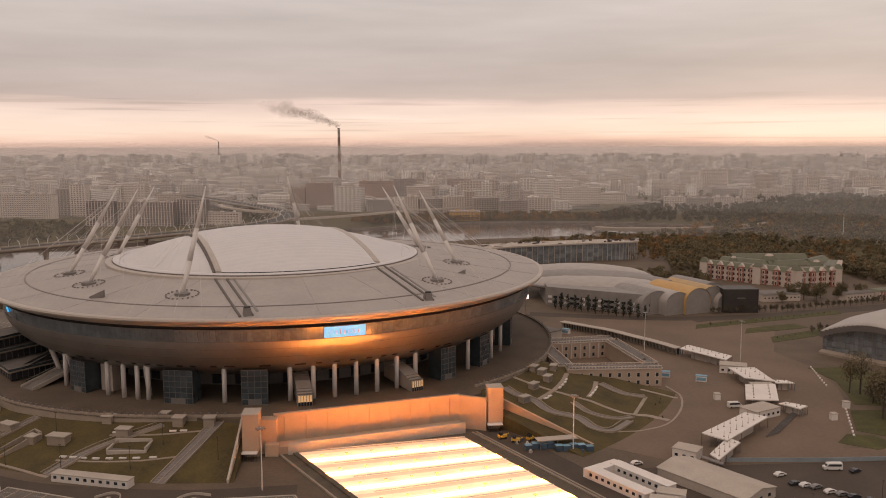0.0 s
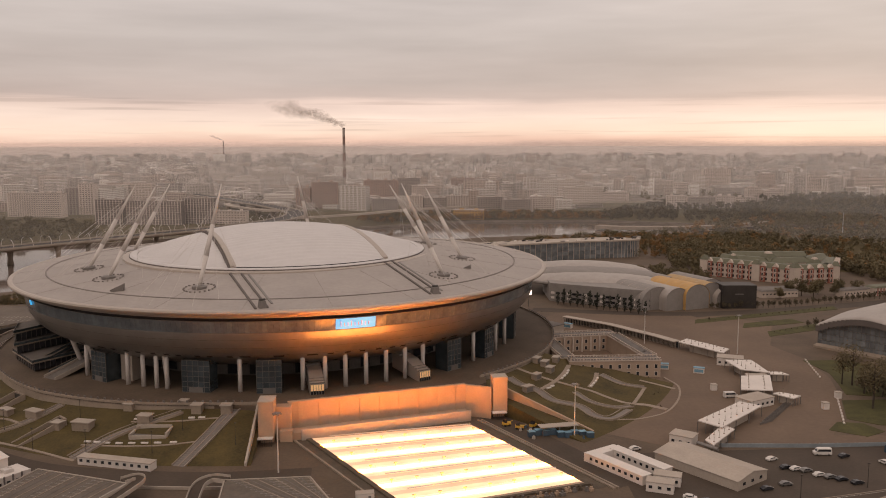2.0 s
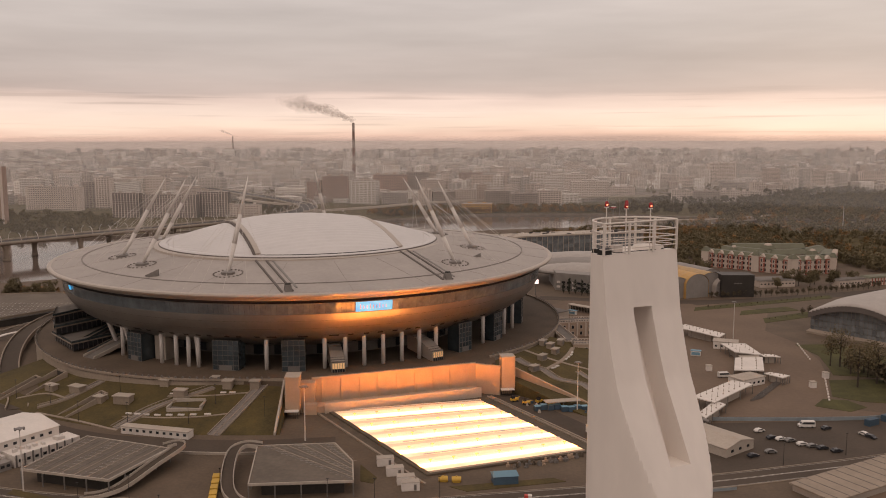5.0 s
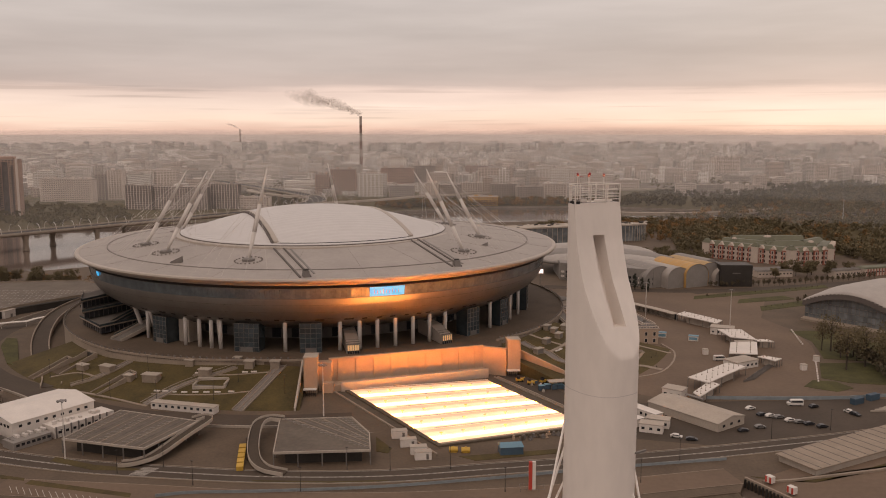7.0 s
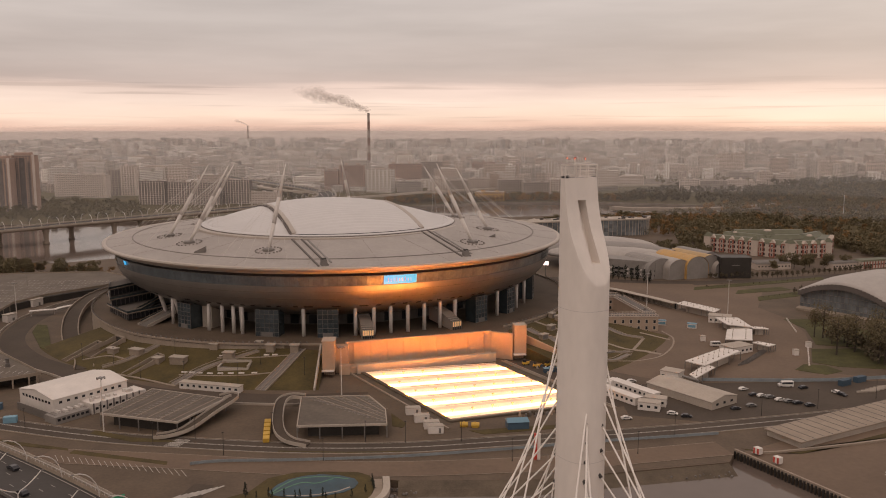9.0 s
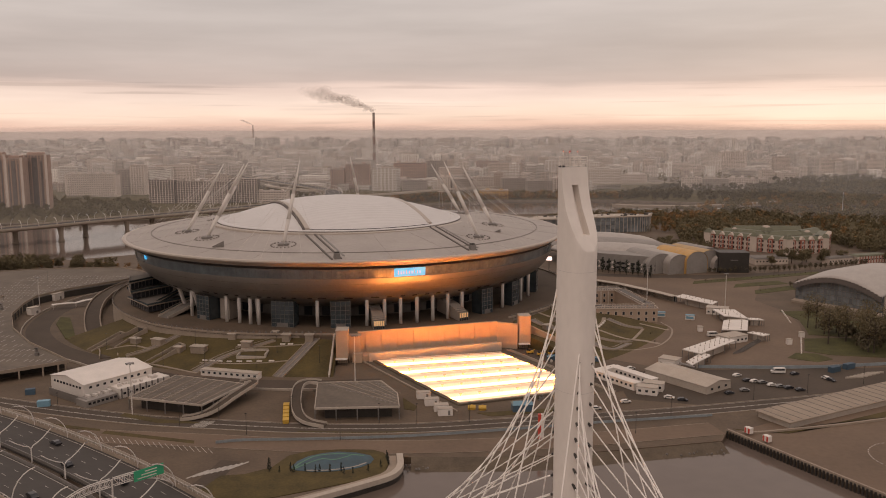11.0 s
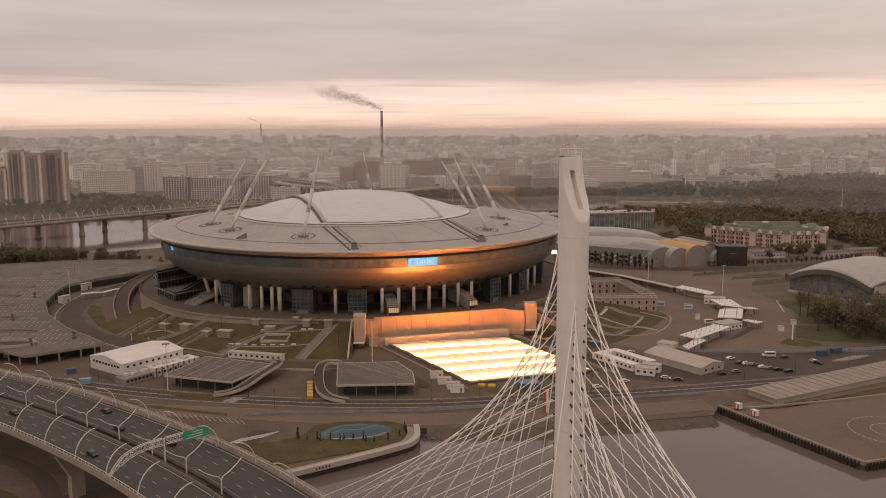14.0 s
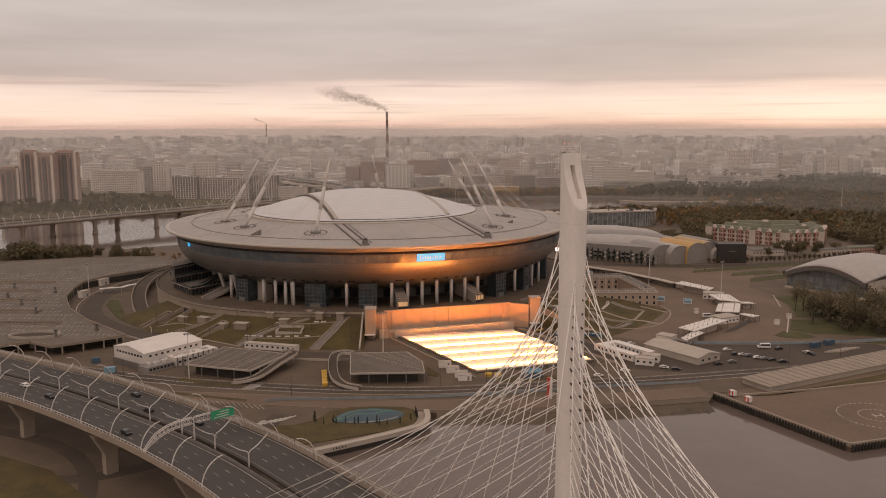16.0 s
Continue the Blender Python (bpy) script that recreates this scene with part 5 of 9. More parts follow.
for x, y, t in ((-50, -165.5, -8), (-46, -166.3, -8), (-42, -167.2, -8), (-37, -168, -5), (-32, -168.3, -4), (-27, -168.6, -3), (-22, -168.7, 0), (-16, -168.6, 2), (-36, -150.8, 0), (-32, -151, 0), (-14, -151.3, 2), (-10, -151.2, 3)):
    b = tagged(new("stone_bench", bench_me), "low white stone bench on the lawn path", "bench", "lawn benches")
    b.matrix_basis = pose(*on_slope(x, y, 0.1), 0, 0, t)


def vent_house(x, y, sx, sy, h, turn):
    v = thing("vent_house", "small grey concrete ventilation block on the lawn", "vent block", "ventilation blocks", at=pose(*on_slope(x, y, -0.5), 0, 0, turn))
    part("vent_body", Shape().box(0, 0, 0, sx, sy, h + 0.5), concrete, v)
    part("vent_cap", Shape().box(0, 0, h + 0.5, sx + 0.8, sy + 0.8, 0.35), pale_concrete, v)
    part("vent_grille", Shape().box(0, -sy / 2 - 0.03, 0.8, sx * 0.8, 0.08, h - 0.6), concrete, v)


for x, y, sx, sy, h, t in ((-82, -141, 6.5, 3.5, 2.6, -25), (-56, -155, 7.5, 4, 3, -12), (-67, -153, 4, 3.5, 2.6, -18), (-42, -142, 4, 3.5, 2.6, -10), (-32, -153, 5, 3.5, 3, -8), (-13, -146.5, 4, 3.5, 3.2, -4),
                           (-1, -147, 4, 3.5, 3.2, 0), (-96, -136, 5.5, 3, 2.4, -30), (-20, -141.5, 3, 3, 2.4, -5)):
    vent_house(x, y, sx, sy, h, t)
# sunken court in the lawn
court = thing("sunken_court", "sunken concrete light court in the lawn", "light court")
for x, y, sx, sy in ((-27, -157.2, 14, 0.8), (-27, -165, 14, 0.8), (-34, -161, 0.8, 8), (-20, -161, 0.8, 8)):
    part("court_wall", Shape().box(x, y, 0, sx, sy, slope_z(math.hypot(x, y)) + 1.1), pale_concrete, court)
part("court_floor", Shape().box(-27, -161, 3.4, 13.2, 7.4, 1.0), dark_concrete, court)
# slanting white wall beside the west gate tower
solid("ramp_wall", Shape().add([(11.8, -149, 0), (12.6, -149, 0), (15.2, -184, 0), (14.4, -184, 0), (11.8, -149, 12.6), (12.6, -149, 12.6), (15.2, -184, 1.2), (14.4, -184, 1.2)],
                              [(0, 1, 2, 3), (4, 5, 6, 7), (0, 1, 5, 4), (1, 2, 6, 5), (2, 3, 7, 6), (3, 0, 4, 7)]), pale_concrete, "pale raked retaining wall at the lawn's end", "wall", kind="structure")
# underpass portals and ramps in the lawn
for x, y, t, half in ((-99, -123, -38, 3.6), (-68, -151, -43, 2.2), (-109, -126, -40, 1.8)):
    u = thing("underpass", "pale concrete underpass portal with a ramp", "underpass", "underpasses in the lawn", at=pose(*on_slope(x, y, -0.6), 0, 0, t))
    part("portal", Shape().box(0, 2.2, 0, half * 2 + 1.4, 0.8, 3.7), concrete, u)
    # dark slab that paints the shade inside the portal
    part("portal_shade", Shape().box(0, 1.7, 0.3, half * 2 - 0.4, 0.3, 2.8), shadow_dark, u)
    for s in (-1, 1):
        a, b = s * half, s * (half + 0.5)
        part("wing_wall", Shape().add([(a, 2, -2), (b, 2, -2), (b + s * 0.4, -17, -6), (a + s * 0.4, -17, -6), (a, 2, 3.9), (b, 2, 3.9), (b + s * 0.4, -17, -2.6), (a + s * 0.4, -17, -2.6)],
                                      [(0, 1, 2, 3), (4, 5, 6, 7), (0, 1, 5, 4), (1, 2, 6, 5), (2, 3, 7, 6), (3, 0, 4, 7)]), concrete, u)
    part("ramp_floor", Shape().add([(-half, 2, 0.9), (half, 2, 0.9), (half, -17, -3.1), (-half, -17, -3.1), (-half, 2, 0), (half, 2, 0), (half, -17, -4), (-half, -17, -4)],
                                   [(0, 1, 2, 3), (4, 5, 6, 7), (0, 1, 5, 4), (1, 2, 6, 5), (2, 3, 7, 6), (3, 0, 4, 7)]), paving, u)

# ring road with its ramp, kerbs and wedge of grass
RING = [(-165, 40), (-178, 10), (-184, -30), (-180, -66), (-166, -102), (-140, -134), (-110, -156), (-82, -176), (-50, -190), (0, -196), (40, -192)]
solid("road", strip(RING, 6.5, 0.06), asphalt, "grey asphalt ring road round the podium", "road", kind="structure")
solid("kerb", Shape().ribbon(curve_through([(x * 1.045, y * 1.045, 0) for x, y in RING], 8), [(-0.25, 0), (0.25, 0), (0.25, 1.0), (-0.25, 1.0)]), pale_concrete, "pale concrete kerb of the ring road", "kerb", kind="structure")
for pts, z0 in (([(-160, 40, 6.2), (-166, 10, 5.4), (-164, -20, 4.4), (-156, -50, 3.2), (-145, -78, 1.6), (-132, -104, 0.2)], 0), ([(-128, -106, 0.2), (-120, -122, 0.2), (-110, -138, 0.2), (-104, -152, 0.2)], 0)):
    ramp = thing("ramp", "curved grey ramp with pale parapets", "ramp", "ramps at the ring road")
    ln = curve_through(pts, 8)
    part("ramp_slab", Shape().ribbon(ln, [(-4.2, -1.2), (4.2, -1.2), (4.2, 0.1), (-4.2, 0.1)]), asphalt, ramp)
    for o in (-4.4, 4.4):
        part("ramp_parapet", Shape().ribbon(ln, [(o - 0.3, -1.4), (o + 0.3, -1.4), (o + 0.3, 1.1), (o - 0.3, 1.1)]), concrete, ramp)
solid("lawn", Shape().prism([(-173, -60), (-167, -78), (-145, -113), (-136, -119), (-150, -92), (-166, -62)], 0.0, 0.5), lawn_green, "narrow wedge of grass beside the ring road", "lawn", kind="structure")
solid("white_canopy", Shape().ribbon([(-190, -36.5, 3), (-182, -32.5, 3.2), (-177, -30, 3), (-174, -23.5, 3.3), (-169, -15, 3.2)], [(-1.6, 0), (1.6, 0), (1.6, 0.4), (-1.6, 0.4)]).tube((-189, -36, 0), (-189, -36, 3.1), 0.15).tube((-169, -15, 0), (-169, -15, 3.2), 0.15).tube((-177, -30, 0), (-177, -30, 3.1), 0.15),
      white_paint, "zigzag white canopy roof beside the ring road", "canopy")

roof_deck = material("roof_deck", (0.134, 0.108, 0.086), 0.9, vary=0.2, size=12, fine=1.5, bump=0.1)
# parking decks west of the ring road
def parking_deck(plan, h, label):
    d = thing("parking_deck", label, "parking deck", "parking decks")
    part("deck_slab", Shape().prism(plan, h - 0.7, h), roof_deck, d, "grey-brown parking roof")
    inner = [(x * 0.94 + sum(p[0] for p in plan) / len(plan) * 0.06, y * 0.94 + sum(p[1] for p in plan) / len(plan) * 0.06) for x, y in plan]
    # the level is no hollow: a dark solid imitates its shade
    part("deck_shade_core", Shape().prism(inner, 0, h - 0.75), shadow_dark, d, "dark solid core painted as the parking level's shade")
    n = len(plan)
    edge_sh = Shape()
    for i in range(n):
        a, b = Vector((*plan[i], 0)), Vector((*plan[(i + 1) % n], 0))
        part("deck_edge", Shape().ribbon([a, b], [(-0.15, h - 0.7), (0.15, h - 0.7), (0.15, h + 0.9), (-0.15, h + 0.9)]), concrete, d)
        m = max(2, int((b - a).length / 8))
        for k in range(m):
            p = a.lerp(b, (k + 0.5) / m)
            part("deck_column", Shape().box(p.x, p.y, 0, 0.6, 0.6, h - 0.7), concrete, d)
    return d


PARK = [(-163, 73), (-175, 42), (-200, 7), (-209, -20), (-205, -43), (-196, -74), (-176, -110), (-150, -142), (-124, -166), (-113, -176.5), (-118, -181), (-142, -201), (-158, -192), (-176, -206), (-400, -190), (-400, 30), (-262, 90), (-200, 100)]
parking_deck(PARK, 5.0, "broad flat parking deck with worn bay lines and dark open sides")


def deck_end(y):
    """Where the deck ends towards the ring road, at a given y."""
    for (x0, y0), (x1, y1) in zip(PARK[:11], PARK[1:12]):
        if y1 <= y <= y0:
            return x0 + (x1 - x0) * (y - y0) / (y1 - y0)
    return -180


bay = Shape()
random.seed(43)
for row in range(26):
    y = 60 - row * 9.4
    k = -390 if y < 20 else -250
    while k < deck_end(y) - 5:
        if random.random() < 0.86:
            bay.box(k, y, 5.01, 0.3, 4.4, 0.012)
        k += 2.9
for y, x0 in ((-54, -330), (-86, -330), (-119, -320), (-150, -300), (-22, -340)):
    x1 = deck_end(y) - 22
    w = thing("light_well", "long dark light well with a pale rim in the parking deck", "light well", "light wells", at=pose((x0 + x1) / 2, y, 5.0))
    # flat dark box on the slab, painted as the shaded depth
    part("well_shade", Shape().box(0, 0, -0.2, x1 - x0, 5.0, 0.24), shadow_dark, w)
    for s in (-1, 1):
        part("well_rim", Shape().box(0, s * 2.7, -0.2, x1 - x0 + 0.8, 0.4, 1.1), concrete, w)
        part("well_end", Shape().box(s * (x1 - x0) / 2, 0, -0.2, 0.4, 5.0, 1.1), concrete, w)
for x, y, sx, t in ((-195, -50, 7, 70), (-202, -4, 9, 75), (-194, 24, 11, 60), (-172, 62, 12, 60), (-166, 80, 8, 50)):
    o = thing("gate_booth", "white flat-roofed booth at the parking deck's edge", "booth", "gate booths", at=pose(x, y, 0, 0, 0, t))
    part("booth_wall", Shape().box(0, 0, 0, sx, 4.2, 4.4), white_paint, o)
    part("booth_roof", Shape().box(0, 0, 4.4, sx + 0.5, 4.7, 0.3), pale_concrete, o)
    part("booth_door", Shape().box(1, -2.13, 0, 1.6, 0.08, 2.2), grey_metal, o)
for x, y in ((-230, 40), (-262, -8), (-225, -30), (-244, -68), (-216, -104), (-196, -136), (-172, -160), (-260, -130), (-290, -40), (-280, -100)):
    solid("deck_lamp", Shape().tube((x, y, 5), (x, y, 12), 0.12, 0.08, 6).box(x, y, 12, 1.2, 0.3, 0.2, 30), grey_metal, "slim grey lamp post on the parking deck", "street lamp", "parking lamps")
solid("bay_lines", bay, line_mat, "worn white bay lines on the parking roof", "road marking", kind="structure")
for x, y in ((-246, -46), (-232, -80), (-212, -100), (-190, -124), (-150, -180), (-182, -196), (-134, -166), (-210, -60)):
    v = thing("roof_vent", "small dark vent stack on the parking roof", "vent", "parking roof vents", at=pose(x, y, 5.0))
    part("vent_pipe", Shape().box(0, 0, 0, 1.6, 1.6, 1.6).box(0, 0, 1.8, 1.1, 1.1, 1.8), grey_metal, v)
    part("cap", Shape().box(0, 0, 3.6, 1.5, 1.5, 0.25), dark_metal, v)
spiral = thing("ramp_drum", "low oval concrete ramp drum on the parking deck", "ramp")
part("drum_wall", Shape().lathe([(9.4, 0), (10, 0), (10, 6.4), (9.4, 6.4)], n=32, closed=True, sx=1.35, sy=0.7).mesh("drum_wall", pale_concrete), None, spiral, m=pose(-162, -179, 0, 0, 0, 8))
part("drum_floor", Shape().lathe([(0.1, 4.9), (9.4, 4.9), (9.4, 5.2), (0.1, 5.2)], n=32, closed=True, sx=1.35, sy=0.7).mesh("drum_floor", asphalt), None, spiral, m=pose(-162, -179, 0, 0, 0, 8))

# white industrial hall with its lower annexes
HT = 55.6
hall = thing("industrial_hall", "white gabled industrial hall with a low annex", "hall", at=pose(-86, -201.3, 0, 0, 0, HT) @ Matrix.Diagonal((17 / 16, 13 / 11.5, 1, 1)))
part("hall_wall", Shape().add([(-16, -11.5, 0), (16, -11.5, 0), (16, 11.5, 0), (-16, 11.5, 0), (-16, -11.5, 7.8), (16, -11.5, 7.8), (16, 11.5, 7.8), (-16, 11.5, 7.8), (-16, 0, 9.8), (16, 0, 9.8)],
                              [(3, 2, 1, 0), (0, 1, 5, 4), (1, 2, 6, 9, 5), (2, 3, 7, 6), (3, 0, 4, 8, 7), (4, 5, 9, 8), (6, 7, 8, 9)]), white_paint, hall, "white sheet-metal walls")
part("hall_roof", Shape().add([(-16.4, -12, 7.8), (16.4, -12, 7.8), (16.4, 0, 9.95), (-16.4, 0, 9.95), (-16.4, 12, 7.8), (16.4, 12, 7.8)], [(0, 1, 2, 3), (3, 2, 5, 4)]), white_paint, hall, "pale metal roof")
win_me = Shape().box(0, 0, 0, 1.2, 0.12, 1.0).mesh("hall_window", dark_glass)
for k in range(9):
    part("hall_window", win_me, None, hall, m=pose(-16.08, -9 + k * 2.2, 5.4, 0, 0, 90))
    part("hall_window", win_me, None, hall, m=pose(-13 + k * 3.2, -11.56, 5.4))
part("annex", Shape().box(7, -15.4, 0, 24, 7.6, 4.4), white_paint, hall, "white low annex")
for k in range(8):
    part("annex_window", win_me, None, hall, m=pose(-3 + k * 2.9, -19.25, 1.6))
    part("annex_pier", Shape().box(-4.4 + k * 2.9, -19.4, 0, 0.4, 0.4, 4.6), grey_metal, hall)
random.seed(21)
for k in range(12):
    part("roof_unit", Shape().box(-3 + random.uniform(0, 20), -15.4 + random.uniform(-2, 2), 4.4, random.uniform(0.8, 2), random.uniform(0.8, 1.6), random.uniform(0.7, 1.5)), steel_white, hall, "roof ventilation unit")
part("lower_wing", Shape().box(-13, -15.5, 0, 14, 7, 3.0), grey_skin, hall, "grey lower wing")
for k in range(7):
    part("wing_window", win_me, None, hall, m=pose(-18.5 + k * 1.9, -19.05, 1.2))
for k in range(5):
    part("roof_duct", Shape().box(-16 + k * 2.4, -14 - (k % 2), 3.0, 1.2, 2.6, 0.9), steel_white, hall)
part("hall_fence", Shape().box(-18.5, -4, 0, 0.3, 26, 3.2), grey_metal, hall, "grey sheet fence")
for x, y, sx, sy, t in ((-114, -212, 4, 2.4, 20), (-100, -228, 5, 2.4, 15)):
    solid("cargo_container", Shape().box(x, y, 0, sx, sy, 2.5, t).box(x, y, 2.5, sx * 0.96, sy * 0.94, 0.08, t), container_blue if sx < 5 else kiosk_blue, "small blue steel storage container", "container", "storage containers")


# two parking canopies with looping ramps
def canopy(plan, h, ridge_n, label):
    c = thing("canopy", label, "canopy", "parking canopies")
    part("canopy_roof", Shape().prism(plan, h - 0.5, h), roof_deck, c, "weathered brown-grey roof")
    a, b, d, e = [Vector((*p, h)) for p in plan[:4]]
    for k in range(ridge_n):
        f = (k + 0.5) / ridge_n
        p, q = a.lerp(b, f), e.lerp(d, f)
        if k % 2 == 1:
            part("roof_seam", Shape().ribbon([p, q], [(-0.15, 0), (0.15, 0), (0.15, 0.12), (-0.15, 0.12)]), dark_concrete if k % 4 == 1 else concrete, c)
        elif k % 8 == 2:
            ticks = Shape()
            for g in range(int((q - p).length / 2.6)):
                w = p.lerp(q, (g + 0.5) * 2.6 / (q - p).length)
                side = (b - a).normalized() * 2.2
                ticks.ribbon([w - side, w + side], [(-0.06, 0.005), (0.06, 0.005), (0.06, 0.02), (-0.06, 0.02)])
            part("bay_lines", ticks, line_mat, c, "faint parking bay lines")
    n = len(plan)
    for i in range(n):
        p, q = Vector((*plan[i], 0)), Vector((*plan[(i + 1) % n], 0))
        part("fascia", Shape().ribbon([p, q], [(-0.2, h - 0.6), (0.2, h - 0.6), (0.2, h + 0.25), (-0.2, h + 0.25)]), pale_concrete, c)
        m = max(2, int((q - p).length / 7))
        for k in range(m):
            s = p.lerp(q, k / m)
            part("canopy_post", Shape().box(s.x, s.y, 0, 0.4, 0.4, h - 0.5), grey_metal, c)
    cx, cy = sum(p[0] for p in plan) / n, sum(p[1] for p in plan) / n
    # dark block imitating the shade under the canopy
    part("canopy_shade_core", Shape().prism([(cx + (x - cx) * 0.8, cy + (y - cy) * 0.8) for x, y in plan], 0, h - 0.6), shadow_dark, c)
    return c


ca = canopy([(-61.6, -232), (-28, -241.3), (-17.4, -212.5), (-52.6, -200)], 5.4, 26, "flat brown-roofed parking canopy with a looping ramp")
cb2 = canopy([(14, -210), (42, -207), (50.5, -224.5), (52.6, -241.5), (18.8, -244.5)], 5.4, 20, "flat brown-roofed parking canopy beside the pitch")
for c, pts in ((ca, [(-36, -243.6, 0.5), (-30, -243.2, 1.3), (-24.3, -239.5, 2.6), (-19.2, -225, 4.2), (-14.8, -211.5, 5.2), (-16, -207.6, 5.5), (-19.5, -210.5, 5.5)]),
               (cb2, [(24, -250.5, 0.5), (16.5, -248.5, 1.4), (11.5, -242, 2.6), (8, -228, 4.0), (6.6, -214, 5.1), (9.5, -208.6, 5.5), (15, -209.5, 5.5)])):
    ln = curve_through(pts, 8)
    part("ramp_slab", Shape().ribbon(ln, [(-1.9, -0.5), (1.9, -0.5), (1.9, 0), (-1.9, 0)]), asphalt, c)
    for o in (-2.0, 2.0):
        part("ramp_parapet", Shape().ribbon(ln, [(o - 0.12, -0.6), (o + 0.12, -0.6), (o + 0.12, 0.8), (o - 0.12, 0.8)]), pale_concrete, c, "pale ramp parapet")
for k in range(5):
    t = tagged(new("skip", Shape().box(0, 0, 0.2, 2.3, 3.4, 1.5, 0, 1.08).box(0, 0, 0, 2.0, 3.0, 0.25).mesh("skip", machine_yellow)), "yellow steel skip on the yard", "skip", "yellow skips")
    t.matrix_basis = pose(3.8 + k * 0.9, -228 - k * 4.6, 0, 0, 0, 10)
hut = thing("long_hut", "long low white site hut at the lawn's foot", "hut", at=pose(-32, -183.5, 0, 0, 0, -14))
part("hut_body", Shape().box(0, 0, 0, 30, 4, 2.8), white_paint, hut)
part("hut_roof", Shape().box(0, 0, 2.8, 30.4, 4.4, 0.25), pale_concrete, hut)
for k in range(10):
    part("hut_window", win_me, None, hut, m=pose(-13.5 + k * 3, -2.05, 1.2))
for x, y, t in ((61, -214, 10), (65, -223, 10), (69.2, -230.5, 8), (71, -235.5, 8)):
    s = thing("site_cabin", "white site cabin beside the pitch", "cabin", "white cabins", at=pose(x, y, 0, 0, 0, t))
    part("cabin_body", Shape().box(0, 0, 0, 6.0, 3.2, 2.85), white_paint, s)
    part("cabin_roof", Shape().box(0, 0, 2.85, 6.15, 3.35, 0.12), pale_concrete, s)
    part("cabin_door", Shape().box(1.5, -1.63, 0.2, 0.9, 0.06, 2.0), grey_metal, s)
for x, y in ((82, -229), (86.5, -229.5)):
    solid("yellow_tank", Shape().tube((x - 1.6, y, 1.0), (x + 1.6, y, 1.0), 1.0, n=14).box(x, y, 0, 2.4, 1.4, 0.3).box(x, y, 1.9, 0.6, 0.6, 0.3), machine_yellow, "yellow cylindrical tank beside the pitch", "tank", "yellow tanks")
bk = thing("blue_kiosk", "blue-clad kiosk with a pitched roof", "kiosk", at=pose(103, -229.5, 0, 0, 0, 8))
part("kiosk_body", Shape().box(0, 0, 0, 8.5, 5, 3.0), container_blue, bk)
part("kiosk_roof", Shape().add([(-4.5, -2.8, 3), (4.5, -2.8, 3), (4.5, 2.8, 3), (-4.5, 2.8, 3), (-4.0, 0, 4.2), (4.0, 0, 4.2)], [(0, 1, 5, 4), (2, 3, 4, 5), (1, 2, 5), (3, 0, 4), (3, 2, 1, 0)]), kiosk_blue, bk)
# red-and-white navigation mast on the promenade
nav = thing("navigation_mast", "red-and-white striped mast inside a small fence", "mast", at=pose(108, -262, 0.1))
for k in range(4):
    part("mast_section", Shape().box(-0.6, 0, k * 2.4, 1.1, 1.2, 2.4).mesh("mast_section", warning_red), None, nav)
    part("mast_section", Shape().box(0.55, 0, k * 2.4, 1.1, 1.2, 2.4).mesh("mast_section", white_paint), None, nav)
for s in (-1, 1):
    part("fence_rail", Shape().box(0, s * 2.2, 0.9, 8, 0.06, 0.06).box(s * 4, 0, 0.9, 0.06, 4.4, 0.06), grey_metal, nav)
    for x in (-4, -2, 0, 2, 4):
        part("fence_post", Shape().box(x, s * 2.2, 0, 0.07, 0.07, 1.0), grey_metal, nav)
# earth and clutter along the pitch's front edge
random.seed(31)
for k in range(26):
    u = 0.45 + 0.022 * k
    x, y, _ = pitch_at(u, 1.07 + random.uniform(-0.01, 0.03))
    solid("pallet", Shape().box(x, y, 0, random.uniform(0.9, 1.8), random.uniform(0.8, 1.4), random.uniform(0.4, 1.3), random.uniform(0, 60)).box(x, y, 0.2, 0.7, 0.7, 1.4, random.uniform(0, 60)),
          random.choice([dark_concrete, warm_plaster, earth, grey_metal]), "small loaded pallet standing beside the pitch", "pallet", "pallets by the pitch")

# ---- riverside park with its play pool ----
solid("lawn", Shape().prism([(-7.1, -311), (4.6, -322.5), (27.3, -311.2), (51.6, -297.9), (52.5, -285), (50, -278), (45.5, -275), (34.7, -274.9), (23.7, -276), (15.9, -281), (12, -292), (4, -298), (-3.8, -299.5)], 0.0, 0.25), grass, "small dull riverside park lawn", "lawn", kind="structure")
pool_mat = material("pool_blue", (0.022, 0.058, 0.078), 0.45, vary=0.3, size=5, fine=1.5)
pool = solid("play_surface", Shape().prism([(18.6, -292), (20, -286.5), (23, -282), (27.5, -279), (33, -277.4), (40, -278.2), (45.2, -280.8), (46.8, -284), (46, -288), (43, -291.5), (38.6, -293.8), (33, -295.4), (27, -295.8), (20.5, -294.5)], 0.2, 0.36), pool_mat, "blue rubber play surface in the park", "play surface", kind="structure")
swirl = material("swirl_green", (0.10, 0.22, 0.14), 0.6, vary=0.15, size=3, fine=0.5)
for pts in ([(19.6, -293), (22, -287), (26, -281.5), (34, -279.5), (43, -281)], [(19.9, -293.8), (23.5, -289), (28, -284.5), (33, -284.8), (38, -281)], [(24, -294.6), (32, -294.3), (40, -291.4), (44.5, -287.5)]):
    solid("play_stripe", Shape().ribbon(curve_through([(x, y, 0.37) for x, y in pts], 8), [(-0.3, 0), (0.3, 0), (0.3, 0.03), (-0.3, 0.03)]), swirl if pts[0][0] < 20 else pale_concrete, "curving stripe on the play surface", "play marking", kind="structure")
emb = thing("embankment_wall", "curved pale embankment wall round the park", "wall", kind="structure")
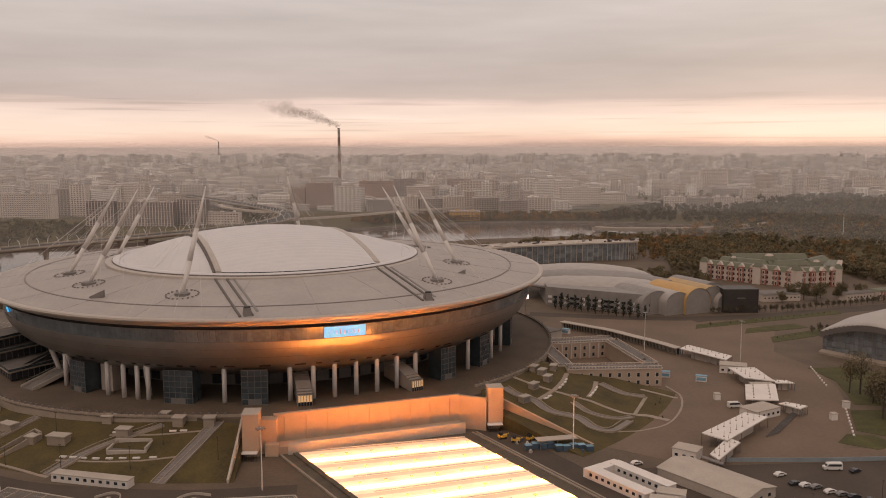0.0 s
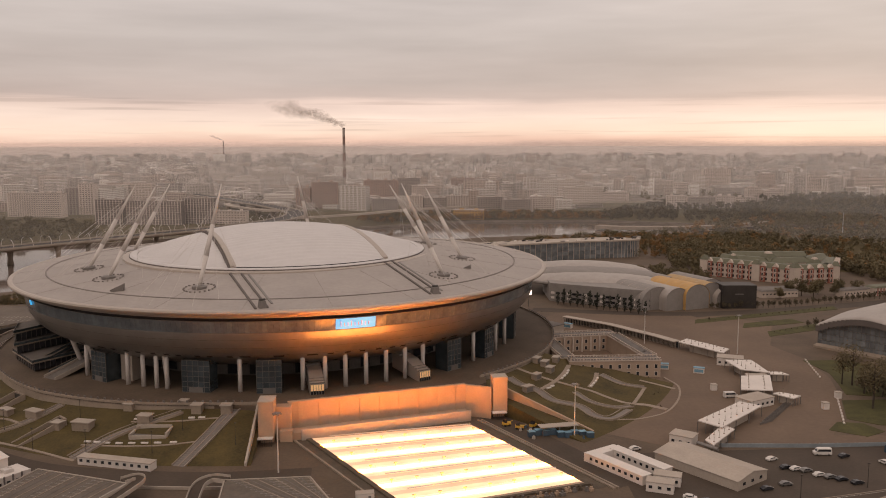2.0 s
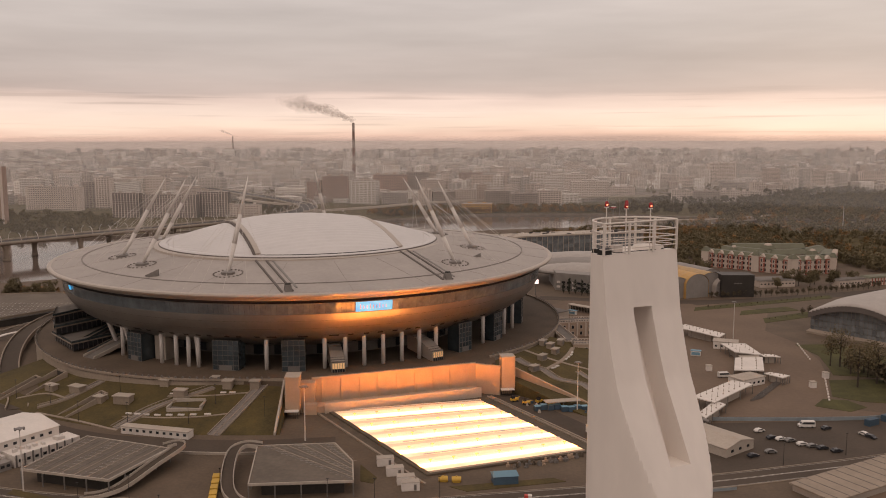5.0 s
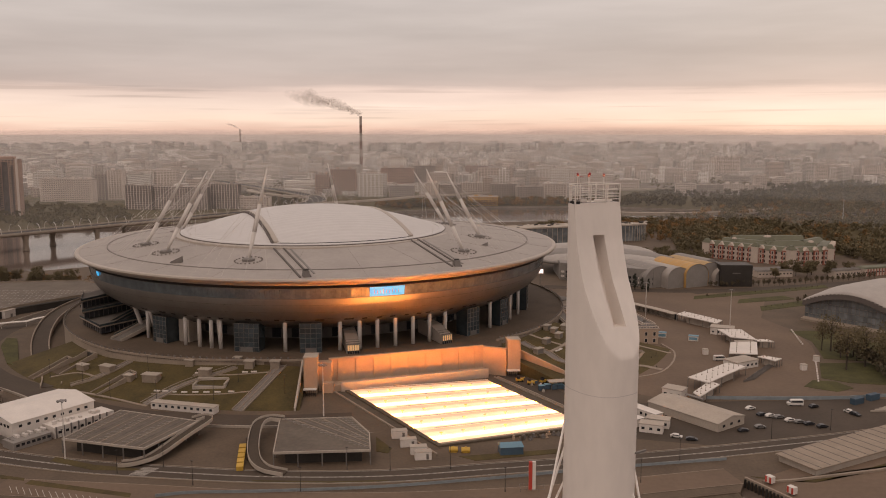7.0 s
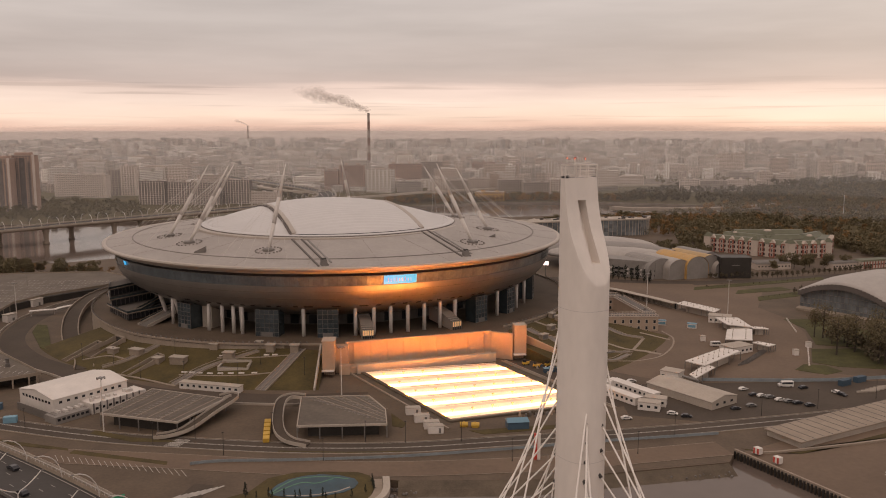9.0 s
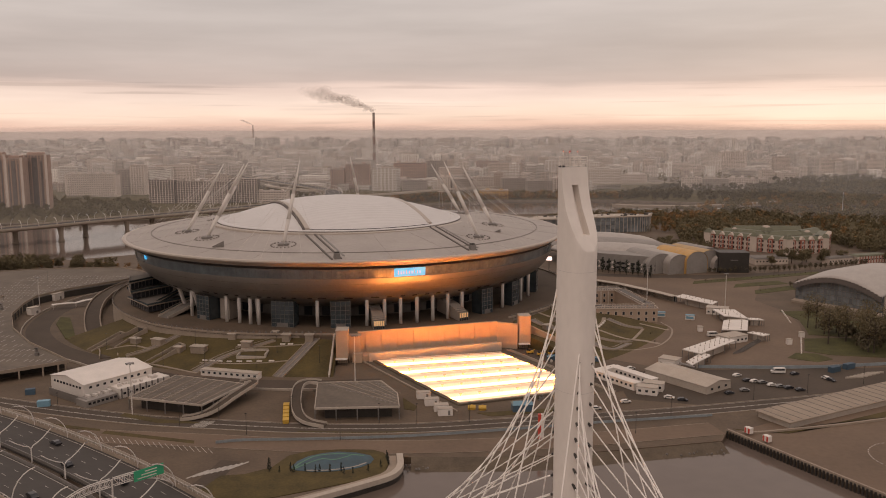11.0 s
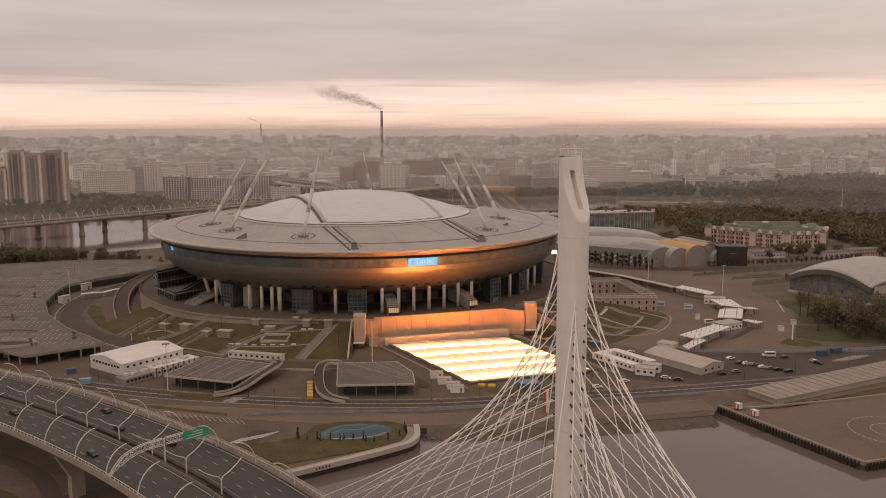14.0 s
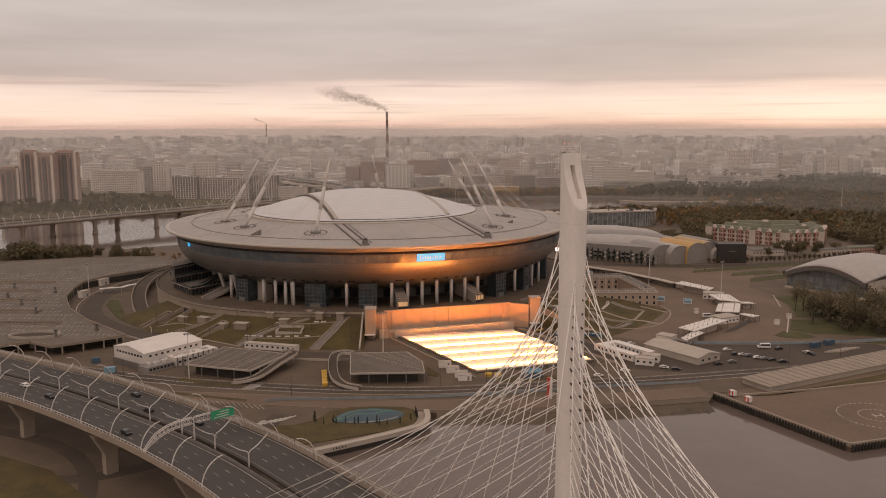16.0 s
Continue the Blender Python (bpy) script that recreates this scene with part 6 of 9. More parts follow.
EMB = curve_through([(-4, -338, 0), (12.8, -329, 0), (33.3, -315, 0), (50, -302.5, 0), (55, -297, 0), (56.5, -290, 0), (55.5, -280.5, 0)], 8)
part("wall_face", Shape().ribbon(EMB, [(-0.8, -4), (0.2, -4), (0.2, 1.0), (-0.8, 1.0)]), dark_metal, emb, "dark sheet-pile face")
part("wall_cap", Shape().ribbon(EMB, [(-1.3, -0.6), (1.0, -0.6), (1.0, 1.2), (-1.3, 1.2)]), pale_concrete, emb, "broad pale concrete cap")
part("embankment_path", Shape().ribbon(EMB, [(1.1, 0), (4.0, 0), (4.0, 0.3), (1.1, 0.3)]), concrete, emb, "pale path behind the wall")
bars_sh = Shape()
for k in range(5):
    bars_sh.box(24 + k * 1.0, -323.1 + k * 0.68, 0.0, 0.5, 0.08, 0.8 if k % 2 else 0.6, 34)
solid("wall_lettering", bars_sh, tyre_black, "dark unreadable graffiti on the embankment wall", "graffiti")
cross = Shape()
for k in range(8):
    cross.box(-12 + k * 1.7, -298 + k * 1.1, 0.06, 0.8, 9, 0.02, -38)
solid("zebra_crossing", cross, line_mat, "white zebra crossing on the promenade", "road marking", kind="structure")
# long blue-grey fence along the promenade
fence = thing("promenade_fence", "low blue-grey fence along the promenade", "fence")
fl = curve_through([(-14, -270, 0), (-3, -267.3, 0), (22, -265.8, 0), (60, -261.5, 0), (99, -253.5, 0), (130, -246, 0), (180, -236, 0)], 10)
for z in (0.25, 0.75, 1.15):
    part("fence_rail", Shape().ribbon(fl, [(-0.05, z), (0.05, z), (0.05, z + 0.12), (-0.05, z + 0.12)]), fence_blue, fence)
fp = Shape().box(0, 0, 0, 0.12, 0.12, 1.35).mesh("fence_post", fence_blue)
for a, b in zip(fl, fl[1:]):
    for f in (0, 0.5):
        p = a.lerp(b, f)
        part("fence_post", fp, None, fence, m=pose(p.x, p.y, 0))
part("fence_panel", Shape().ribbon(fl, [(-0.02, 0.3), (0.02, 0.3), (0.02, 1.1), (-0.02, 1.1)]), fence_blue, fence)


# street lamps on foot
def street_lamp():
    t = thing("street_lamp", "slim dark street lamp post", "street lamp", "street lamps")
    part("lamp_base", Shape().tube((0, 0, 0), (0, 0, 1.0), 0.18, 0.14, 8), dark_metal, t)
    part("lamp_pole", Shape().tube((0, 0, 1.0), (0, 0, 8.4), 0.11, 0.07, 8), dark_metal, t)
    part("lamp_head", Shape().box(0, 0, 8.4, 0.9, 0.35, 0.18), dark_metal, t)
    return t


lamp = street_lamp()
LAMPS = [(-62, -231), (8, -238.5), (32, -265), (81, -245), (99, -264), (163, -237), (204, -214), (231, -204), (-34, -251), (-5, -260), (60, -247), (130, -238), (120, -260), (145, -256), (-90, -236), (-20, -245), (262, -190), (45, -247),
         (-70, -168), (-48, -172), (-22, -175), (-90, -150), (-110, -140), (-60, -148), (-15, -160), (8, -170)]
lamp.matrix_basis = pose(*LAMPS[0], 0)
for x, y in LAMPS[1:]:
    r = math.hypot(x, y)
    copy_thing(lamp, pose(x, y, slope_z(r) if r < 184 and x < 12 else 0))
pole = thing("light_mast", "tall slender light mast with a crown of floodlights", "light mast", "tall light masts")
part("mast_pole", Shape().tube((0, 0, 0), (0, 0, 22), 0.28, 0.14, 10), steel_white, pole)
part("mast_crown", Shape().lathe([(0.3, 21.6), (1.3, 21.7), (1.3, 21.9), (0.3, 22.0)], n=12, closed=True), grey_metal, pole)
for k in range(6):
    a = k * math.pi / 3
    part("floodlight", Shape().box(1.5 * math.cos(a), 1.5 * math.sin(a), 21.4, 0.5, 0.5, 0.5, math.degrees(a)), grey_metal, pole)
MASTS = [(28, -190), (139, -154), (-58, -238), (204, 4), (250, -20), (-196, -40)]
pole.matrix_basis = pose(*MASTS[0], 0)
for x, y in MASTS[1:]:
    copy_thing(pole, pose(x, y, 0))


# ---- terraced lawns east of the pitch ----
def east_z(r):
    return max(0.0, 8.4 * (214 - r) / 58)


east_lawn = tagged(new("lawn", Shape().lathe([(149, -1), (149, 9.4), (156, 8.4), (214, 0.03), (214, -1)], -48.5, -21.5, 48, closed=True).mesh("lawn", grass)),
                   "terraced brown-green lawns beside the plaza", "lawn", kind="structure")


def east_path(points, half, up=0.15, mat=concrete):
    line = curve_through([(x, y, 0) for x, y in points], 8)
    pts = [Vector((p.x, p.y, east_z(math.hypot(p.x, p.y)) + up)) for p in line]
    return solid("footpath", Shape().ribbon(pts, [(-half, -0.8), (half, -0.8), (half, 0), (-half, 0)]), mat, "curving pale stone path between lawn terraces", "path", kind="structure")


def polar(r, a):
    return (r * math.cos(radians(a)), r * math.sin(radians(a)))


for pts, h, walled in (([(117, -98.6), (121.5, -105.5), (128.6, -110.2), (134.7, -120.5), (145.3, -124), (150.7, -132.6), (157.7, -133.4), (167.4, -121.5)], 2.1, True), ([(149, -70), (145, -82.5), (139.2, -95.5), (132.8, -105.7), (129.5, -110)], 1.5, False),
                       ([(119.6, -82), (126.9, -88.5), (135.5, -94.6), (143.9, -99), (154, -103.8), (160, -109.1), (166.6, -113.6), (171.5, -114.1)], 1.2, False), ([(161.6, -77), (158.8, -88), (154.2, -99.3)], 1.5, False),
                       ([(163, -79), (171.6, -89), (182.1, -90.1)], 1.8, True), ([(182, -80), (191.5, -84), (197.5, -86.8)], 1.2, False), ([(171.5, -114.1), (179, -114), (185.2, -118.5)], 1.9, False), ([(182.1, -90.1), (177, -102), (171.5, -114.1)], 1.0, False),
                       ([(146, -108), (152, -118), (162, -121), (170, -117)], 1.3, True), ([(196.5, -70), (200, -82), (195, -102), (184.5, -121.5), (173, -130), (160, -134.5)], 0.6, False)):
    east_path(pts, h * 0.8, 0.15, stair_stone if walled else concrete)
    if walled:
        ln = [Vector((p.x, p.y, east_z(math.hypot(p.x, p.y)))) for p in curve_through([(x, y, 0) for x, y in pts], 8)]
        for o in (-h, h):
            solid("terrace_wall", Shape().ribbon(ln, [(o - 0.2, -0.6), (o + 0.2, -0.6), (o + 0.2, 0.5), (o - 0.2, 0.5)]), concrete, "low pale stone wall beside a sloping path", "wall", "terrace walls")
for x, y, t in ((136.4, -76, 60), (130.1, -96.2, 50), (143, -67, 70), (124.4, -113, 40), (138, -84, 60), (133, -72, 60)):
    r = math.hypot(x, y)
    v = thing("vent_house", "small grey concrete ventilation block on the terrace", "vent block", "ventilation blocks", at=pose(x, y, east_z(r) - 0.5, 0, 0, t))
    part("vent_body", Shape().box(0, 0, 0, 4.6, 2.8, 3.0), concrete, v)
    part("vent_cap", Shape().box(0, 0, 3.0, 5.2, 3.4, 0.3), pale_concrete, v)
    part("vent_grille", Shape().box(0, -1.43, 0.8, 3.6, 0.08, 1.8), grey_metal, v)
for x, y, t in ((147.2, -80, 70), (146.2, -84, 70), (144.4, -88, 65), (142.6, -92, 65), (160.4, -86, 70), (159, -90, 70), (157.2, -94, 65), (155.4, -98, 65), (134.5, -107, 40), (136.5, -104, 50)):
    b = tagged(new("stone_bench", bench_me), "low white stone bench beside the terrace path", "bench", "lawn benches")
    b.matrix_basis = pose(x, y, east_z(math.hypot(x, y)) + 0.1, 0, 0, t)
# raked wall at the pitch side of the terraces
solid("ramp_wall", Shape().add([(113.6, -122, 0), (114.6, -122, 0), (148, -148, 0), (147.4, -148.8, 0), (113.6, -122, 11), (114.6, -122, 11), (148, -148, 0.8), (147.4, -148.8, 0.8)],
                               [(0, 1, 2, 3), (4, 5, 6, 7), (0, 1, 5, 4), (1, 2, 6, 5), (2, 3, 7, 6), (3, 0, 4, 7)]), warm_plaster, "sand-coloured raked retaining wall", "wall", kind="structure")
# works yard beside the pitch
random.seed(14)
yard = thing("yard_shelter", "open shelter with a pale flat roof in the works yard", "shelter", at=pose(133, -150, 0, 0, 0, 12))
part("shelter_roof", Shape().box(0, 0, 3.6, 16, 4.4, 0.3), pale_concrete, yard)
for x in (-7, 0, 7):
    for y in (-1.9, 1.9):
        part("shelter_post", Shape().box(x, y, 0, 0.2, 0.2, 3.6), grey_metal, yard)
for k in range(9):
    x, y = 122 + k * 2.9, -152 + random.uniform(-1.5, 2.5) - k * 0.25
    c = thing("storage_box", "blue steel storage box in the works yard", "storage box", "blue storage boxes", at=pose(x, y, 0, 0, 0, 12))
    part("box_body", Shape().box(0, 0, 0.1, 2.7, 2.2, 2.1), container_blue, c)
    part("box_lid", Shape().box(0, 0, 2.2, 2.8, 2.3, 0.12), kiosk_blue, c)


def machine(x, y, t):
    d = thing("works_machine", "yellow works vehicle with black wheels", "works vehicle", "yellow works vehicles", at=pose(x, y, 0, 0, 0, t))
    part("machine_body", Shape().box(0, 0, 0.6, 3.4, 1.8, 1.0), machine_yellow, d)
    part("machine_cab", Shape().box(-0.6, 0, 1.6, 1.4, 1.5, 1.2, 0, 0.9), dark_glass, d)
    part("machine_arm", Shape().tube((0.8, 0, 1.4), (2.8, 0, 2.0), 0.16), machine_yellow, d)
    for sx in (-1.1, 1.1):
        for sy in (-0.9, 0.9):
            part("wheel", Shape().tube((sx, sy - 0.15, 0.45), (sx, sy + 0.15, 0.45), 0.45, n=10), tyre_black, d)


for x, y, t in ((113, -140, 20), (118, -144, -10), (124, -142, 40), (129, -146.5, 0)):
    machine(x, y, t)
for k in range(16):
    x, y = random.uniform(112, 150), random.uniform(-158, -140)
    solid("crate", Shape().box(x, y, 0, random.uniform(0.8, 1.8), random.uniform(0.8, 1.5), random.uniform(0.5, 1.2), random.uniform(0, 90)).box(x, y, 0.3, 0.6, 0.6, 1.1, 20), random.choice([white_paint, grey_metal, container_blue, pale_concrete]),
          "small crate standing in the works yard", "crate", "crates in the yard")

# ---- courtyard building with arcades ----
court_b = thing("courtyard_building", "pale stucco courtyard building with arcades and balustrades", "building")
CB = [(149, -72), (194.5, -68.5), (186, 6), (158, 4)]


def wing(a, b, wide, h, rows, cols, arches=False):
    a, b = Vector((*a, 0)), Vector((*b, 0))
    d = (b - a).normalized()
    t = math.degrees(math.atan2(d.y, d.x))
    w = part("wing_wall", Shape().ribbon([a, b], [(0, 0), (wide, 0), (wide, h), (0, h)]), stucco, court_b, "pale stucco wing")
    part("cornice", Shape().ribbon([a - d * 0.3, b + d * 0.3], [(-0.4, h - 0.5), (wide + 0.4, h - 0.5), (wide + 0.4, h), (-0.4, h)]), palace_cream, w)
    for o in (0.1, wide - 0.35):
        part("balustrade", Shape().ribbon([a, b], [(o - 0.1, h + 0.8), (o + 0.25, h + 0.8), (o + 0.25, h + 1.05), (o - 0.1, h + 1.05)]), palace_cream, w)
        posts = Shape()
        for k in range(int((b - a).length / 1.6)):
            p = a + d * (0.8 + 1.6 * k) + Vector((-d.y, d.x, 0)) * (o + 0.08)
            posts.box(p.x, p.y, h, 0.3 if k % 4 else 0.7, 0.3, 0.82 if k % 4 else 1.2, t)
        part("balusters", posts, palace_cream, w)
    part("roof_felt", Shape().ribbon([a + d * 0.6, b - d * 0.6], [(0.5, h), (wide - 0.5, h), (wide - 0.5, h + 0.15), (0.5, h + 0.15)]), dark_concrete, w)
    L = (b - a).length
    me = Shape().box(0, 0, 0, 1.3, 0.2, 1.9).mesh("window_pane", dark_glass)
    fr = Shape().box(0, 0, -0.2, 1.8, 0.12, 2.3).mesh("window_frame", palace_cream)
    for i in range(rows):
        for j in range(cols):
            p = a + d * (L * (j + 0.5) / cols)
            z = 1.0 + i * (h - 1.5) / rows
            n = Vector((d.y, -d.x, 0))
            f = part("window_frame", fr, None, w, m=pose(*(p + n * 0.02)[:2], z, 0, 0, t))
            part("window_pane", me, None, w, m=pose(*(p + n * 0.05)[:2], z, 0, 0, t))
    if arches:
        for j in range(cols + 1):
            p = a + d * (L * j / cols) + Vector((d.y, -d.x, 0)) * 0.6
            part("arcade_pier", Shape().box(p.x, p.y, 0, 0.9, 0.9, h - 0.8, t), palace_cream, w)


wing((149.5, -68.8), (195.4, -66.8), 7, 9.0, 2, 10)
wing((195.4, -59.6), (186, -9), 7, 9.0, 2, 14)
wing((139, -18.5), (185, -9.5), 9, 9.0, 2, 9, True)
wing((141, -22), (146.5, -61), 7, 8.6, 2, 8)
part("yard_floor", Shape().prism([(153, -61), (187, -59), (180, -11), (149, -18)], 0, 0.1), plaza_stone, court_b)
part("skylight_row", Shape().ribbon([(190.5, -52, 9.2), (183.6, -14, 9.2)], [(-1.2, 0), (1.2, 0), (0, 1.3)]), grey_metal, court_b)
for x, y, sx, sy, h, t in ((150, 30, 20, 10, 7, -50), (140, 58, 26, 9, 6, -50), (136, 10, 14, 9, 8, -60), (126, 40, 18, 8, 8, -55)):
    o = thing("service_building", "low grey-white service building behind the stadium", "building", "service buildings", at=pose(x, y, 0, 0, 0, t))
    part("building_wall", Shape().box(0, 0, 0, sx, sy, h), pale_concrete, o)
    part("building_roof", Shape().box(0, 0, h, sx + 0.6, sy + 0.6, 0.4), dark_concrete, o)
    for k in range(int(sx / 2.4)):
        part("building_window", win_me, None, o, m=pose(-sx / 2 + 1.2 + k * 2.4, -sy / 2 - 0.05, h * 0.55))

# ---- plaza: curved arcade and entrance canopies ----
arcade = thing("arcade", "curved colonnaded arcade with a pale flat roof", "arcade")
AL = curve_through([(166, 64, 0), (180, 50, 0), (191.6, 38.5, 0), (202, 22.6, 0), (212, 7.7, 0), (220, -7, 0)], 8)
part("arcade_roof", Shape().ribbon(AL, [(-2.6, 3.8), (2.6, 3.8), (2.6, 4.3), (-2.6, 4.3)]), pale_concrete, arcade)
part("arcade_wall", Shape().ribbon(AL, [(1.6, 0), (2.0, 0), (2.0, 3.8), (1.6, 3.8)]), blue_glass, arcade, "blue-grey glazed back")
ap = Shape().box(0, 0, 0, 0.4, 0.4, 3.8).mesh("arcade_pier", pale_concrete)
for a, b in zip(AL, AL[1:]):
    for f in (0.0, 0.5):
        p = a.lerp(b, f)
        part("arcade_pier", ap, None, arcade, m=pose(p.x, p.y, 0, 0, 0, -45))


def gate_canopy(plan, h, label="white flat entrance canopy with thin roof spikes on the plaza"):
    c = thing("entrance_canopy", label, "canopy", "plaza canopies")
    part("canopy_roof", Shape().prism(plan, h, h + 0.45), white_paint, c)
    a, b, d, e = [Vector((*p, h + 0.45)) for p in plan]
    n = max(2, int((b - a).length / 5))
    m = max(2, int((e - a).length / 4.5))
    for i in range(m):
        for j in range(n):
            p = a.lerp(b, (j + 0.5) / n).lerp(e.lerp(d, (j + 0.5) / n), (i + 0.5) / m)
            part("roof_spike", Shape().box(p.x, p.y, p.z, 0.5, 0.5, 0.25, 20).tube((p.x, p.y, p.z + 0.2), (p.x, p.y, p.z + 2.3), 0.07, n=5), concrete, c)
    for p, q in ((a, b), (b, d), (d, e), (e, a)):
        for f in (0, 0.33, 0.66):
            s = p.lerp(q, f)
            part("canopy_post", Shape().box(s.x, s.y, 0, 0.3, 0.3, h), grey_metal, c)
    cx, cy = sum(p[0] for p in plan) / 4, sum(p[1] for p in plan) / 4
    part("booth", Shape().prism([(cx + (x - cx) * 0.55, cy + (y - cy) * 0.55) for x, y in plan], 0, h - 0.1), pale_concrete, c)


gate_canopy([(220, -10), (227, -2), (243, -27), (237, -35.5)], 4.2)
gate_canopy([(233, -50.5), (246.5, -50.5), (246.8, -75), (234.5, -69)], 4.2)
gate_canopy([(231, -80), (245.5, -79), (237, -104.5), (223, -103)], 4.0)
gate_canopy([(190, -147.5), (215.5, -122.5), (223, -128.5), (197, -156)], 4.4)
gate_canopy([(186.6, -168), (199, -150.5), (202, -156), (188, -174)], 3.6)
gate_canopy([(246.8, -70), (254, -71), (256, -76), (247, -75)], 3.4)
gate_canopy([(236, -107), (240, -105), (247, -111), (242, -115)], 3.4)
for x, y, sx, sy, h, t in ((180.5, -161, 9, 7, 3.8, -35), (226, -112, 15, 9, 3.6, 30), (238.5, -42, 13, 8, 4.0, -20), (240, -76.5, 10, 5, 3.6, 0)):
    o = thing("ticket_house", "small white ticket house with a flat roof", "booth", "ticket houses", at=pose(x, y, 0, 0, 0, t))
    part("house_wall", Shape().box(0, 0, 0, sx, sy, h), white_paint, o)
    part("house_roof", Shape().box(0, 0, h, sx + 0.5, sy + 0.5, 0.3), pale_concrete, o)
    for k in range(int(sx / 3)):
        part("house_window", win_me, None, o, m=pose(-sx / 2 + 1.5 + k * 3, -sy / 2 - 0.05, 1.2))
turn_me = Shape().box(0, 0, 0, 0.15, 9, 1.1).mesh("queue_rail", grey_metal)
qr = thing("queue_rails", "rows of low steel queue rails at the entrance", "queue rails")
for k in range(12):
    part("queue_rail", turn_me, None, qr, m=pose(222 + k * 1.8, -137 + k * 2.4, 0, 0, 0, -55))
for x, y, t, blue in ((166, 48, -40, 1), (201, -51, -10, 1), (217, -59, -20, 1), (215, -89, 0, 0), (255, -118, 5, 0), (268, -102, 0, 0), (148, -32, 30, 1)):
    k = thing("kiosk", "small %s kiosk standing on the plaza" % ("blue-and-white" if blue else "white"), "kiosk", "plaza kiosks", at=pose(x, y, 0.03, 0, 0, t))
    part("kiosk_body", Shape().box(0, 0, 0, 5.2 if blue else 2.6, 2.4, 2.7), white_paint, k)
    part("kiosk_roof", Shape().box(0, 0, 2.7, 5.5 if blue else 2.8, 2.7, 0.3), kiosk_blue if blue else pale_concrete, k)
    if blue:
        part("kiosk_counter", Shape().box(0, -1.25, 0.6, 4.4, 0.12, 1.5), kiosk_blue, k)
# arc of low planting kerbs and lawns on the plaza's far side
solid("lawn", Shape().prism([(280, -35), (283, -60), (278, -82), (274, -97), (305, -104), (322, -70), (304, -34)], 0.0, 0.15), lawn_green, "dull green lawn beside the plaza", "lawn", kind="structure")
solid("lawn", Shape().prism([(268, -106), (258, -132), (268, -140), (320, -150), (330, -112), (300, -104)], 0.0, 0.15), lawn_green, "dull green lawn with trees beside the plaza", "lawn", kind="structure")
solid("lawn", Shape().prism([(244, -146), (252, -136), (262, -138), (266, -148), (256, -154)], 0.0, 0.15), lawn_green, "small green lawn island on the plaza", "lawn", kind="structure")
solid("lawn", Shape().prism([(288, -160), (340, -170), (380, -150), (330, -146)], 0.0, 0.15), lawn_green, "dull green lawn beside the plaza", "lawn", kind="structure")
solid("lawn", Shape().prism([(250, 60), (254, 72), (366, 117), (364, 106)], 0.0, 0.15), lawn_green, "long strip of lawn with clipped shrubs", "lawn", kind="structure")
solid("lawn", Shape().prism([(276, 46), (282, 60), (318, 74), (322, 62)], 0.0, 0.15), lawn_green, "square lawn bed beside the avenue", "lawn", kind="structure")
solid("lawn", Shape().prism([(284, 22), (288, 36), (356, 74), (364, 62)], 0.0, 0.15), lawn_green, "long strip of lawn with clipped shrubs", "lawn", kind="structure")
solid("road", strip([(150, 108), (230, 92), (300, 98), (420, 135), (700, 240)], 6.5, 0.05), asphalt, "dark asphalt avenue past the exhibition halls", "road", kind="structure")
solid("road", strip([(256, 82), (330, 110), (420, 140)], 3.0, 0.06), asphalt, "narrow asphalt lane between lawn strips", "road", kind="structure")
block_me = Shape().box(0, 0, 0, 1.6, 0.7, 0.6).mesh("barrier_block", white_paint)
for k in range(20):
    if k < 9:
        x, y = 282 - k * 0.9, -34 - k * 4.2
    else:
        x, y = 270 - (k - 9) * 1.6, -96 - (k - 9) * 4.2
    b = tagged(new("barrier_block", block_me), "low white barrier block on the plaza's edge", "barrier", "barrier blocks")
    b.matrix_basis = pose(x, y, 0.03, 0, 0, 70)

# fence and car park south of the plaza
bf = thing("blue_fence", "pale blue site fence along the car park", "fence")
BL = [(192, -165.5, 0), (230, -166, 0), (256, -164.5, 0), (290, -158, 0), (340, -146, 0)]
part("fence_sheet", Shape().ribbon(BL, [(-0.08, 0), (0.08, 0), (0.08, 1.6), (-0.08, 1.6)]), fence_blue, bf)
for k in range(38):
    p = Vector(BL[0]).lerp(Vector(BL[2]), k / 37)
    part("fence_post", fp, None, bf, m=pose(p.x, p.y - 0.15, 0.3))
solid("pavement", Shape().prism([(150, -172), (292, -162), (300, -185), (190, -224), (150, -214)], -0.1, 0.04), asphalt, "dark asphalt car park", "car park", kind="structure")
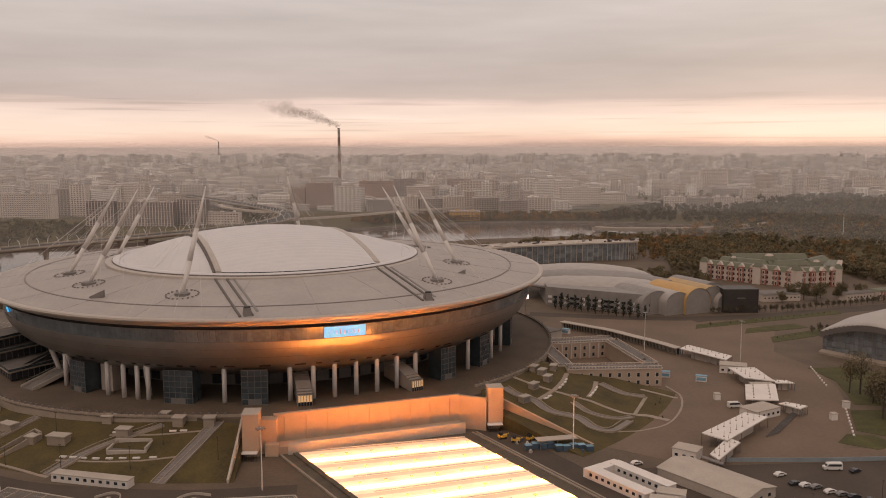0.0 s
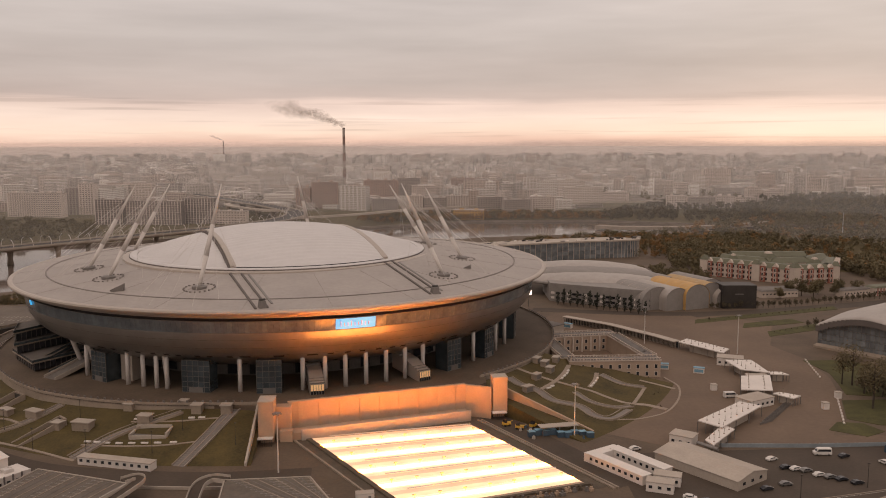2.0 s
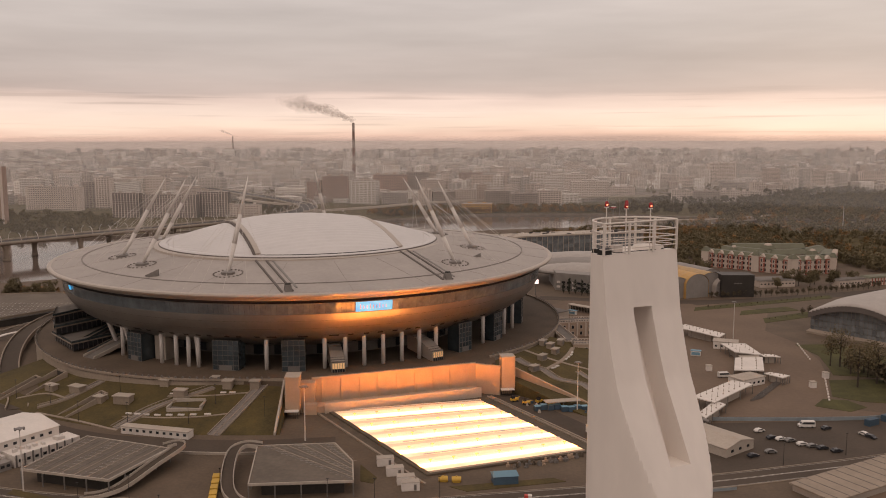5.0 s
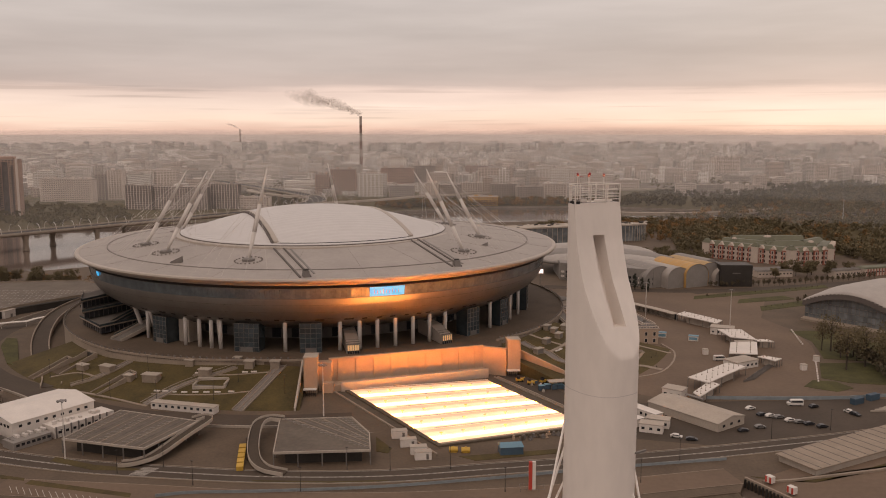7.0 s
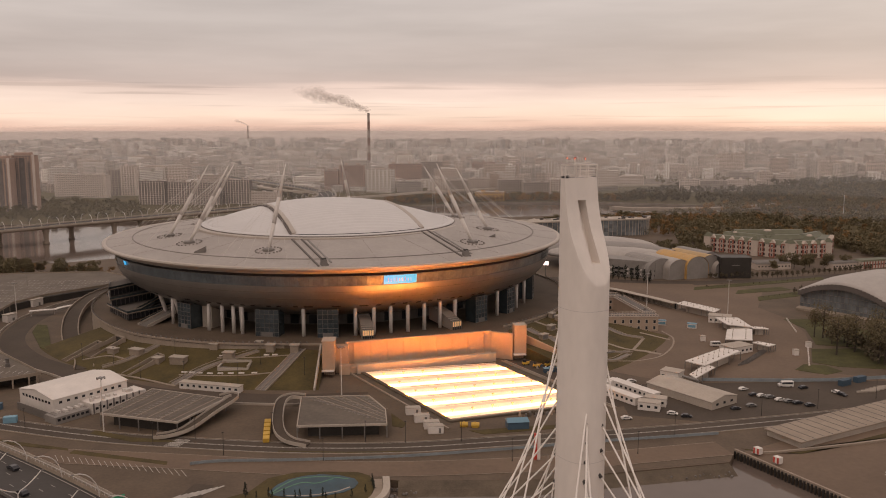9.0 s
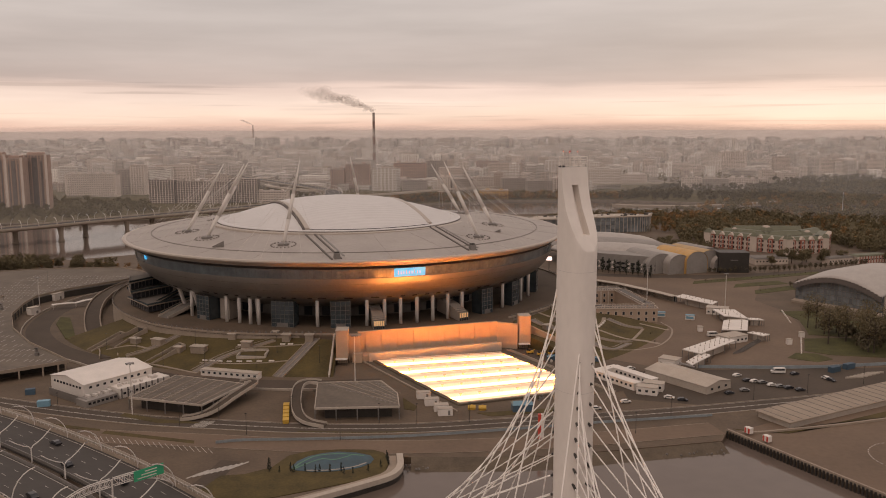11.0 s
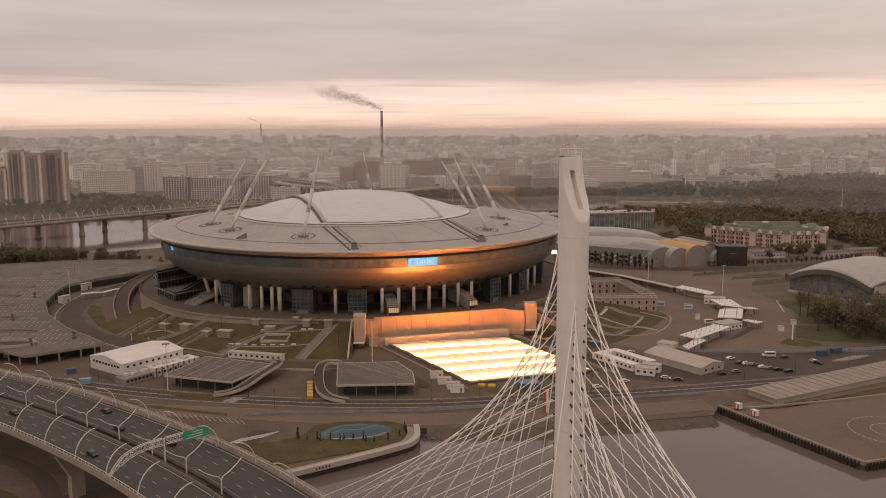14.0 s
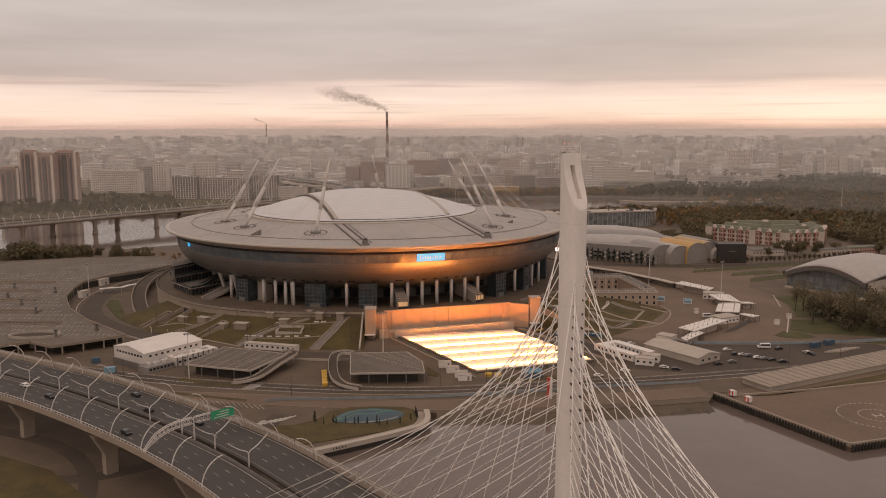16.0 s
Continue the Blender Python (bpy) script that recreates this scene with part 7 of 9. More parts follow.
for x, y, sx, sy, h, t, lab in ((182, -188.2, 22, 40, 5.0, 37, "low pale gabled shed on the car park"), ):
    o = thing("shed", lab, "shed", at=pose(x, y, 0, 0, 0, t) @ Matrix.Diagonal((1.22, 0.92, 1, 1)))
    part("shed_wall", Shape().add([(-7, -19, 0), (7, -19, 0), (7, 19, 0), (-7, 19, 0), (-7, -19, 3.6), (7, -19, 3.6), (7, 19, 3.6), (-7, 19, 3.6), (0, -19, 5.2), (0, 19, 5.2)],
                                  [(3, 2, 1, 0), (0, 1, 5, 8, 4), (1, 2, 6, 5), (2, 3, 7, 9, 6), (3, 0, 4, 7), (4, 8, 9, 7), (8, 5, 6, 9)]), pale_concrete, o)
    part("shed_roof", Shape().add([(-7.4, -19.4, 3.55), (0, -19.4, 5.35), (0, 19.4, 5.35), (-7.4, 19.4, 3.55), (7.4, -19.4, 3.55), (7.4, 19.4, 3.55)], [(0, 1, 2, 3), (1, 4, 5, 2)]), pale_concrete, o)
    for k in range(8):
        part("shed_window", win_me, None, o, m=pose(7.05, -16 + k * 4.4, 1.4, 0, 0, 90))
    for k in range(3):
        part("shed_window", win_me, None, o, m=pose(-4 + k * 4, -19.05, 1.4))
    part("duct", Shape().tube((8.6, 4, 4.2), (8.6, 14, 4.2), 0.6, n=8), grey_metal, o)
uo = thing("cabin_block", "white two-winged block of site cabins", "cabins", at=pose(150.2, -182.3, 0, 0, 0, -55))
for y in (-5.5, 5.5):
    part("cabin_wing", Shape().box(6, y, 0, 26, 4.4, 3.2), white_paint, uo)
    part("wing_roof", Shape().box(6, y, 3.2, 26.4, 4.8, 0.25), white_paint, uo)
    for k in range(9):
        part("cabin_window", win_me, None, uo, m=pose(-5.5 + k * 2.8, y - 2.25, 1.4))
part("cabin_wing", Shape().box(-7, 0, 0, 4.4, 15.4, 3.2), white_paint, uo)
for x, y, t in ((164, -200, -20), (160, -206, -20)):
    o = thing("site_cabin", "white site cabin with a lean-to roof", "cabin", "white cabins", at=pose(x, y, 0, 0, 0, t))
    part("cabin_body", Shape().box(0, 0, 0, 9, 5, 3.4), white_paint, o)
    part("cabin_roof", Shape().box(0, 0, 3.4, 9.4, 5.4, 0.2), pale_concrete, o)
    for k in range(3):
        part("cabin_window", win_me, None, o, m=pose(-3 + k * 3, -2.55, 1.3))


def car(kind, colour, label, group="parked cars"):
    c = thing("van" if kind == "van" else "car", label, "van" if kind == "van" else "car", group)
    if kind == "van":
        L, W = 6.6, 2.1
        body = [(-3.3, 0.4), (3.2, 0.4), (3.3, 1.2), (2.5, 1.5), (1.7, 2.6), (-3.2, 2.7), (-3.3, 1.0)]
        glass = [(-2.9, 1.55), (2.2, 1.55), (1.6, 2.35), (-2.9, 2.4)]
    else:
        L, W = 4.4, 1.8
        body = [(-2.2, 0.35), (2.2, 0.35), (2.25, 0.75), (1.3, 0.95), (0.6, 1.42), (-1.2, 1.45), (-1.9, 1.0), (-2.25, 0.9)]
        glass = [(-1.6, 1.0), (1.15, 1.0), (0.55, 1.36), (-1.15, 1.38)]
    vs = [(x, -W / 2, z) for x, z in body] + [(x, W / 2, z) for x, z in body]
    n = len(body)
    sh = Shape().add(vs, [tuple(range(n)), tuple(reversed(range(n, 2 * n)))] + [(i, (i + 1) % n, n + (i + 1) % n, n + i) for i in range(n)])
    part("body", sh, colour, c)
    for s in (-1, 1):
        vs = [(x, s * (W / 2 + 0.01), z) for x, z in glass] + [(x, s * (W / 2 - 0.05), z) for x, z in glass]
        part("side_window", Shape().add(vs, [(0, 1, 2, 3), (7, 6, 5, 4), (0, 1, 5, 4), (1, 2, 6, 5), (2, 3, 7, 6), (3, 0, 4, 7)]), dark_glass, c)
        for x in (-L * 0.32, L * 0.32):
            part("wheel", Shape().tube((x, s * (W / 2 - 0.18), 0.33), (x, s * (W / 2 + 0.02), 0.33), 0.34, n=10), tyre_black, c)
        part("headlight", Shape().box(L / 2 - 0.02, s * W * 0.36, 0.62, 0.08, 0.3, 0.16), pale_concrete, c)
    fx = (2.1, 1.62, 1.5, 2.5) if kind == "van" else (0.95, 1.05, 0.92, 1.36)
    part("windscreen", Shape().add([(fx[0] + (0.42 if kind == "van" else 0.36), -W * 0.42, fx[2] + 0.06), (fx[0] + (0.42 if kind == "van" else 0.36), W * 0.42, fx[2] + 0.06), (fx[1] + 0.12 if kind == "van" else 0.66, W * 0.38, fx[3]), (fx[1] + 0.12 if kind == "van" else 0.66, -W * 0.38, fx[3])],
                                   [(0, 1, 2, 3)]), dark_glass, c)
    return c


paint_white = material("paint_white", (0.62, 0.58, 0.54), 0.3, vary=0.03)
paint_dark = material("paint_dark", (0.03, 0.03, 0.034), 0.25, vary=0.05)
paint_grey = material("paint_grey", (0.20, 0.19, 0.18), 0.3, 0.3, vary=0.04)
car_w, car_d, car_g, van_w = (car("car", paint_white, "white parked car on asphalt"), car("car", paint_dark, "dark parked car on asphalt"), car("car", paint_grey, "grey parked car on asphalt"),
                              car("van", paint_white, "white minibus standing on the car park"))
van_w.matrix_basis = pose(229, -173.5, 0.05, 0, 0, 178)
firsts = {car_w: True, car_d: True, car_g: True, van_w: False}
for src, x, y, t in ((car_w, 208, -179, 25), (car_d, 210, -187, 20), (car_w, 213, -188.5, 20), (car_g, 216, -190, 20), (car_w, 219, -194, 15), (car_g, 222, -196, 15), (car_d, 225, -198, 15), (car_d, 229, -201, 15), (car_d, 236, -176, 25),
                     (car_g, 204, -202, 10), (car_d, 249, -186, -60), (car_w, 248, -183, -60), (car_d, 196, -206, 20), (car_w, 168, -213, -20), (car_d, 173, -216, -10), (car_w, 148, -219, 10), (car_w, 160, -168, 20), (car_g, 152, -169, 15),
                     (van_w, 219, -101, 10), (car_w, 134, -228, 8)):
    m = pose(x, y, 0.05, 0, 0, t)
    if firsts[src]:
        src.matrix_basis, firsts[src] = m, False
    else:
        copy_thing(src, m)
# cars on the motorway
for k, (dist, off, src) in enumerate(((-195, 5, car_d), (-170, 8.5, car_d), (-215, 12, car_d), (-240, -8, car_d), (-180, -12, car_d), (-262, -5, car_w))):
    p, d = along(D0 + dist)
    q = p + Vector((-d.y, d.x, 0)) * off
    copy_thing(src, pose(q.x, q.y, q.z + 0.02, 0, 0, math.degrees(math.atan2(d.y, d.x)) + (180 if off > 0 else 0)))
for x, y, t in ((257, -170.4, 30), (266.5, -164.8, 30)):
    solid("cargo_container", Shape().box(x, y, 0, 6.2, 2.5, 2.6, t).box(x, y, 2.6, 6.0, 2.35, 0.08, t), container_blue, "blue steel container at the car park's end", "container", "storage containers")
for k in range(6):
    solid("barrier_row", Shape().box(262 + k * 2.6, -181 + k * 1.6, 0, 9.0, 0.5, 0.8, 8), pale_concrete, "row of pale concrete barrier blocks", "barrier", "barrier rows")
# long low pavilion and striped boxes by the quay
pav = thing("pavilion", "long low pavilion with a grey roof behind the quay", "pavilion", at=pose(249.4, -216.2, 0, 0, 0, 29.5))
part("pavilion_roof", Shape().box(0, 0, 2.3, 110, 17, 0.5), concrete, pav, "weathered gravel roof")
part("pavilion_wall", Shape().box(0, 0, 0, 108, 15.6, 2.3), pale_concrete, pav)
for k in range(22):
    part("roof_rib", Shape().box(-52 + k * 5, 0, 2.8, 0.2, 16.6, 0.12), dark_concrete, pav)
for x, y in ((188, -256.5), (192, -265)):
    o = thing("quay_box", "red-and-white striped box on the quay", "quay box", "quay boxes", at=pose(x, y, 0.8, 0, 0, -60))
    part("box_body", Shape().box(0, 0, 0, 2.6, 2.0, 2.2), white_paint, o)
    for k in (-1, 1):
        part("stripe", Shape().box(k * 0.85, 0, 0.02, 0.75, 2.05, 2.1), warning_red, o)

# ---- exhibition halls ----
expo = thing("exhibition_hall", "broad hall with a stepped oval pale roof", "exhibition hall")
for k, (z, s, x, y) in enumerate(((9.0, 1.0, 204, 160), (11.2, 1.02, 203, 176), (13.2, 0.98, 201, 192))):
    prof = [(52 * s, z - 1.5), (51.5 * s, z), (48 * s, z + 2.2), (40 * s, z + 4.4), (22 * s, z + 6.4), (0.1, z + 7.0)]
    part("roof_shell", Shape().lathe(prof, n=72, sx=1.0, sy=0.42).mesh("roof_shell", silver_skin if k != 1 else grey_skin, True), None, expo, "pale arched roof shell", m=pose(x, y, 2.5, 0, 0, -14))
    part("shell_rim", Shape().lathe([(52.6 * s, z - 1.6), (52.8 * s, z + 0.3), (51 * s, z + 0.9), (50.5 * s, z - 1.6)], n=72, closed=True, sx=1.0, sy=0.42).mesh("shell_rim", grey_skin, True), None, expo, "grey shell rim", m=pose(x, y, 2.5, 0, 0, -14))
part("hall_wall", Shape().prism([(166, 140), (232, 104), (252, 160), (246, 200), (210, 216), (166, 186)], 0, 13.6), grey_skin, expo, "grey hall wall")
for k in range(18):
    p = Vector((166, 139.6, 0)).lerp(Vector((232, 103.6, 0)), (k + 0.5) / 18)
    for z in (2.2, 5.8):
        part("window_strip", Shape().box(p.x, p.y, z, 2.8, 0.3, 1.6, -28.6), white_paint if k % 3 == 0 else dark_glass, expo)


def barrel(x, y, r, long_, turn, mat, label, h=0.0):
    b = thing("barrel_hall", label, "barrel hall", "barrel-roofed halls", at=pose(x, y, 0, 0, 0, turn))
    n = 20
    prof = [(-r, 0), (-r, h)] + [(-r * math.cos(math.pi * i / n), h + r * 0.78 * math.sin(math.pi * i / n)) for i in range(1, n)] + [(r, h), (r, 0)]
    m = len(prof)
    vs = [(px, -long_ / 2, z) for px, z in prof] + [(px, long_ / 2, z) for px, z in prof]
    part("barrel_roof", Shape().add(vs, [(i, i + 1, m + i + 1, m + i) for i in range(m - 1)]), mat, b, smooth=False)
    part("end_wall", Shape().add([(px * 0.98, -long_ / 2 + 0.3, z * 0.985) for px, z in prof], [tuple(range(m))]), grey_skin, b, "grey end wall")
    part("end_wall", Shape().add([(px * 0.98, long_ / 2 - 0.3, z * 0.985) for px, z in prof], [tuple(range(m))]), grey_skin, b)
    for k in range(6):
        y0 = -long_ / 2 + (k + 0.5) * long_ / 6
        rib = [(px * 1.004, y0 + dy, z * 1.004 + 0.02) for dy in (-0.15, 0.15) for px, z in prof]
        part("roof_rib", Shape().add(rib, [(i, i + 1, m + i + 1, m + i) for i in range(m - 1)]), pale_concrete, b)


for args in ((226, 132, 13, 56, 24, grey_skin, "grey barrel-roofed exhibition hall", 6), (242, 124, 10, 44, 24, silver_skin, "silver barrel-roofed exhibition hall", 8), (257, 128, 10.5, 44, 24, orange_skin, "orange barrel-roofed exhibition hall", 9.5),
             (269, 136, 10.5, 44, 24, gold_skin, "ochre barrel-roofed exhibition hall", 9.5), (248, 168, 14, 46, 24, grey_skin, "grey barrel-roofed exhibition hall", 6), (284, 130, 10, 30, 24, silver_skin, "white barrel-roofed exhibition hall", 6), (278, 160, 13, 40, 24, grey_skin, "grey barrel-roofed exhibition hall", 6)):
    barrel(*args)
cube = thing("dark_pavilion", "dark square pavilion beside the barrel halls", "pavilion", at=pose(296, 118, 0, 0, 0, 0))
part("pavilion_wall", Shape().box(0, 0, 0, 24, 16, 16.5), dark_metal, cube)
part("pavilion_band", Shape().box(0, -8.05, 10, 6, 0.2, 0.6), grey_metal, cube, "small grey sign")
bb = thing("billboard", "small lit billboard on a post", "billboard", at=pose(148, 118, 0, 0, 0, -10))
part("billboard_post", Shape().tube((0, 0, 0), (0, 0, 8.5), 0.3, n=8), grey_metal, bb)
part("billboard_panel", Shape().box(0, 0, 8.5, 5.0, 0.4, 3.6), dark_metal, bb)
part("billboard_face", Shape().box(0, -0.25, 8.7, 4.6, 0.1, 3.2), billboard_lit, bb, "glowing white face")

# curved glass office building
glassb = thing("office_building", "long curved glass-fronted office building", "office building")
GL = curve_through([(100, 308, 0), (122, 322, 0), (146, 337, 0), (178, 350.5, 0), (212, 362.5, 0), (246, 372.5, 0), (272, 378, 0), (286, 384, 0), (290, 393, 0)], 6)
part("glass_core", Shape().ribbon(GL, [(0.3, 0), (26, 0), (26, 17), (0.3, 17)]), dark_concrete, glassb)
part("roof_edge", Shape().ribbon(GL, [(-1.2, 17), (27, 17), (27, 18.4), (-1.2, 18.4)]), pale_concrete, glassb, "pale roof edge")
for a, b in zip(GL, GL[1:]):
    d = (b - a)
    p = (a + b) / 2
    t = math.degrees(math.atan2(d.y, d.x))
    for z in (0.4, 4.6, 8.8, 13.0):
        part("glass_pane", Shape().box(p.x, p.y, z, d.length * 0.94, 0.3, 3.9, t), hall_glass, glassb)
    part("fin", Shape().box(a.x, a.y, 0, 0.5, 0.7, 17, t), pale_concrete, glassb)
part("lit_band", Shape().ribbon([(140, 298, 8.4), (150, 297, 8.4), (166, 298.6, 8.4)], [(-0.6, 0), (-0.2, 0), (-0.2, 3.2), (-0.6, 3.2)]), warm_lit, glassb, "warm-lit floor")
random.seed(17)
for k in range(40):
    p = random.choice(GL)
    part("roof_frame", Shape().box(p.x + random.uniform(-3, 3), p.y + random.uniform(3, 22), 18.4, random.uniform(2, 9), random.uniform(0.5, 2), random.uniform(0.4, 1.6), random.uniform(0, 60)), random.choice([white_paint, dark_metal, grey_metal]), glassb)
lw = thing("low_pavilion", "low white colonnaded pavilion beside the glass building", "pavilion")
LP = curve_through([(66, 300, 0), (90, 292, 0), (120, 284, 0), (150, 280, 0), (176, 286, 0)], 6)
part("pavilion_roof", Shape().ribbon(LP, [(-1, 6), (7, 6), (7, 6.8), (-1, 6.8)]), white_paint, lw)
part("pavilion_wall", Shape().ribbon(LP, [(2, 0), (6.5, 0), (6.5, 6), (2, 6)]), dark_glass, lw)
for a in LP:
    part("pavilion_pier", Shape().box(a.x, a.y, 0, 0.9, 0.9, 6), white_paint, lw)

# ---- turreted hotel ----
hotel = thing("hotel", "cream and red turreted hotel with green roofs", "hotel")
HP = [(318, 262), (353, 232), (376, 210), (414, 220), (436, 262)]
wf = Shape().box(0, 0, -0.25, 2.2, 0.16, 3.0).mesh("window_surround", palace_cream)
wp = Shape().box(0, 0, 0, 1.2, 0.24, 2.2).mesh("window_pane", dark_glass)
for i in range(len(HP) - 1):
    a, b = Vector((*HP[i], 0)), Vector((*HP[i + 1], 0))
    d = (b - a).normalized()
    L = (b - a).length
    t = math.degrees(math.atan2(d.y, d.x))
    nrm = Vector((d.y, -d.x, 0))
    w = part("hotel_wall", Shape().ribbon([a, b], [(0, 0), (13, 0), (13, 12), (0, 12)]), palace_cream, hotel, "cream stucco wing")
    part("hotel_roof", Shape().ribbon([a, b], [(-0.6, 12), (13.6, 12), (9.5, 15.6), (3.5, 15.6)]), palace_green, hotel, "green metal mansard roof")
    n = max(3, int(L / 9))
    for k in range(n):
        p = a + d * (L * (k + 0.5) / n) + nrm * 0.6
        bay = part("bay", Shape().box(p.x, p.y, 0, 4.6, 1.6, 13.2, t), palace_red, w, "red brick bay")
        part("gable", Shape().add([tuple(p + d * -2.6 + nrm * 0.9 + Vector((0, 0, 13.2))), tuple(p + d * 2.6 + nrm * 0.9 + Vector((0, 0, 13.2))), tuple(p + nrm * 0.9 + Vector((0, 0, 16.2))),
                                   tuple(p + d * -2.6 - nrm * 3 + Vector((0, 0, 13.2))), tuple(p + d * 2.6 - nrm * 3 + Vector((0, 0, 13.2))), tuple(p - nrm * 3 + Vector((0, 0, 16.2)))],
                                  [(0, 1, 2), (5, 4, 3), (0, 1, 4, 3), (1, 2, 5, 4), (2, 0, 3, 5)]), palace_cream, w)
        part("band", Shape().box(p.x, p.y, 4.2, 4.9, 1.8, 0.5, t).box(p.x, p.y, 8.4, 4.9, 1.8, 0.5, t), palace_cream, w)
        for j in (-1, 0, 1):
            for z in (1.2, 5.3, 9.4):
                q = a + d * (L * (k + 0.5) / n + j * 2.9) + nrm * (1.45 if j == 0 else 0.1)
                part("window_surround", wf, None, w, m=pose(q.x, q.y, z, 0, 0, t))
                q += nrm * 0.05
                part("window_pane", wp, None, w, m=pose(q.x, q.y, z, 0, 0, t))
    turret = part("turret", Shape().box(a.x, a.y, 0, 6.5, 6.5, 14.5, t), palace_cream, hotel, "square cream turret")
    part("turret_roof", Shape().box(a.x, a.y, 14.5, 7.2, 7.2, 3.6, t, 0.35), palace_green, turret)
for a, b in (((338, 286), (372, 254)), ((372, 254), (412, 262)), ((356, 300), (424, 300)), ((412, 262), (440, 290))):
    a, b = Vector((*a, 0)), Vector((*b, 0))
    d = (b - a).normalized()
    part("hotel_wall", Shape().ribbon([a, b], [(0, 0), (14, 0), (14, 11.5), (0, 11.5)]), palace_cream, hotel, "cream stucco rear wing")
    part("hotel_roof", Shape().ribbon([a, b], [(-0.6, 11.5), (14.6, 11.5), (9, 15.4), (5, 15.4)]), palace_green, hotel, "green metal mansard roof")
for x, y, w, z in ((376, 268, 15, 18.6), (345, 268, 9, 16.8), (405, 240, 11, 17.2)):
    part("pavilion_roof", Shape().box(x, y, 12, w, w, z - 12, 20, 0.4), palace_green, hotel, "steep green corner roof")
    part("roof_lantern", Shape().box(x, y, z, w * 0.35, w * 0.35, 1.6, 20, 0.7), palace_cream, hotel)
for x, y, sx, sy, h, t, red in ((430, 168, 34, 10, 6, 20, 1), (470, 178, 22, 10, 7, 20, 0), (400, 160, 26, 9, 5, 20, 0), (500, 205, 24, 12, 9, 20, 1), (340, 160, 30, 16, 5, 10, 0)):
    o = thing("side_building", "low cream side building by the avenue", "building", "side buildings", at=pose(x, y, 0, 0, 0, t))
    part("building_wall", Shape().box(0, 0, 0, sx, sy, h), palace_cream, o)
    part("building_roof", Shape().box(0, 0, h, sx + 0.8, sy + 0.8, 1.2, 0, 0.86), palace_green if red else dark_concrete, o)
    for k in range(int(sx / 3)):
        part("building_window", win_me, None, o, m=pose(-sx / 2 + 1.5 + k * 3, -sy / 2 - 0.06, h * 0.45))
        if red:
            part("building_pier", Shape().box(-sx / 2 + 3 + k * 3, -sy / 2 - 0.1, 0, 0.9, 0.3, h), palace_red, o)

# ---- round-roofed sports hall ----
sport = thing("sports_hall", "sports hall with a curved pale roof and glass front", "sports hall")
SH0, SH1 = Vector((303, -1, 0)), Vector((339, -48, 0))
sd = (SH1 - SH0).normalized()
sn = Vector((-sd.y, sd.x, 0))
L = (SH1 - SH0).length
rows = []
NR = 24
vs, fs = [], []
for i in range(NR + 1):
    f = i / NR
    h = 12.6 + 8.0 * max(math.sin(math.pi * f), 0.0) ** 0.9
    p = SH0 + sd * (L * f)
    for k, (o, dz) in enumerate(((-3.5, -0.2), (0, 0.8), (25, 3.4), (60, 3.0), (90, -2.0))):
        q = p + sn * o
        vs.append((q.x, q.y, h + dz))
for i in range(NR):
    for k in range(4):
        a = i * 5 + k
        fs.append((a, a + 5, a + 6, a + 1))
top = Shape().add(vs, fs).add([(x, y, z - 0.9) for x, y, z in vs], [tuple(reversed(f)) for f in fs])
n5 = len(vs)
top.f += [(i * 5, i * 5 + 5, n5 + i * 5 + 5, n5 + i * 5) for i in range(NR)]
part("roof_shell", top, silver_skin, sport, "pale curved metal roof", smooth=True)
for i in range(NR):
    f = (i + 0.5) / NR
    h = 12.6 + 8.0 * max(math.sin(math.pi * f), 0.0) ** 0.9
    p = SH0 + sd * (L * f)
    t = math.degrees(math.atan2(sd.y, sd.x))
    for z0, z1 in ((0.4, 3.9), (4.2, 7.7), (8.0, min(11.5, h - 0.8)), (11.8, h - 0.8)) if h > 13.5 else ((0.4, 3.9), (4.2, 7.7), (8.0, h - 0.8)):
        part("glass_pane", Shape().box(p.x, p.y, z0, L / NR * 0.92, 0.3, z1 - z0, t), hall_glass, sport)
    part("mullion", Shape().box((SH0 + sd * (L * i / NR)).x, (SH0 + sd * (L * i / NR)).y, 0, 0.35, 0.5, h - 0.6, t), grey_metal, sport)
    part("eave_band", Shape().box(p.x - sn.x * 3.3, p.y - sn.y * 3.3, h - 3.9, L / NR + 0.05, 0.8, 3.2, t), roof_line, sport, "grey curved fascia")
part("hall_core", Shape().prism([tuple((SH0 + sn * 1)[:2]), tuple((SH1 + sn * 1)[:2]), tuple((SH1 + sn * 86)[:2]), tuple((SH0 + sn * 86)[:2])], 0, 12.2), pale_concrete, sport, "pale side wall")
part("plinth", Shape().ribbon([SH0 - sn * 3, SH1 - sn * 3], [(-2, 0), (2, 0), (2, 2.0), (-2, 1.2)]), concrete, sport)


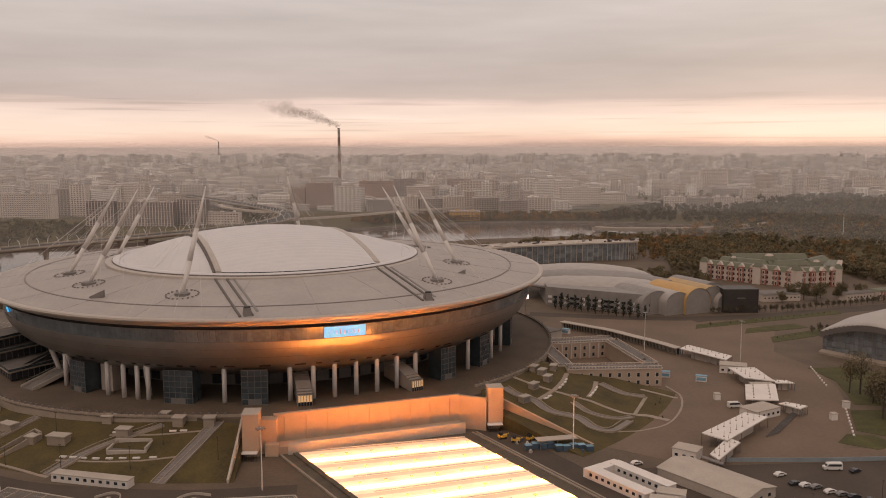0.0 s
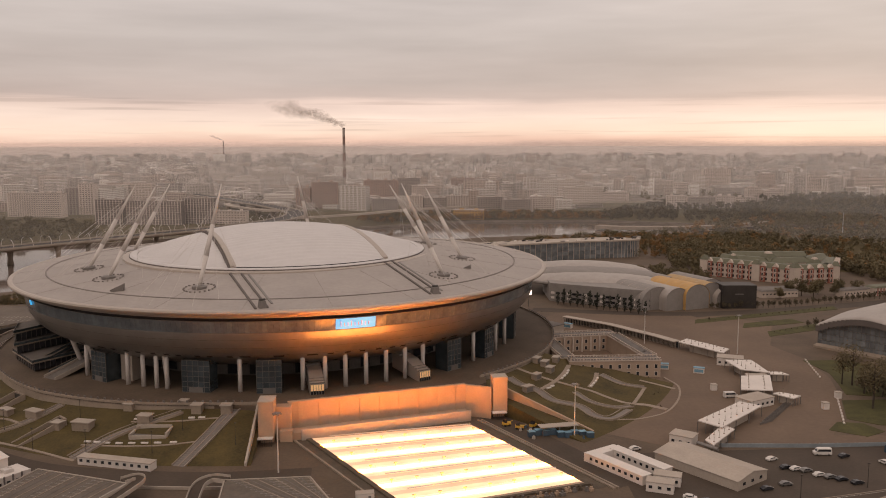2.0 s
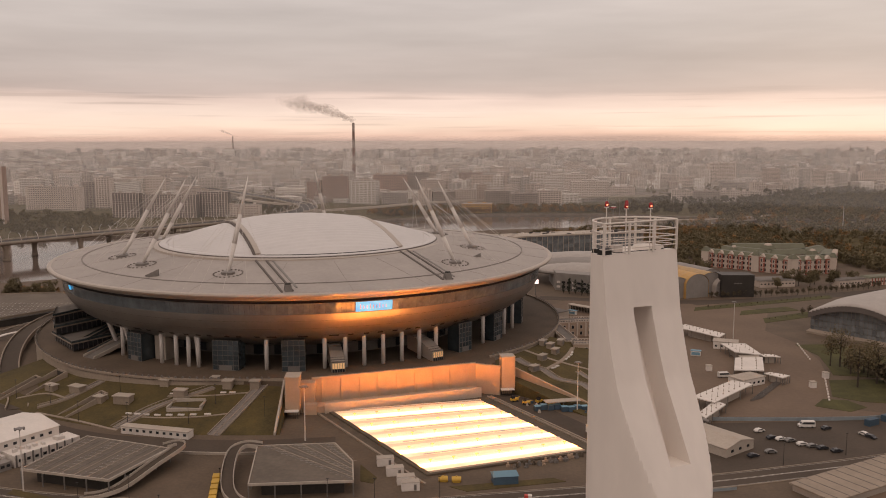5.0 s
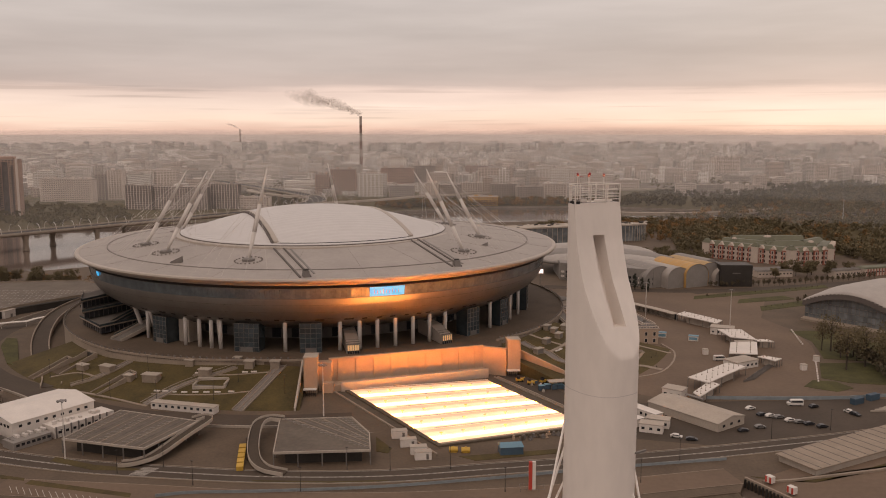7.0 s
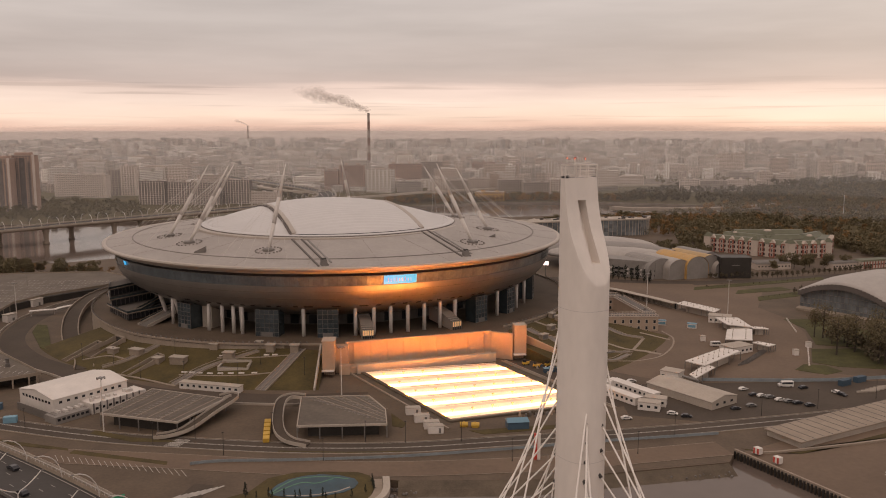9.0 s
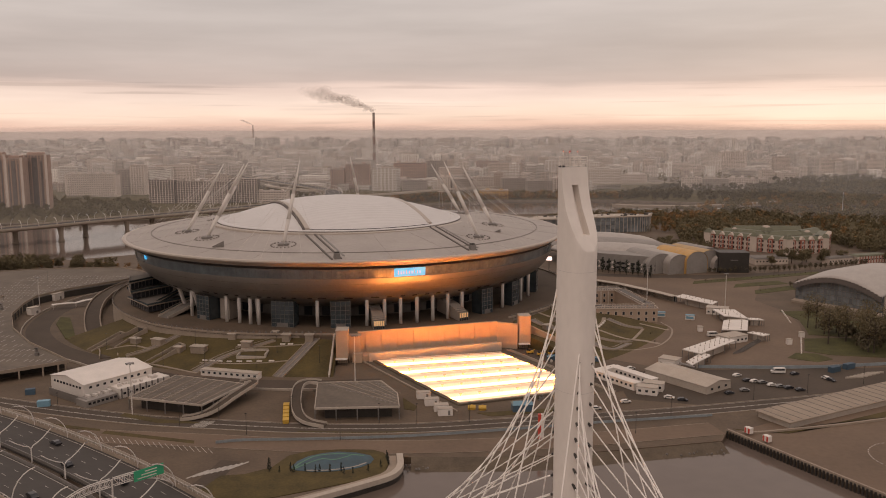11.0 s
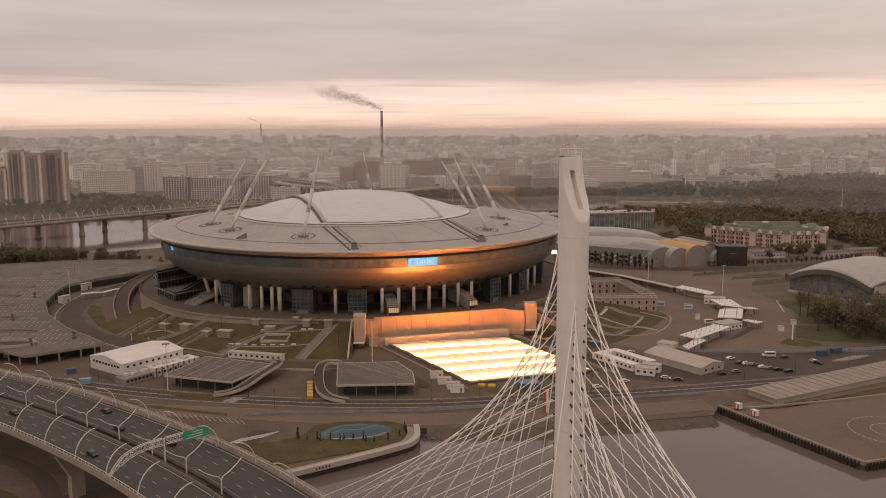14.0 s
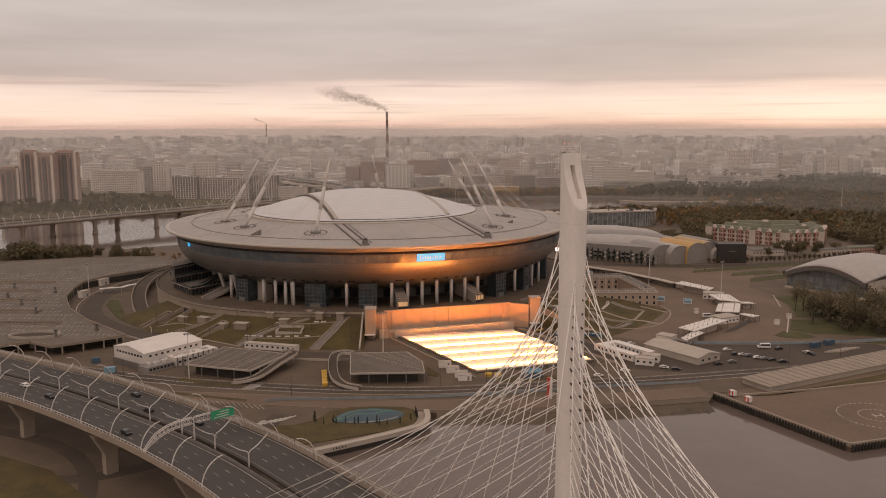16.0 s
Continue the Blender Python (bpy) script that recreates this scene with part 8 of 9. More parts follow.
# ---- trees ----
def leaf_cloud(rng, n, rx, ry, z0, z1, leaf, lumps=7):
    """Leaf faces gathered in uneven clumps: returns vertices and quads."""
    c = rng.normal(0, 0.42, (lumps, 3))
    c[:, 2] = rng.uniform(-0.6, 0.75, lumps)
    pick = rng.integers(0, lumps, n)
    d = rng.normal(0, 1, (n, 3))
    d /= np.linalg.norm(d, axis=1)[:, None]
    p = c[pick] + d * rng.uniform(0.22, 0.52, (n, 1))
    p *= np.array([rx, ry, (z1 - z0) / 2]) * 0.85
    p[:, 2] += (z0 + z1) / 2
    a = rng.normal(0, 1, (n, 3))
    a /= np.linalg.norm(a, axis=1)[:, None]
    b = np.cross(a, rng.normal(0, 1, (n, 3)))
    b /= np.linalg.norm(b, axis=1)[:, None] + 1e-9
    s = leaf * rng.uniform(0.6, 1.4, (n, 1))
    v = np.stack([p - a * s, p - b * s * 0.8, p + a * s, p + b * s * 0.8], 1).reshape(-1, 3)
    return v


def quads_mesh(name, v, mat):
    me = bpy.data.meshes.new(name)
    n = len(v) // 4
    me.vertices.add(len(v))
    me.vertices.foreach_set("co", np.asarray(v, dtype=np.float32).ravel())
    me.loops.add(n * 4)
    me.loops.foreach_set("vertex_index", np.arange(n * 4, dtype=np.int32))
    me.polygons.add(n)
    me.polygons.foreach_set("loop_start", np.arange(0, n * 4, 4, dtype=np.int32))
    me.update()
    me.validate()
    me.materials.append(mat)
    return me


rng = np.random.default_rng(4)


def tree(kind, label, group):
    t = thing("tree", label, "tree", group)
    if kind == "conifer":
        part("trunk", Shape().tube((0, 0, 0), (0, 0, 1.5), 0.18, 0.14, 7), bark, t)
        vs = []
        for k in range(9):
            f = k / 9
            w = (1.25 * (1 - f) if "fir" in label else 1.05 * (1 - f ** 3)) + 0.2
            vs.append(leaf_cloud(rng, 46, w, w, 0.5 + f * 6.2, 1.8 + f * 6.2, 0.22, 5))
        part("crown", quads_mesh("crown", np.concatenate(vs), conifer), None, t, "dense dark needles")
    else:
        tall = {"round": 6.0, "bare": 13.0, "shore": 11.0}[kind]
        tr = Shape().tube((0, 0, 0), (0.1, 0, tall * 0.45), tall * 0.022, tall * 0.015, 7).tube((0.1, 0, tall * 0.45), (0, 0.1, tall * 0.85), tall * 0.015, tall * 0.004, 6)
        part("trunk", tr, bark, t)
        limbs = Shape()
        for k in range(9):
            a = k * 2.4
            z = tall * (0.35 + 0.05 * k)
            r = tall * 0.24 * (1 - k / 14)
            limbs.tube((0.08, 0, z), (r * math.cos(a), r * math.sin(a), z + tall * 0.16), tall * 0.007, tall * 0.002, 5)
        part("limbs", limbs, bark, t)
        n, leaf, mat = {"round": (420, 0.24, leaf_dark), "bare": (620, 0.25, leaf_olive), "shore": (2200, 0.34, leaf_olive)}[kind]
        part("crown", quads_mesh("crown", leaf_cloud(rng, n, tall * 0.36, tall * 0.36, tall * 0.16, tall, leaf, 22 if kind == "shore" else 12), mat), None, t, "thin autumn leaves" if kind == "bare" else "uneven leafy crown")
    return t


def plant(src, spots, seed, lo=0.8, hi=1.2):
    random.seed(seed)
    for k, (x, y, z) in enumerate(spots):
        s = random.uniform(lo, hi)
        m = pose(x, y, z, 0, 0, random.uniform(0, 360)) @ Matrix.Scale(s, 4)
        if k == 0:
            src.matrix_basis = m
        else:
            copy_thing(src, m)


plant(tree("conifer", "tall dark columnar cypress in front of the hall", "conifers by the halls"), [(170 + k * 4.2, 126 - k * 3.0 + (k % 3), 0) for k in range(14)], 1, 1.15, 1.5)
plant(tree("conifer", "small dark fir at the play surface's edge", "firs in the park"), [(12 + k * 2.9 + (k % 3) * 0.8, -295.6 - (k % 2) * 1.0, 0.2) for k in range(9)] + [(38, -297.5, 0.2), (41, -297, 0.2), (46, -295, 0.2), (50, -291.5, 0.2)] + [(52.5 - k * 0.3, -289 + k * 1.4, 0.2) for k in range(5)], 2, 0.5, 0.72)
plant(tree("round", "small dark street tree along the avenue", "avenue trees"), [(276 + k * 4.2, 107 + k * 0.6, 0) for k in range(14)] + [(334 + k * 5.0, 116 + k * 1.9, 0) for k in range(18)] + [(318 + k * 6, 48 + k * 2.4, 0) for k in range(3)], 3)
plant(tree("round", "small clipped shrub on the lawn strip", "lawn shrubs"), [(262 + k * 5.0, 68.5 + k * 2.1, 0.1) for k in range(20)] + [(291 + k * 4.6, 33 + k * 2.5, 0.1) for k in range(14)] + [(184, -100, 0.6), (187, -96, 0.4), (189, -90, 0.4), (177, -117.5, 0.2), (183, -116, 0.1), (166, -73, 3.6), (173, -73.5, 2.6), (181, -73, 1.8), (188, -72.5, 1.0)], 4, 0.38, 0.55)
plant(tree("bare", "tall half-bare autumn tree with sparse brown leaves", "autumn trees"), [(283, -96, 0.1), (288, -112, 0.1), (296, -120, 0.1), (301, -104, 0.1), (308, -128, 0.1), (276, -118, 0.1), (315, -112, 0.1), (292, -136, 0.1), (304, -142, 0.1), (320, -132, 0.1),
                                                                                               (330, -100, 0.1), (284, -82, 0.1), (312, -90, 0.1), (326, -146, 0.1), (298, -88, 0.1), (338, -120, 0.1), (318, -152, 0.1), (345, -140, 0.1)] + [(280 + (k * 37) % 62, -80 - (k * 23) % 74, 0.1) for k in range(20)], 5, 0.9, 1.45)
random.seed(77)
plant(tree("shore", "leafy olive-brown tree on the river bank", "river bank trees"), [(-330 + 62 * random.random(), 96 + random.uniform(0, 30), 0) for k in range(26)] + [(-268 + random.uniform(0, 60), 100 + random.uniform(0, 22), 0) for k in range(10)] + [(340 + k * 9 + random.uniform(-3, 3), 150 + k * 3 + random.uniform(-6, 6), 0) for k in range(8)]
      + [(300 + random.uniform(-40, 10), 205 + random.uniform(0, 60), 0) for k in range(16)] + [(440 + random.uniform(0, 40), 110 + random.uniform(0, 60), 0) for k in range(6)], 6, 0.75, 1.15)


solid("forest_floor", Shape().prism([(430, 290), (520, 240), (1100, 400), (1490, 540), (1490, 635), (480, 650), (420, 630), (400, 420)], -0.1, 0.06), grass, "dark leaf-strewn forest floor", "ground", kind="structure")
solid("forest_floor", Shape().prism([(-900, 440), (-600, 430), (-330, 505), (-200, 605), (0, 725), (138, 805), (322, 805), (480, 740), (1490, 695), (1490, 1300), (-900, 1000)], -0.1, 0.06), grass, "dark scrub ground along the far bank", "ground", kind="structure")


# broad woods: many trees in one mesh a wood
def wood(name, label, outline, count, mat, seed, lo=7.0, hi=13.0, leaves=120):
    r = np.random.default_rng(seed)
    xs, ys = [p[0] for p in outline], [p[1] for p in outline]
    vs = []
    made = 0
    while made < count:
        x, y = r.uniform(min(xs), max(xs)), r.uniform(min(ys), max(ys))
        inside = False
        for i in range(len(outline)):
            (x1, y1), (x2, y2) = outline[i], outline[i - 1]
            if (y1 > y) != (y2 > y) and x < (x2 - x1) * (y - y1) / (y2 - y1) + x1:
                inside = not inside
        if not inside:
            continue
        h = r.uniform(lo, hi)
        v = leaf_cloud(r, leaves, h * 0.5, h * 0.5, h * 0.04, h, h * 0.115 * (58 / leaves) ** 0.5 if leaves > 58 else h * 0.115, 9)
        v[:, 0] += x
        v[:, 1] += y
        vs.append(v)
        made += 1
    return tagged(new(name, quads_mesh(name, np.concatenate(vs), mat)), label, "woods", kind="stuff")


wood("woods", "dense olive-brown autumn woods beyond the hotel", [(430, 300), (520, 250), (1100, 420), (1500, 560), (1500, 1250), (800, 1150), (620, 940), (470, 760), (420, 500)], 2500, leaf_olive, 1, 8, 14)
wood("woods", "rust-coloured trees scattered through the woods", [(300, 380), (520, 270), (1300, 520), (1300, 1000), (620, 900), (380, 640)], 620, leaf_autumn, 2, 7, 12)
wood("woods", "dark band of trees on the far river bank", [(300, 810), (500, 745), (900, 800), (1300, 1100), (900, 1350), (480, 1120)], 900, leaf_dark, 3, 9, 15)
wood("woods", "autumn trees along the river behind the stadium", [(20, 735), (140, 805), (330, 805), (350, 860), (120, 900), (-60, 800)], 260, leaf_autumn, 4, 7, 12)
wood("woods", "dark olive trees along the river behind the stadium", [(0, 740), (140, 815), (320, 815), (460, 900), (200, 905), (-40, 830)], 330, leaf_olive, 5, 7, 12)
wood("woods", "olive-green thicket on the far west bank", [(-900, 440), (-600, 440), (-400, 505), (-330, 560), (-430, 760), (-900, 840)], 700, leaf_olive, 6, 7, 12)
wood("woods", "rust and olive bushes along the near river bank", [(100, 440), (320, 560), (420, 560), (380, 400), (300, 390), (250, 420), (150, 400)], 330, leaf_autumn, 7, 5, 10)
wood("woods", "olive trees along the near river bank", [(90, 430), (320, 600), (470, 630), (430, 380), (330, 290), (300, 380), (160, 390)], 420, leaf_olive, 8, 6, 11)
wood("woods", "scattered city trees between far blocks", [(-1500, 1100), (1500, 1300), (2300, 3400), (-2300, 3400)], 5200, leaf_olive, 9, 8, 14, 30)
wood("woods", "dense olive trees round the hotel", [(296, 290), (345, 282), (440, 292), (470, 250), (520, 240), (520, 300), (430, 340), (420, 520), (330, 430)], 420, leaf_olive, 31, 7, 13)
wood("woods", "rust-brown trees round the hotel", [(290, 300), (345, 290), (440, 300), (470, 255), (520, 245), (500, 300), (420, 420), (330, 400)], 130, leaf_autumn, 32, 6, 11)
wood("woods", "dense olive trees along the avenue beyond the hotel", [(452, 225), (520, 200), (1000, 360), (1100, 420), (520, 262), (450, 285)], 520, leaf_olive, 33, 7, 13)

wood("woods", "dense olive and rust trees on the near river bank", [(-340, 88), (-275, 96), (-270, 120), (-335, 130)], 46, leaf_olive, 21, 9, 17, 260)
wood("woods", "rust-coloured bushes on the near river bank", [(-300, 100), (-190, 108), (-186, 130), (-300, 140)], 44, leaf_autumn, 22, 3, 7, 160)

wood("woods", "dark grove of half-bare trees beside the sports hall", [(284, -152), (345, -152), (350, -84), (282, -88)], 46, leaf_dark, 23, 8, 14, 170)

# ---- motorway over the far arm of the river ----
FAR = [(-760, -160, 15), (-600, 10, 15.2), (-480, 160, 15.2), (-411, 251, 15.2), (-371, 302, 15.2), (-330, 358, 15.2), (-270, 430, 15.4), (-220, 487, 15.8), (-165, 548, 16.6), (-128, 612, 17.6), (-118, 700, 19), (-170, 830, 18), (-300, 1060, 15), (-560, 1480, 12), (-889, 2059, 10), (-1274, 2538, 9)]
far_line = curve_through(FAR, 24)
fm = thing("far_motorway", "long curved motorway viaduct across the river", "viaduct", kind="structure")
part("viaduct_deck", Shape().ribbon(far_line, [(-12, -2.4), (12, -2.4), (14, -0.8), (14, 0), (-14, 0), (-14, -0.8)]), concrete, fm)
part("viaduct_road", Shape().ribbon(far_line, [(-12.6, 0.0), (12.6, 0.0), (12.6, 0.06), (-12.6, 0.06)]), deck_asphalt, fm)
for o in (-13.6, 13.6):
    part("viaduct_parapet", Shape().ribbon(far_line, [(o - 0.3, -1.0), (o + 0.3, -1.0), (o + 0.3, 1.5), (o - 0.3, 1.5)]), pale_concrete, fm)
BR = curve_through([(-112, 640, 18), (-30, 720, 17), (60, 840, 15), (260, 1000, 11), (700, 1150, 9)], 8)
part("slip_road", Shape().ribbon(BR, [(-5, -1.6), (5, -1.6), (5, 0.9), (4.5, 0), (-4.5, 0), (-5, 0.9)]), pale_concrete, fm)
BR2 = curve_through([(-132, 760, 18.6), (-190, 800, 17), (-280, 960, 14), (-250, 1100, 11), (-150, 1180, 9)], 8)
part("slip_road", Shape().ribbon(BR2, [(-5, -1.6), (5, -1.6), (5, 0.9), (4.5, 0), (-4.5, 0), (-5, 0.9)]), pale_concrete, fm)
run, last_pier, last_lamp, pier_side = 0.0, -99.0, -99.0, -9.0
fl_src = thing("street_lamp", "curved pale motorway lamp on the viaduct", "street lamp", "viaduct lamps")
part("arm", Shape().pipe([(0, 0.4 + 6.0 * (1 - math.cos(radians(a))), 8.5 * math.sin(radians(a))) for a in (0, 15, 30, 45, 60, 75, 90)], 0.3, 5), steel_white, fl_src)
part("lamp_head", Shape().box(0, 6.4, 8.4, 0.4, 1.2, 0.2), grey_metal, fl_src)
used = False
for a, b in zip(far_line, far_line[1:]):
    run += (b - a).length
    d = (b - a).normalized()
    if a.y > 1100 or a.x < -700:
        continue
    t = math.degrees(math.atan2(d.y, d.x))
    if run - last_pier > 37.5:
        last_pier, pier_side = run, -pier_side
        q = a + Vector((-d.y, d.x, 0)) * pier_side
        top = a.z - 2.3
        pr = Shape().lathe([(2.9, -6), (2.9, -2.3), (3.4, -2.1), (3.4, -0.9), (2.8, -0.7), (2.4, 3.5), (2.7, top * 0.65), (4.2, top), (0.1, top)], n=18)
        pm = solid("viaduct_pier", pr, concrete, "waisted concrete viaduct pier in the river", "bridge pier", "viaduct piers")
        pm.matrix_basis = pose(q.x, q.y, 0, 0, 0, t)
    if run - last_lamp > 17:
        last_lamp = run
        for s in (-1, 1):
            q = a + Vector((-d.y, d.x, 0)) * (13.0 * s)
            m = pose(q.x, q.y, q.z, 0, 0, t + (180 if s > 0 else 0))
            if not used:
                fl_src.matrix_basis, used = m, True
            else:
                copy_thing(fl_src, m)
# curved embankment road on the far bank
solid("embankment_road", Shape().ribbon(curve_through([(300, 690, 3), (330, 672, 3), (400, 668, 3), (480, 690, 3), (560, 740, 3)], 8), [(-7, -4), (7, -4), (7, 0.6), (6.4, 0), (-6.4, 0), (-7, 0.6)]), concrete, "curved concrete embankment road by the river", "road", kind="structure")
solid("radio_mast", Shape().tube((560, 520, 0), (560, 520, 34), 0.5, 0.2, 6), steel_white, "slender pale radio mast above the woods", "mast")

# ---- the city ----
TONE = {"w": city_white, "g": city_grey, "b": city_brick, "k": city_window, "o": orange_skin, "t": city_brick}


def block(x, y, wide, high, key, seed):
    random.seed(seed)
    deep = 14 if high > 14 else 20
    t = random.uniform(-16, 16) if key != "k" else -6
    o = thing("apartment_block", {"w": "pale panel-built apartment block", "g": "grey apartment block with rows of windows", "b": "brown brick apartment tower", "k": "dark glass residential block with pale frames",
                                  "o": "low ochre warehouse among trees", "t": "brown and cream apartment tower"}[key], "apartment block", "apartment blocks", at=pose(x, y + deep / 2, 0, 0, 0, t))
    part("block_wall", Shape().box(0, 0, 0, wide, deep, high), TONE[key], o)
    part("block_roof", Shape().box(0, 0, high, wide + 0.6, deep + 0.6, 0.7), city_grey, o)
    n = max(2, int(wide / 16))
    for k in range(n):
        part("roof_house", Shape().box(-wide / 2 + (k + 0.5) * wide / n, random.uniform(-2, 2), high + 0.7, random.uniform(3, 7), 4, random.uniform(1.5, 3.5)), TONE[key] if key != "k" else city_grey, o)
    floors = max(2, int(high / 3.1))
    band = Shape().box(0, -deep / 2 - 0.05, 0, wide * 0.95, 0.25, 1.45 if key != "k" else 0.5).mesh("window_band", city_window if key != "k" else city_white)
    for f in range(floors):
        part("window_band", band, None, o, m=pose(0, 0, 1.0 + f * high / floors))
    cols = max(3, min(int(wide / 4.2), 26))
    pier = Shape().box(0, -deep / 2 - 0.2, 0.3, wide / cols * (0.42 if key != "k" else 0.2), 0.35, high - 0.5).mesh("wall_pier", TONE[key] if key != "k" else city_white)
    for c in range(cols + 1):
        part("wall_pier", pier, None, o, m=pose(-wide / 2 + c * wide / cols, 0, 0))
    if key == "t":
        part("tower_crown", Shape().box(0, 0, high + 0.7, wide * 0.6, deep * 0.8, 3.5), city_brick, o)
        part("glass_strip", Shape().box(0, -deep / 2 - 0.6, 3, wide * 0.22, 0.5, high - 6), city_window, o)
        for s in (-1, 1):
            part("corner_pier", Shape().box(s * (wide / 2 - 1.6), -deep / 2 - 0.4, 0, 3.4, 0.9, high + 1.5), city_white, o)
            part("glass_strip", Shape().box(s * wide * 0.27, -deep / 2 - 0.5, 2, wide * 0.07, 0.4, high - 10), city_window, o)


BLOCKS = [
    (-562, 870, 98, 38, "w"),
    (-520, 911, 25, 44, "g"),
    (-496, 910, 25, 51, "w"),
    (-393, 738, 41, 36, "k"),
    (-330, 737, 85, 34, "k"),
    (-269, 752, 47, 37, "k"),
    (-225, 751, 53, 18, "w"),
    (-163, 1043, 25, 37, "b"),
    (-125, 1042, 45, 47, "b"),
    (-96, 1068, 21, 36, "w"),
    (-34, 1181, 66, 44, "b"),
    (19, 1211, 45, 47, "g"),
    (-13, 989, 44, 20, "g"),
    (43, 940, 22, 28, "w"),
    (73, 940, 38, 25, "g"),
    (113, 962, 43, 27, "w"),
    (140, 1424, 69, 38, "b"),
    (204, 1382, 62, 31, "g"),
    (164, 915, 42, 28, "g"),
    (206, 892, 45, 25, "g"),
    (251, 913, 41, 28, "w"),
    (284, 1269, 116, 19, "w"),
    (340, 1110, 42, 21, "w"),
    (427, 1231, 68, 16, "w"),
    (127, 814, 45, 14, "o"),
    (719, 1488, 65, 55, "w"),
    (645, 1469, 70, 24, "w"),
    (911, 1785, 89, 27, "w"),
    (970, 1698, 92, 24, "g"),
    (959, 1458, 89, 38, "w"),
    (1062, 1454, 67, 38, "w"),
    (503, 1025, 35, 22, "w"),
    (545, 1023, 49, 20, "g"),
    (596, 1048, 35, 20, "w"),
    (643, 1074, 41, 16, "w"),
    (707, 1365, 54, 18, "g"),
    (710, 1222, 28, 26, "w"),
    (749, 1221, 39, 20, "w"),
    (-628, 643, 35, 53, "t"),
    (-598, 643, 28, 78, "t"),
    (-563, 625, 27, 74, "t"),
    (-543, 644, 35, 78, "t")]
for k, b in enumerate(BLOCKS):
    block(*b, k + 1)

# the mass of the far city, one joined mesh
win_city = bpy.data.materials.new("city_blocks")
win_city.use_nodes = True
n, l = win_city.node_tree.nodes, win_city.node_tree.links
bs = n["Principled BSDF"]
bs.inputs["Roughness"].default_value = 0.85
g = n.new("ShaderNodeNewGeometry")
sp = n.new("ShaderNodeSeparateXYZ")
l.new(g.outputs["Position"], sp.inputs[0])
ad = n.new("ShaderNodeMath")
ad.operation = "ADD"
l.new(sp.outputs[0], ad.inputs[0])
l.new(sp.outputs[1], ad.inputs[1])
cmb = n.new("ShaderNodeCombineXYZ")
l.new(ad.outputs[0], cmb.inputs[0])
l.new(sp.outputs[2], cmb.inputs[1])
br = n.new("ShaderNodeTexBrick")
br.offset = 0.0
for key, val in (("Scale", 1.0), ("Mortar Size", 0.9), ("Brick Width", 4.6), ("Row Height", 3.1), ("Mortar Smooth", 0.3)):
    br.inputs[key].default_value = val
br.inputs["Color1"].default_value = (0.30, 0.27, 0.26, 1)
br.inputs["Color2"].default_value = (0.42, 0.38, 0.36, 1)
br.inputs["Mortar"].default_value = (1, 1, 1, 1)
l.new(cmb.outputs[0], br.inputs["Vector"])
ramp = n.new("ShaderNodeValToRGB")
tones = [(0.0, (0.44, 0.39, 0.35)), (0.3, (0.64, 0.58, 0.53)), (0.55, (0.46, 0.38, 0.33)), (0.8, (0.80, 0.74, 0.68)), (1.0, (0.42, 0.38, 0.35))]
ramp.color_ramp.elements[0].color = (*tones[0][1], 1)
ramp.color_ramp.elements[1].color = (*tones[-1][1], 1)
for where, tone in tones[1:-1]:
    ramp.color_ramp.elements.new(where).color = (*tone, 1)
l.new(g.outputs["Random Per Island"], ramp.inputs[0])
mx = n.new("ShaderNodeMix")
mx.data_type, mx.blend_type = "RGBA", "MULTIPLY"
mx.inputs[0].default_value = 0.8
l.new(ramp.outputs[0], mx.inputs[6])
l.new(br.outputs["Color"], mx.inputs[7])
l.new(mx.outputs[2], bs.inputs["Base Color"])

random.seed(99)
city = Shape()
for k in range(8200):
    depth = 950 + 3250 * random.random() ** 0.8
    x = random.uniform(-0.62, 0.66) * (depth + 620)
    if (x > 350 and depth < 1400) or (abs(x + 300) < 60 and depth < 1300):
        continue
    if depth < 1250 and random.random() < 0.45:
        continue
    clump = noise.noise(Vector((x / 350, depth / 350, 0.3)))
    tall = random.random() < 0.28 + 0.4 * clump
    w = random.choice([random.uniform(14, 28), random.uniform(30, 70)]) if tall else random.uniform(16, 66)
    d = random.uniform(12, 18) if tall else random.uniform(12, 30)
    h = random.uniform(24, 46) if tall else random.uniform(5, 20)
    if depth > 3000:
        h *= 1.45
    city.box(x, depth, 0, w, d, h, random.choice([-18, -12, 0, 8, 72, 80]) + random.uniform(-3, 3))
    if tall:
        city.box(x, depth, h, w * 0.4, d * 0.5, 3, 0)
me = bpy.data.meshes.new("far_city")
me.from_pydata(city.v, [], city.f)
me.materials.append(win_city)
tagged(new("far_city", me), "countless pale apartment blocks reaching to the horizon", "city", kind="stuff")

# power-station chimneys with drifting smoke
def chimney(x, y, h, r, label):
    c = thing("chimney", label, "chimney", "power station chimneys", at=pose(x, y, 0))
    for k in range(8):
        r0, r1 = r * (1 - 0.045 * k), r * (1 - 0.045 * (k + 1))
        part("chimney_band", Shape().tube((0, 0, h * k / 8), (0, 0, h * (k + 1) / 8), r0, r1, 14), chimney_red if k % 2 == 0 else city_grey, c)
    part("chimney_lip", Shape().tube((0, 0, h), (0, 0, h + 1.5), r * 0.72, r * 0.72, 14), dark_concrete, c)


chimney(-142, 1499, 150, 4.4, "tall banded power-station chimney above the city")
chimney(-937, 3511, 124, 4.0, "slim pale chimney far off in haze")
chimney(1866, 3312, 76, 4.5, "banded chimney far off in haze")
chimney(1939, 3307, 76, 4.5, "banded chimney far off in haze")
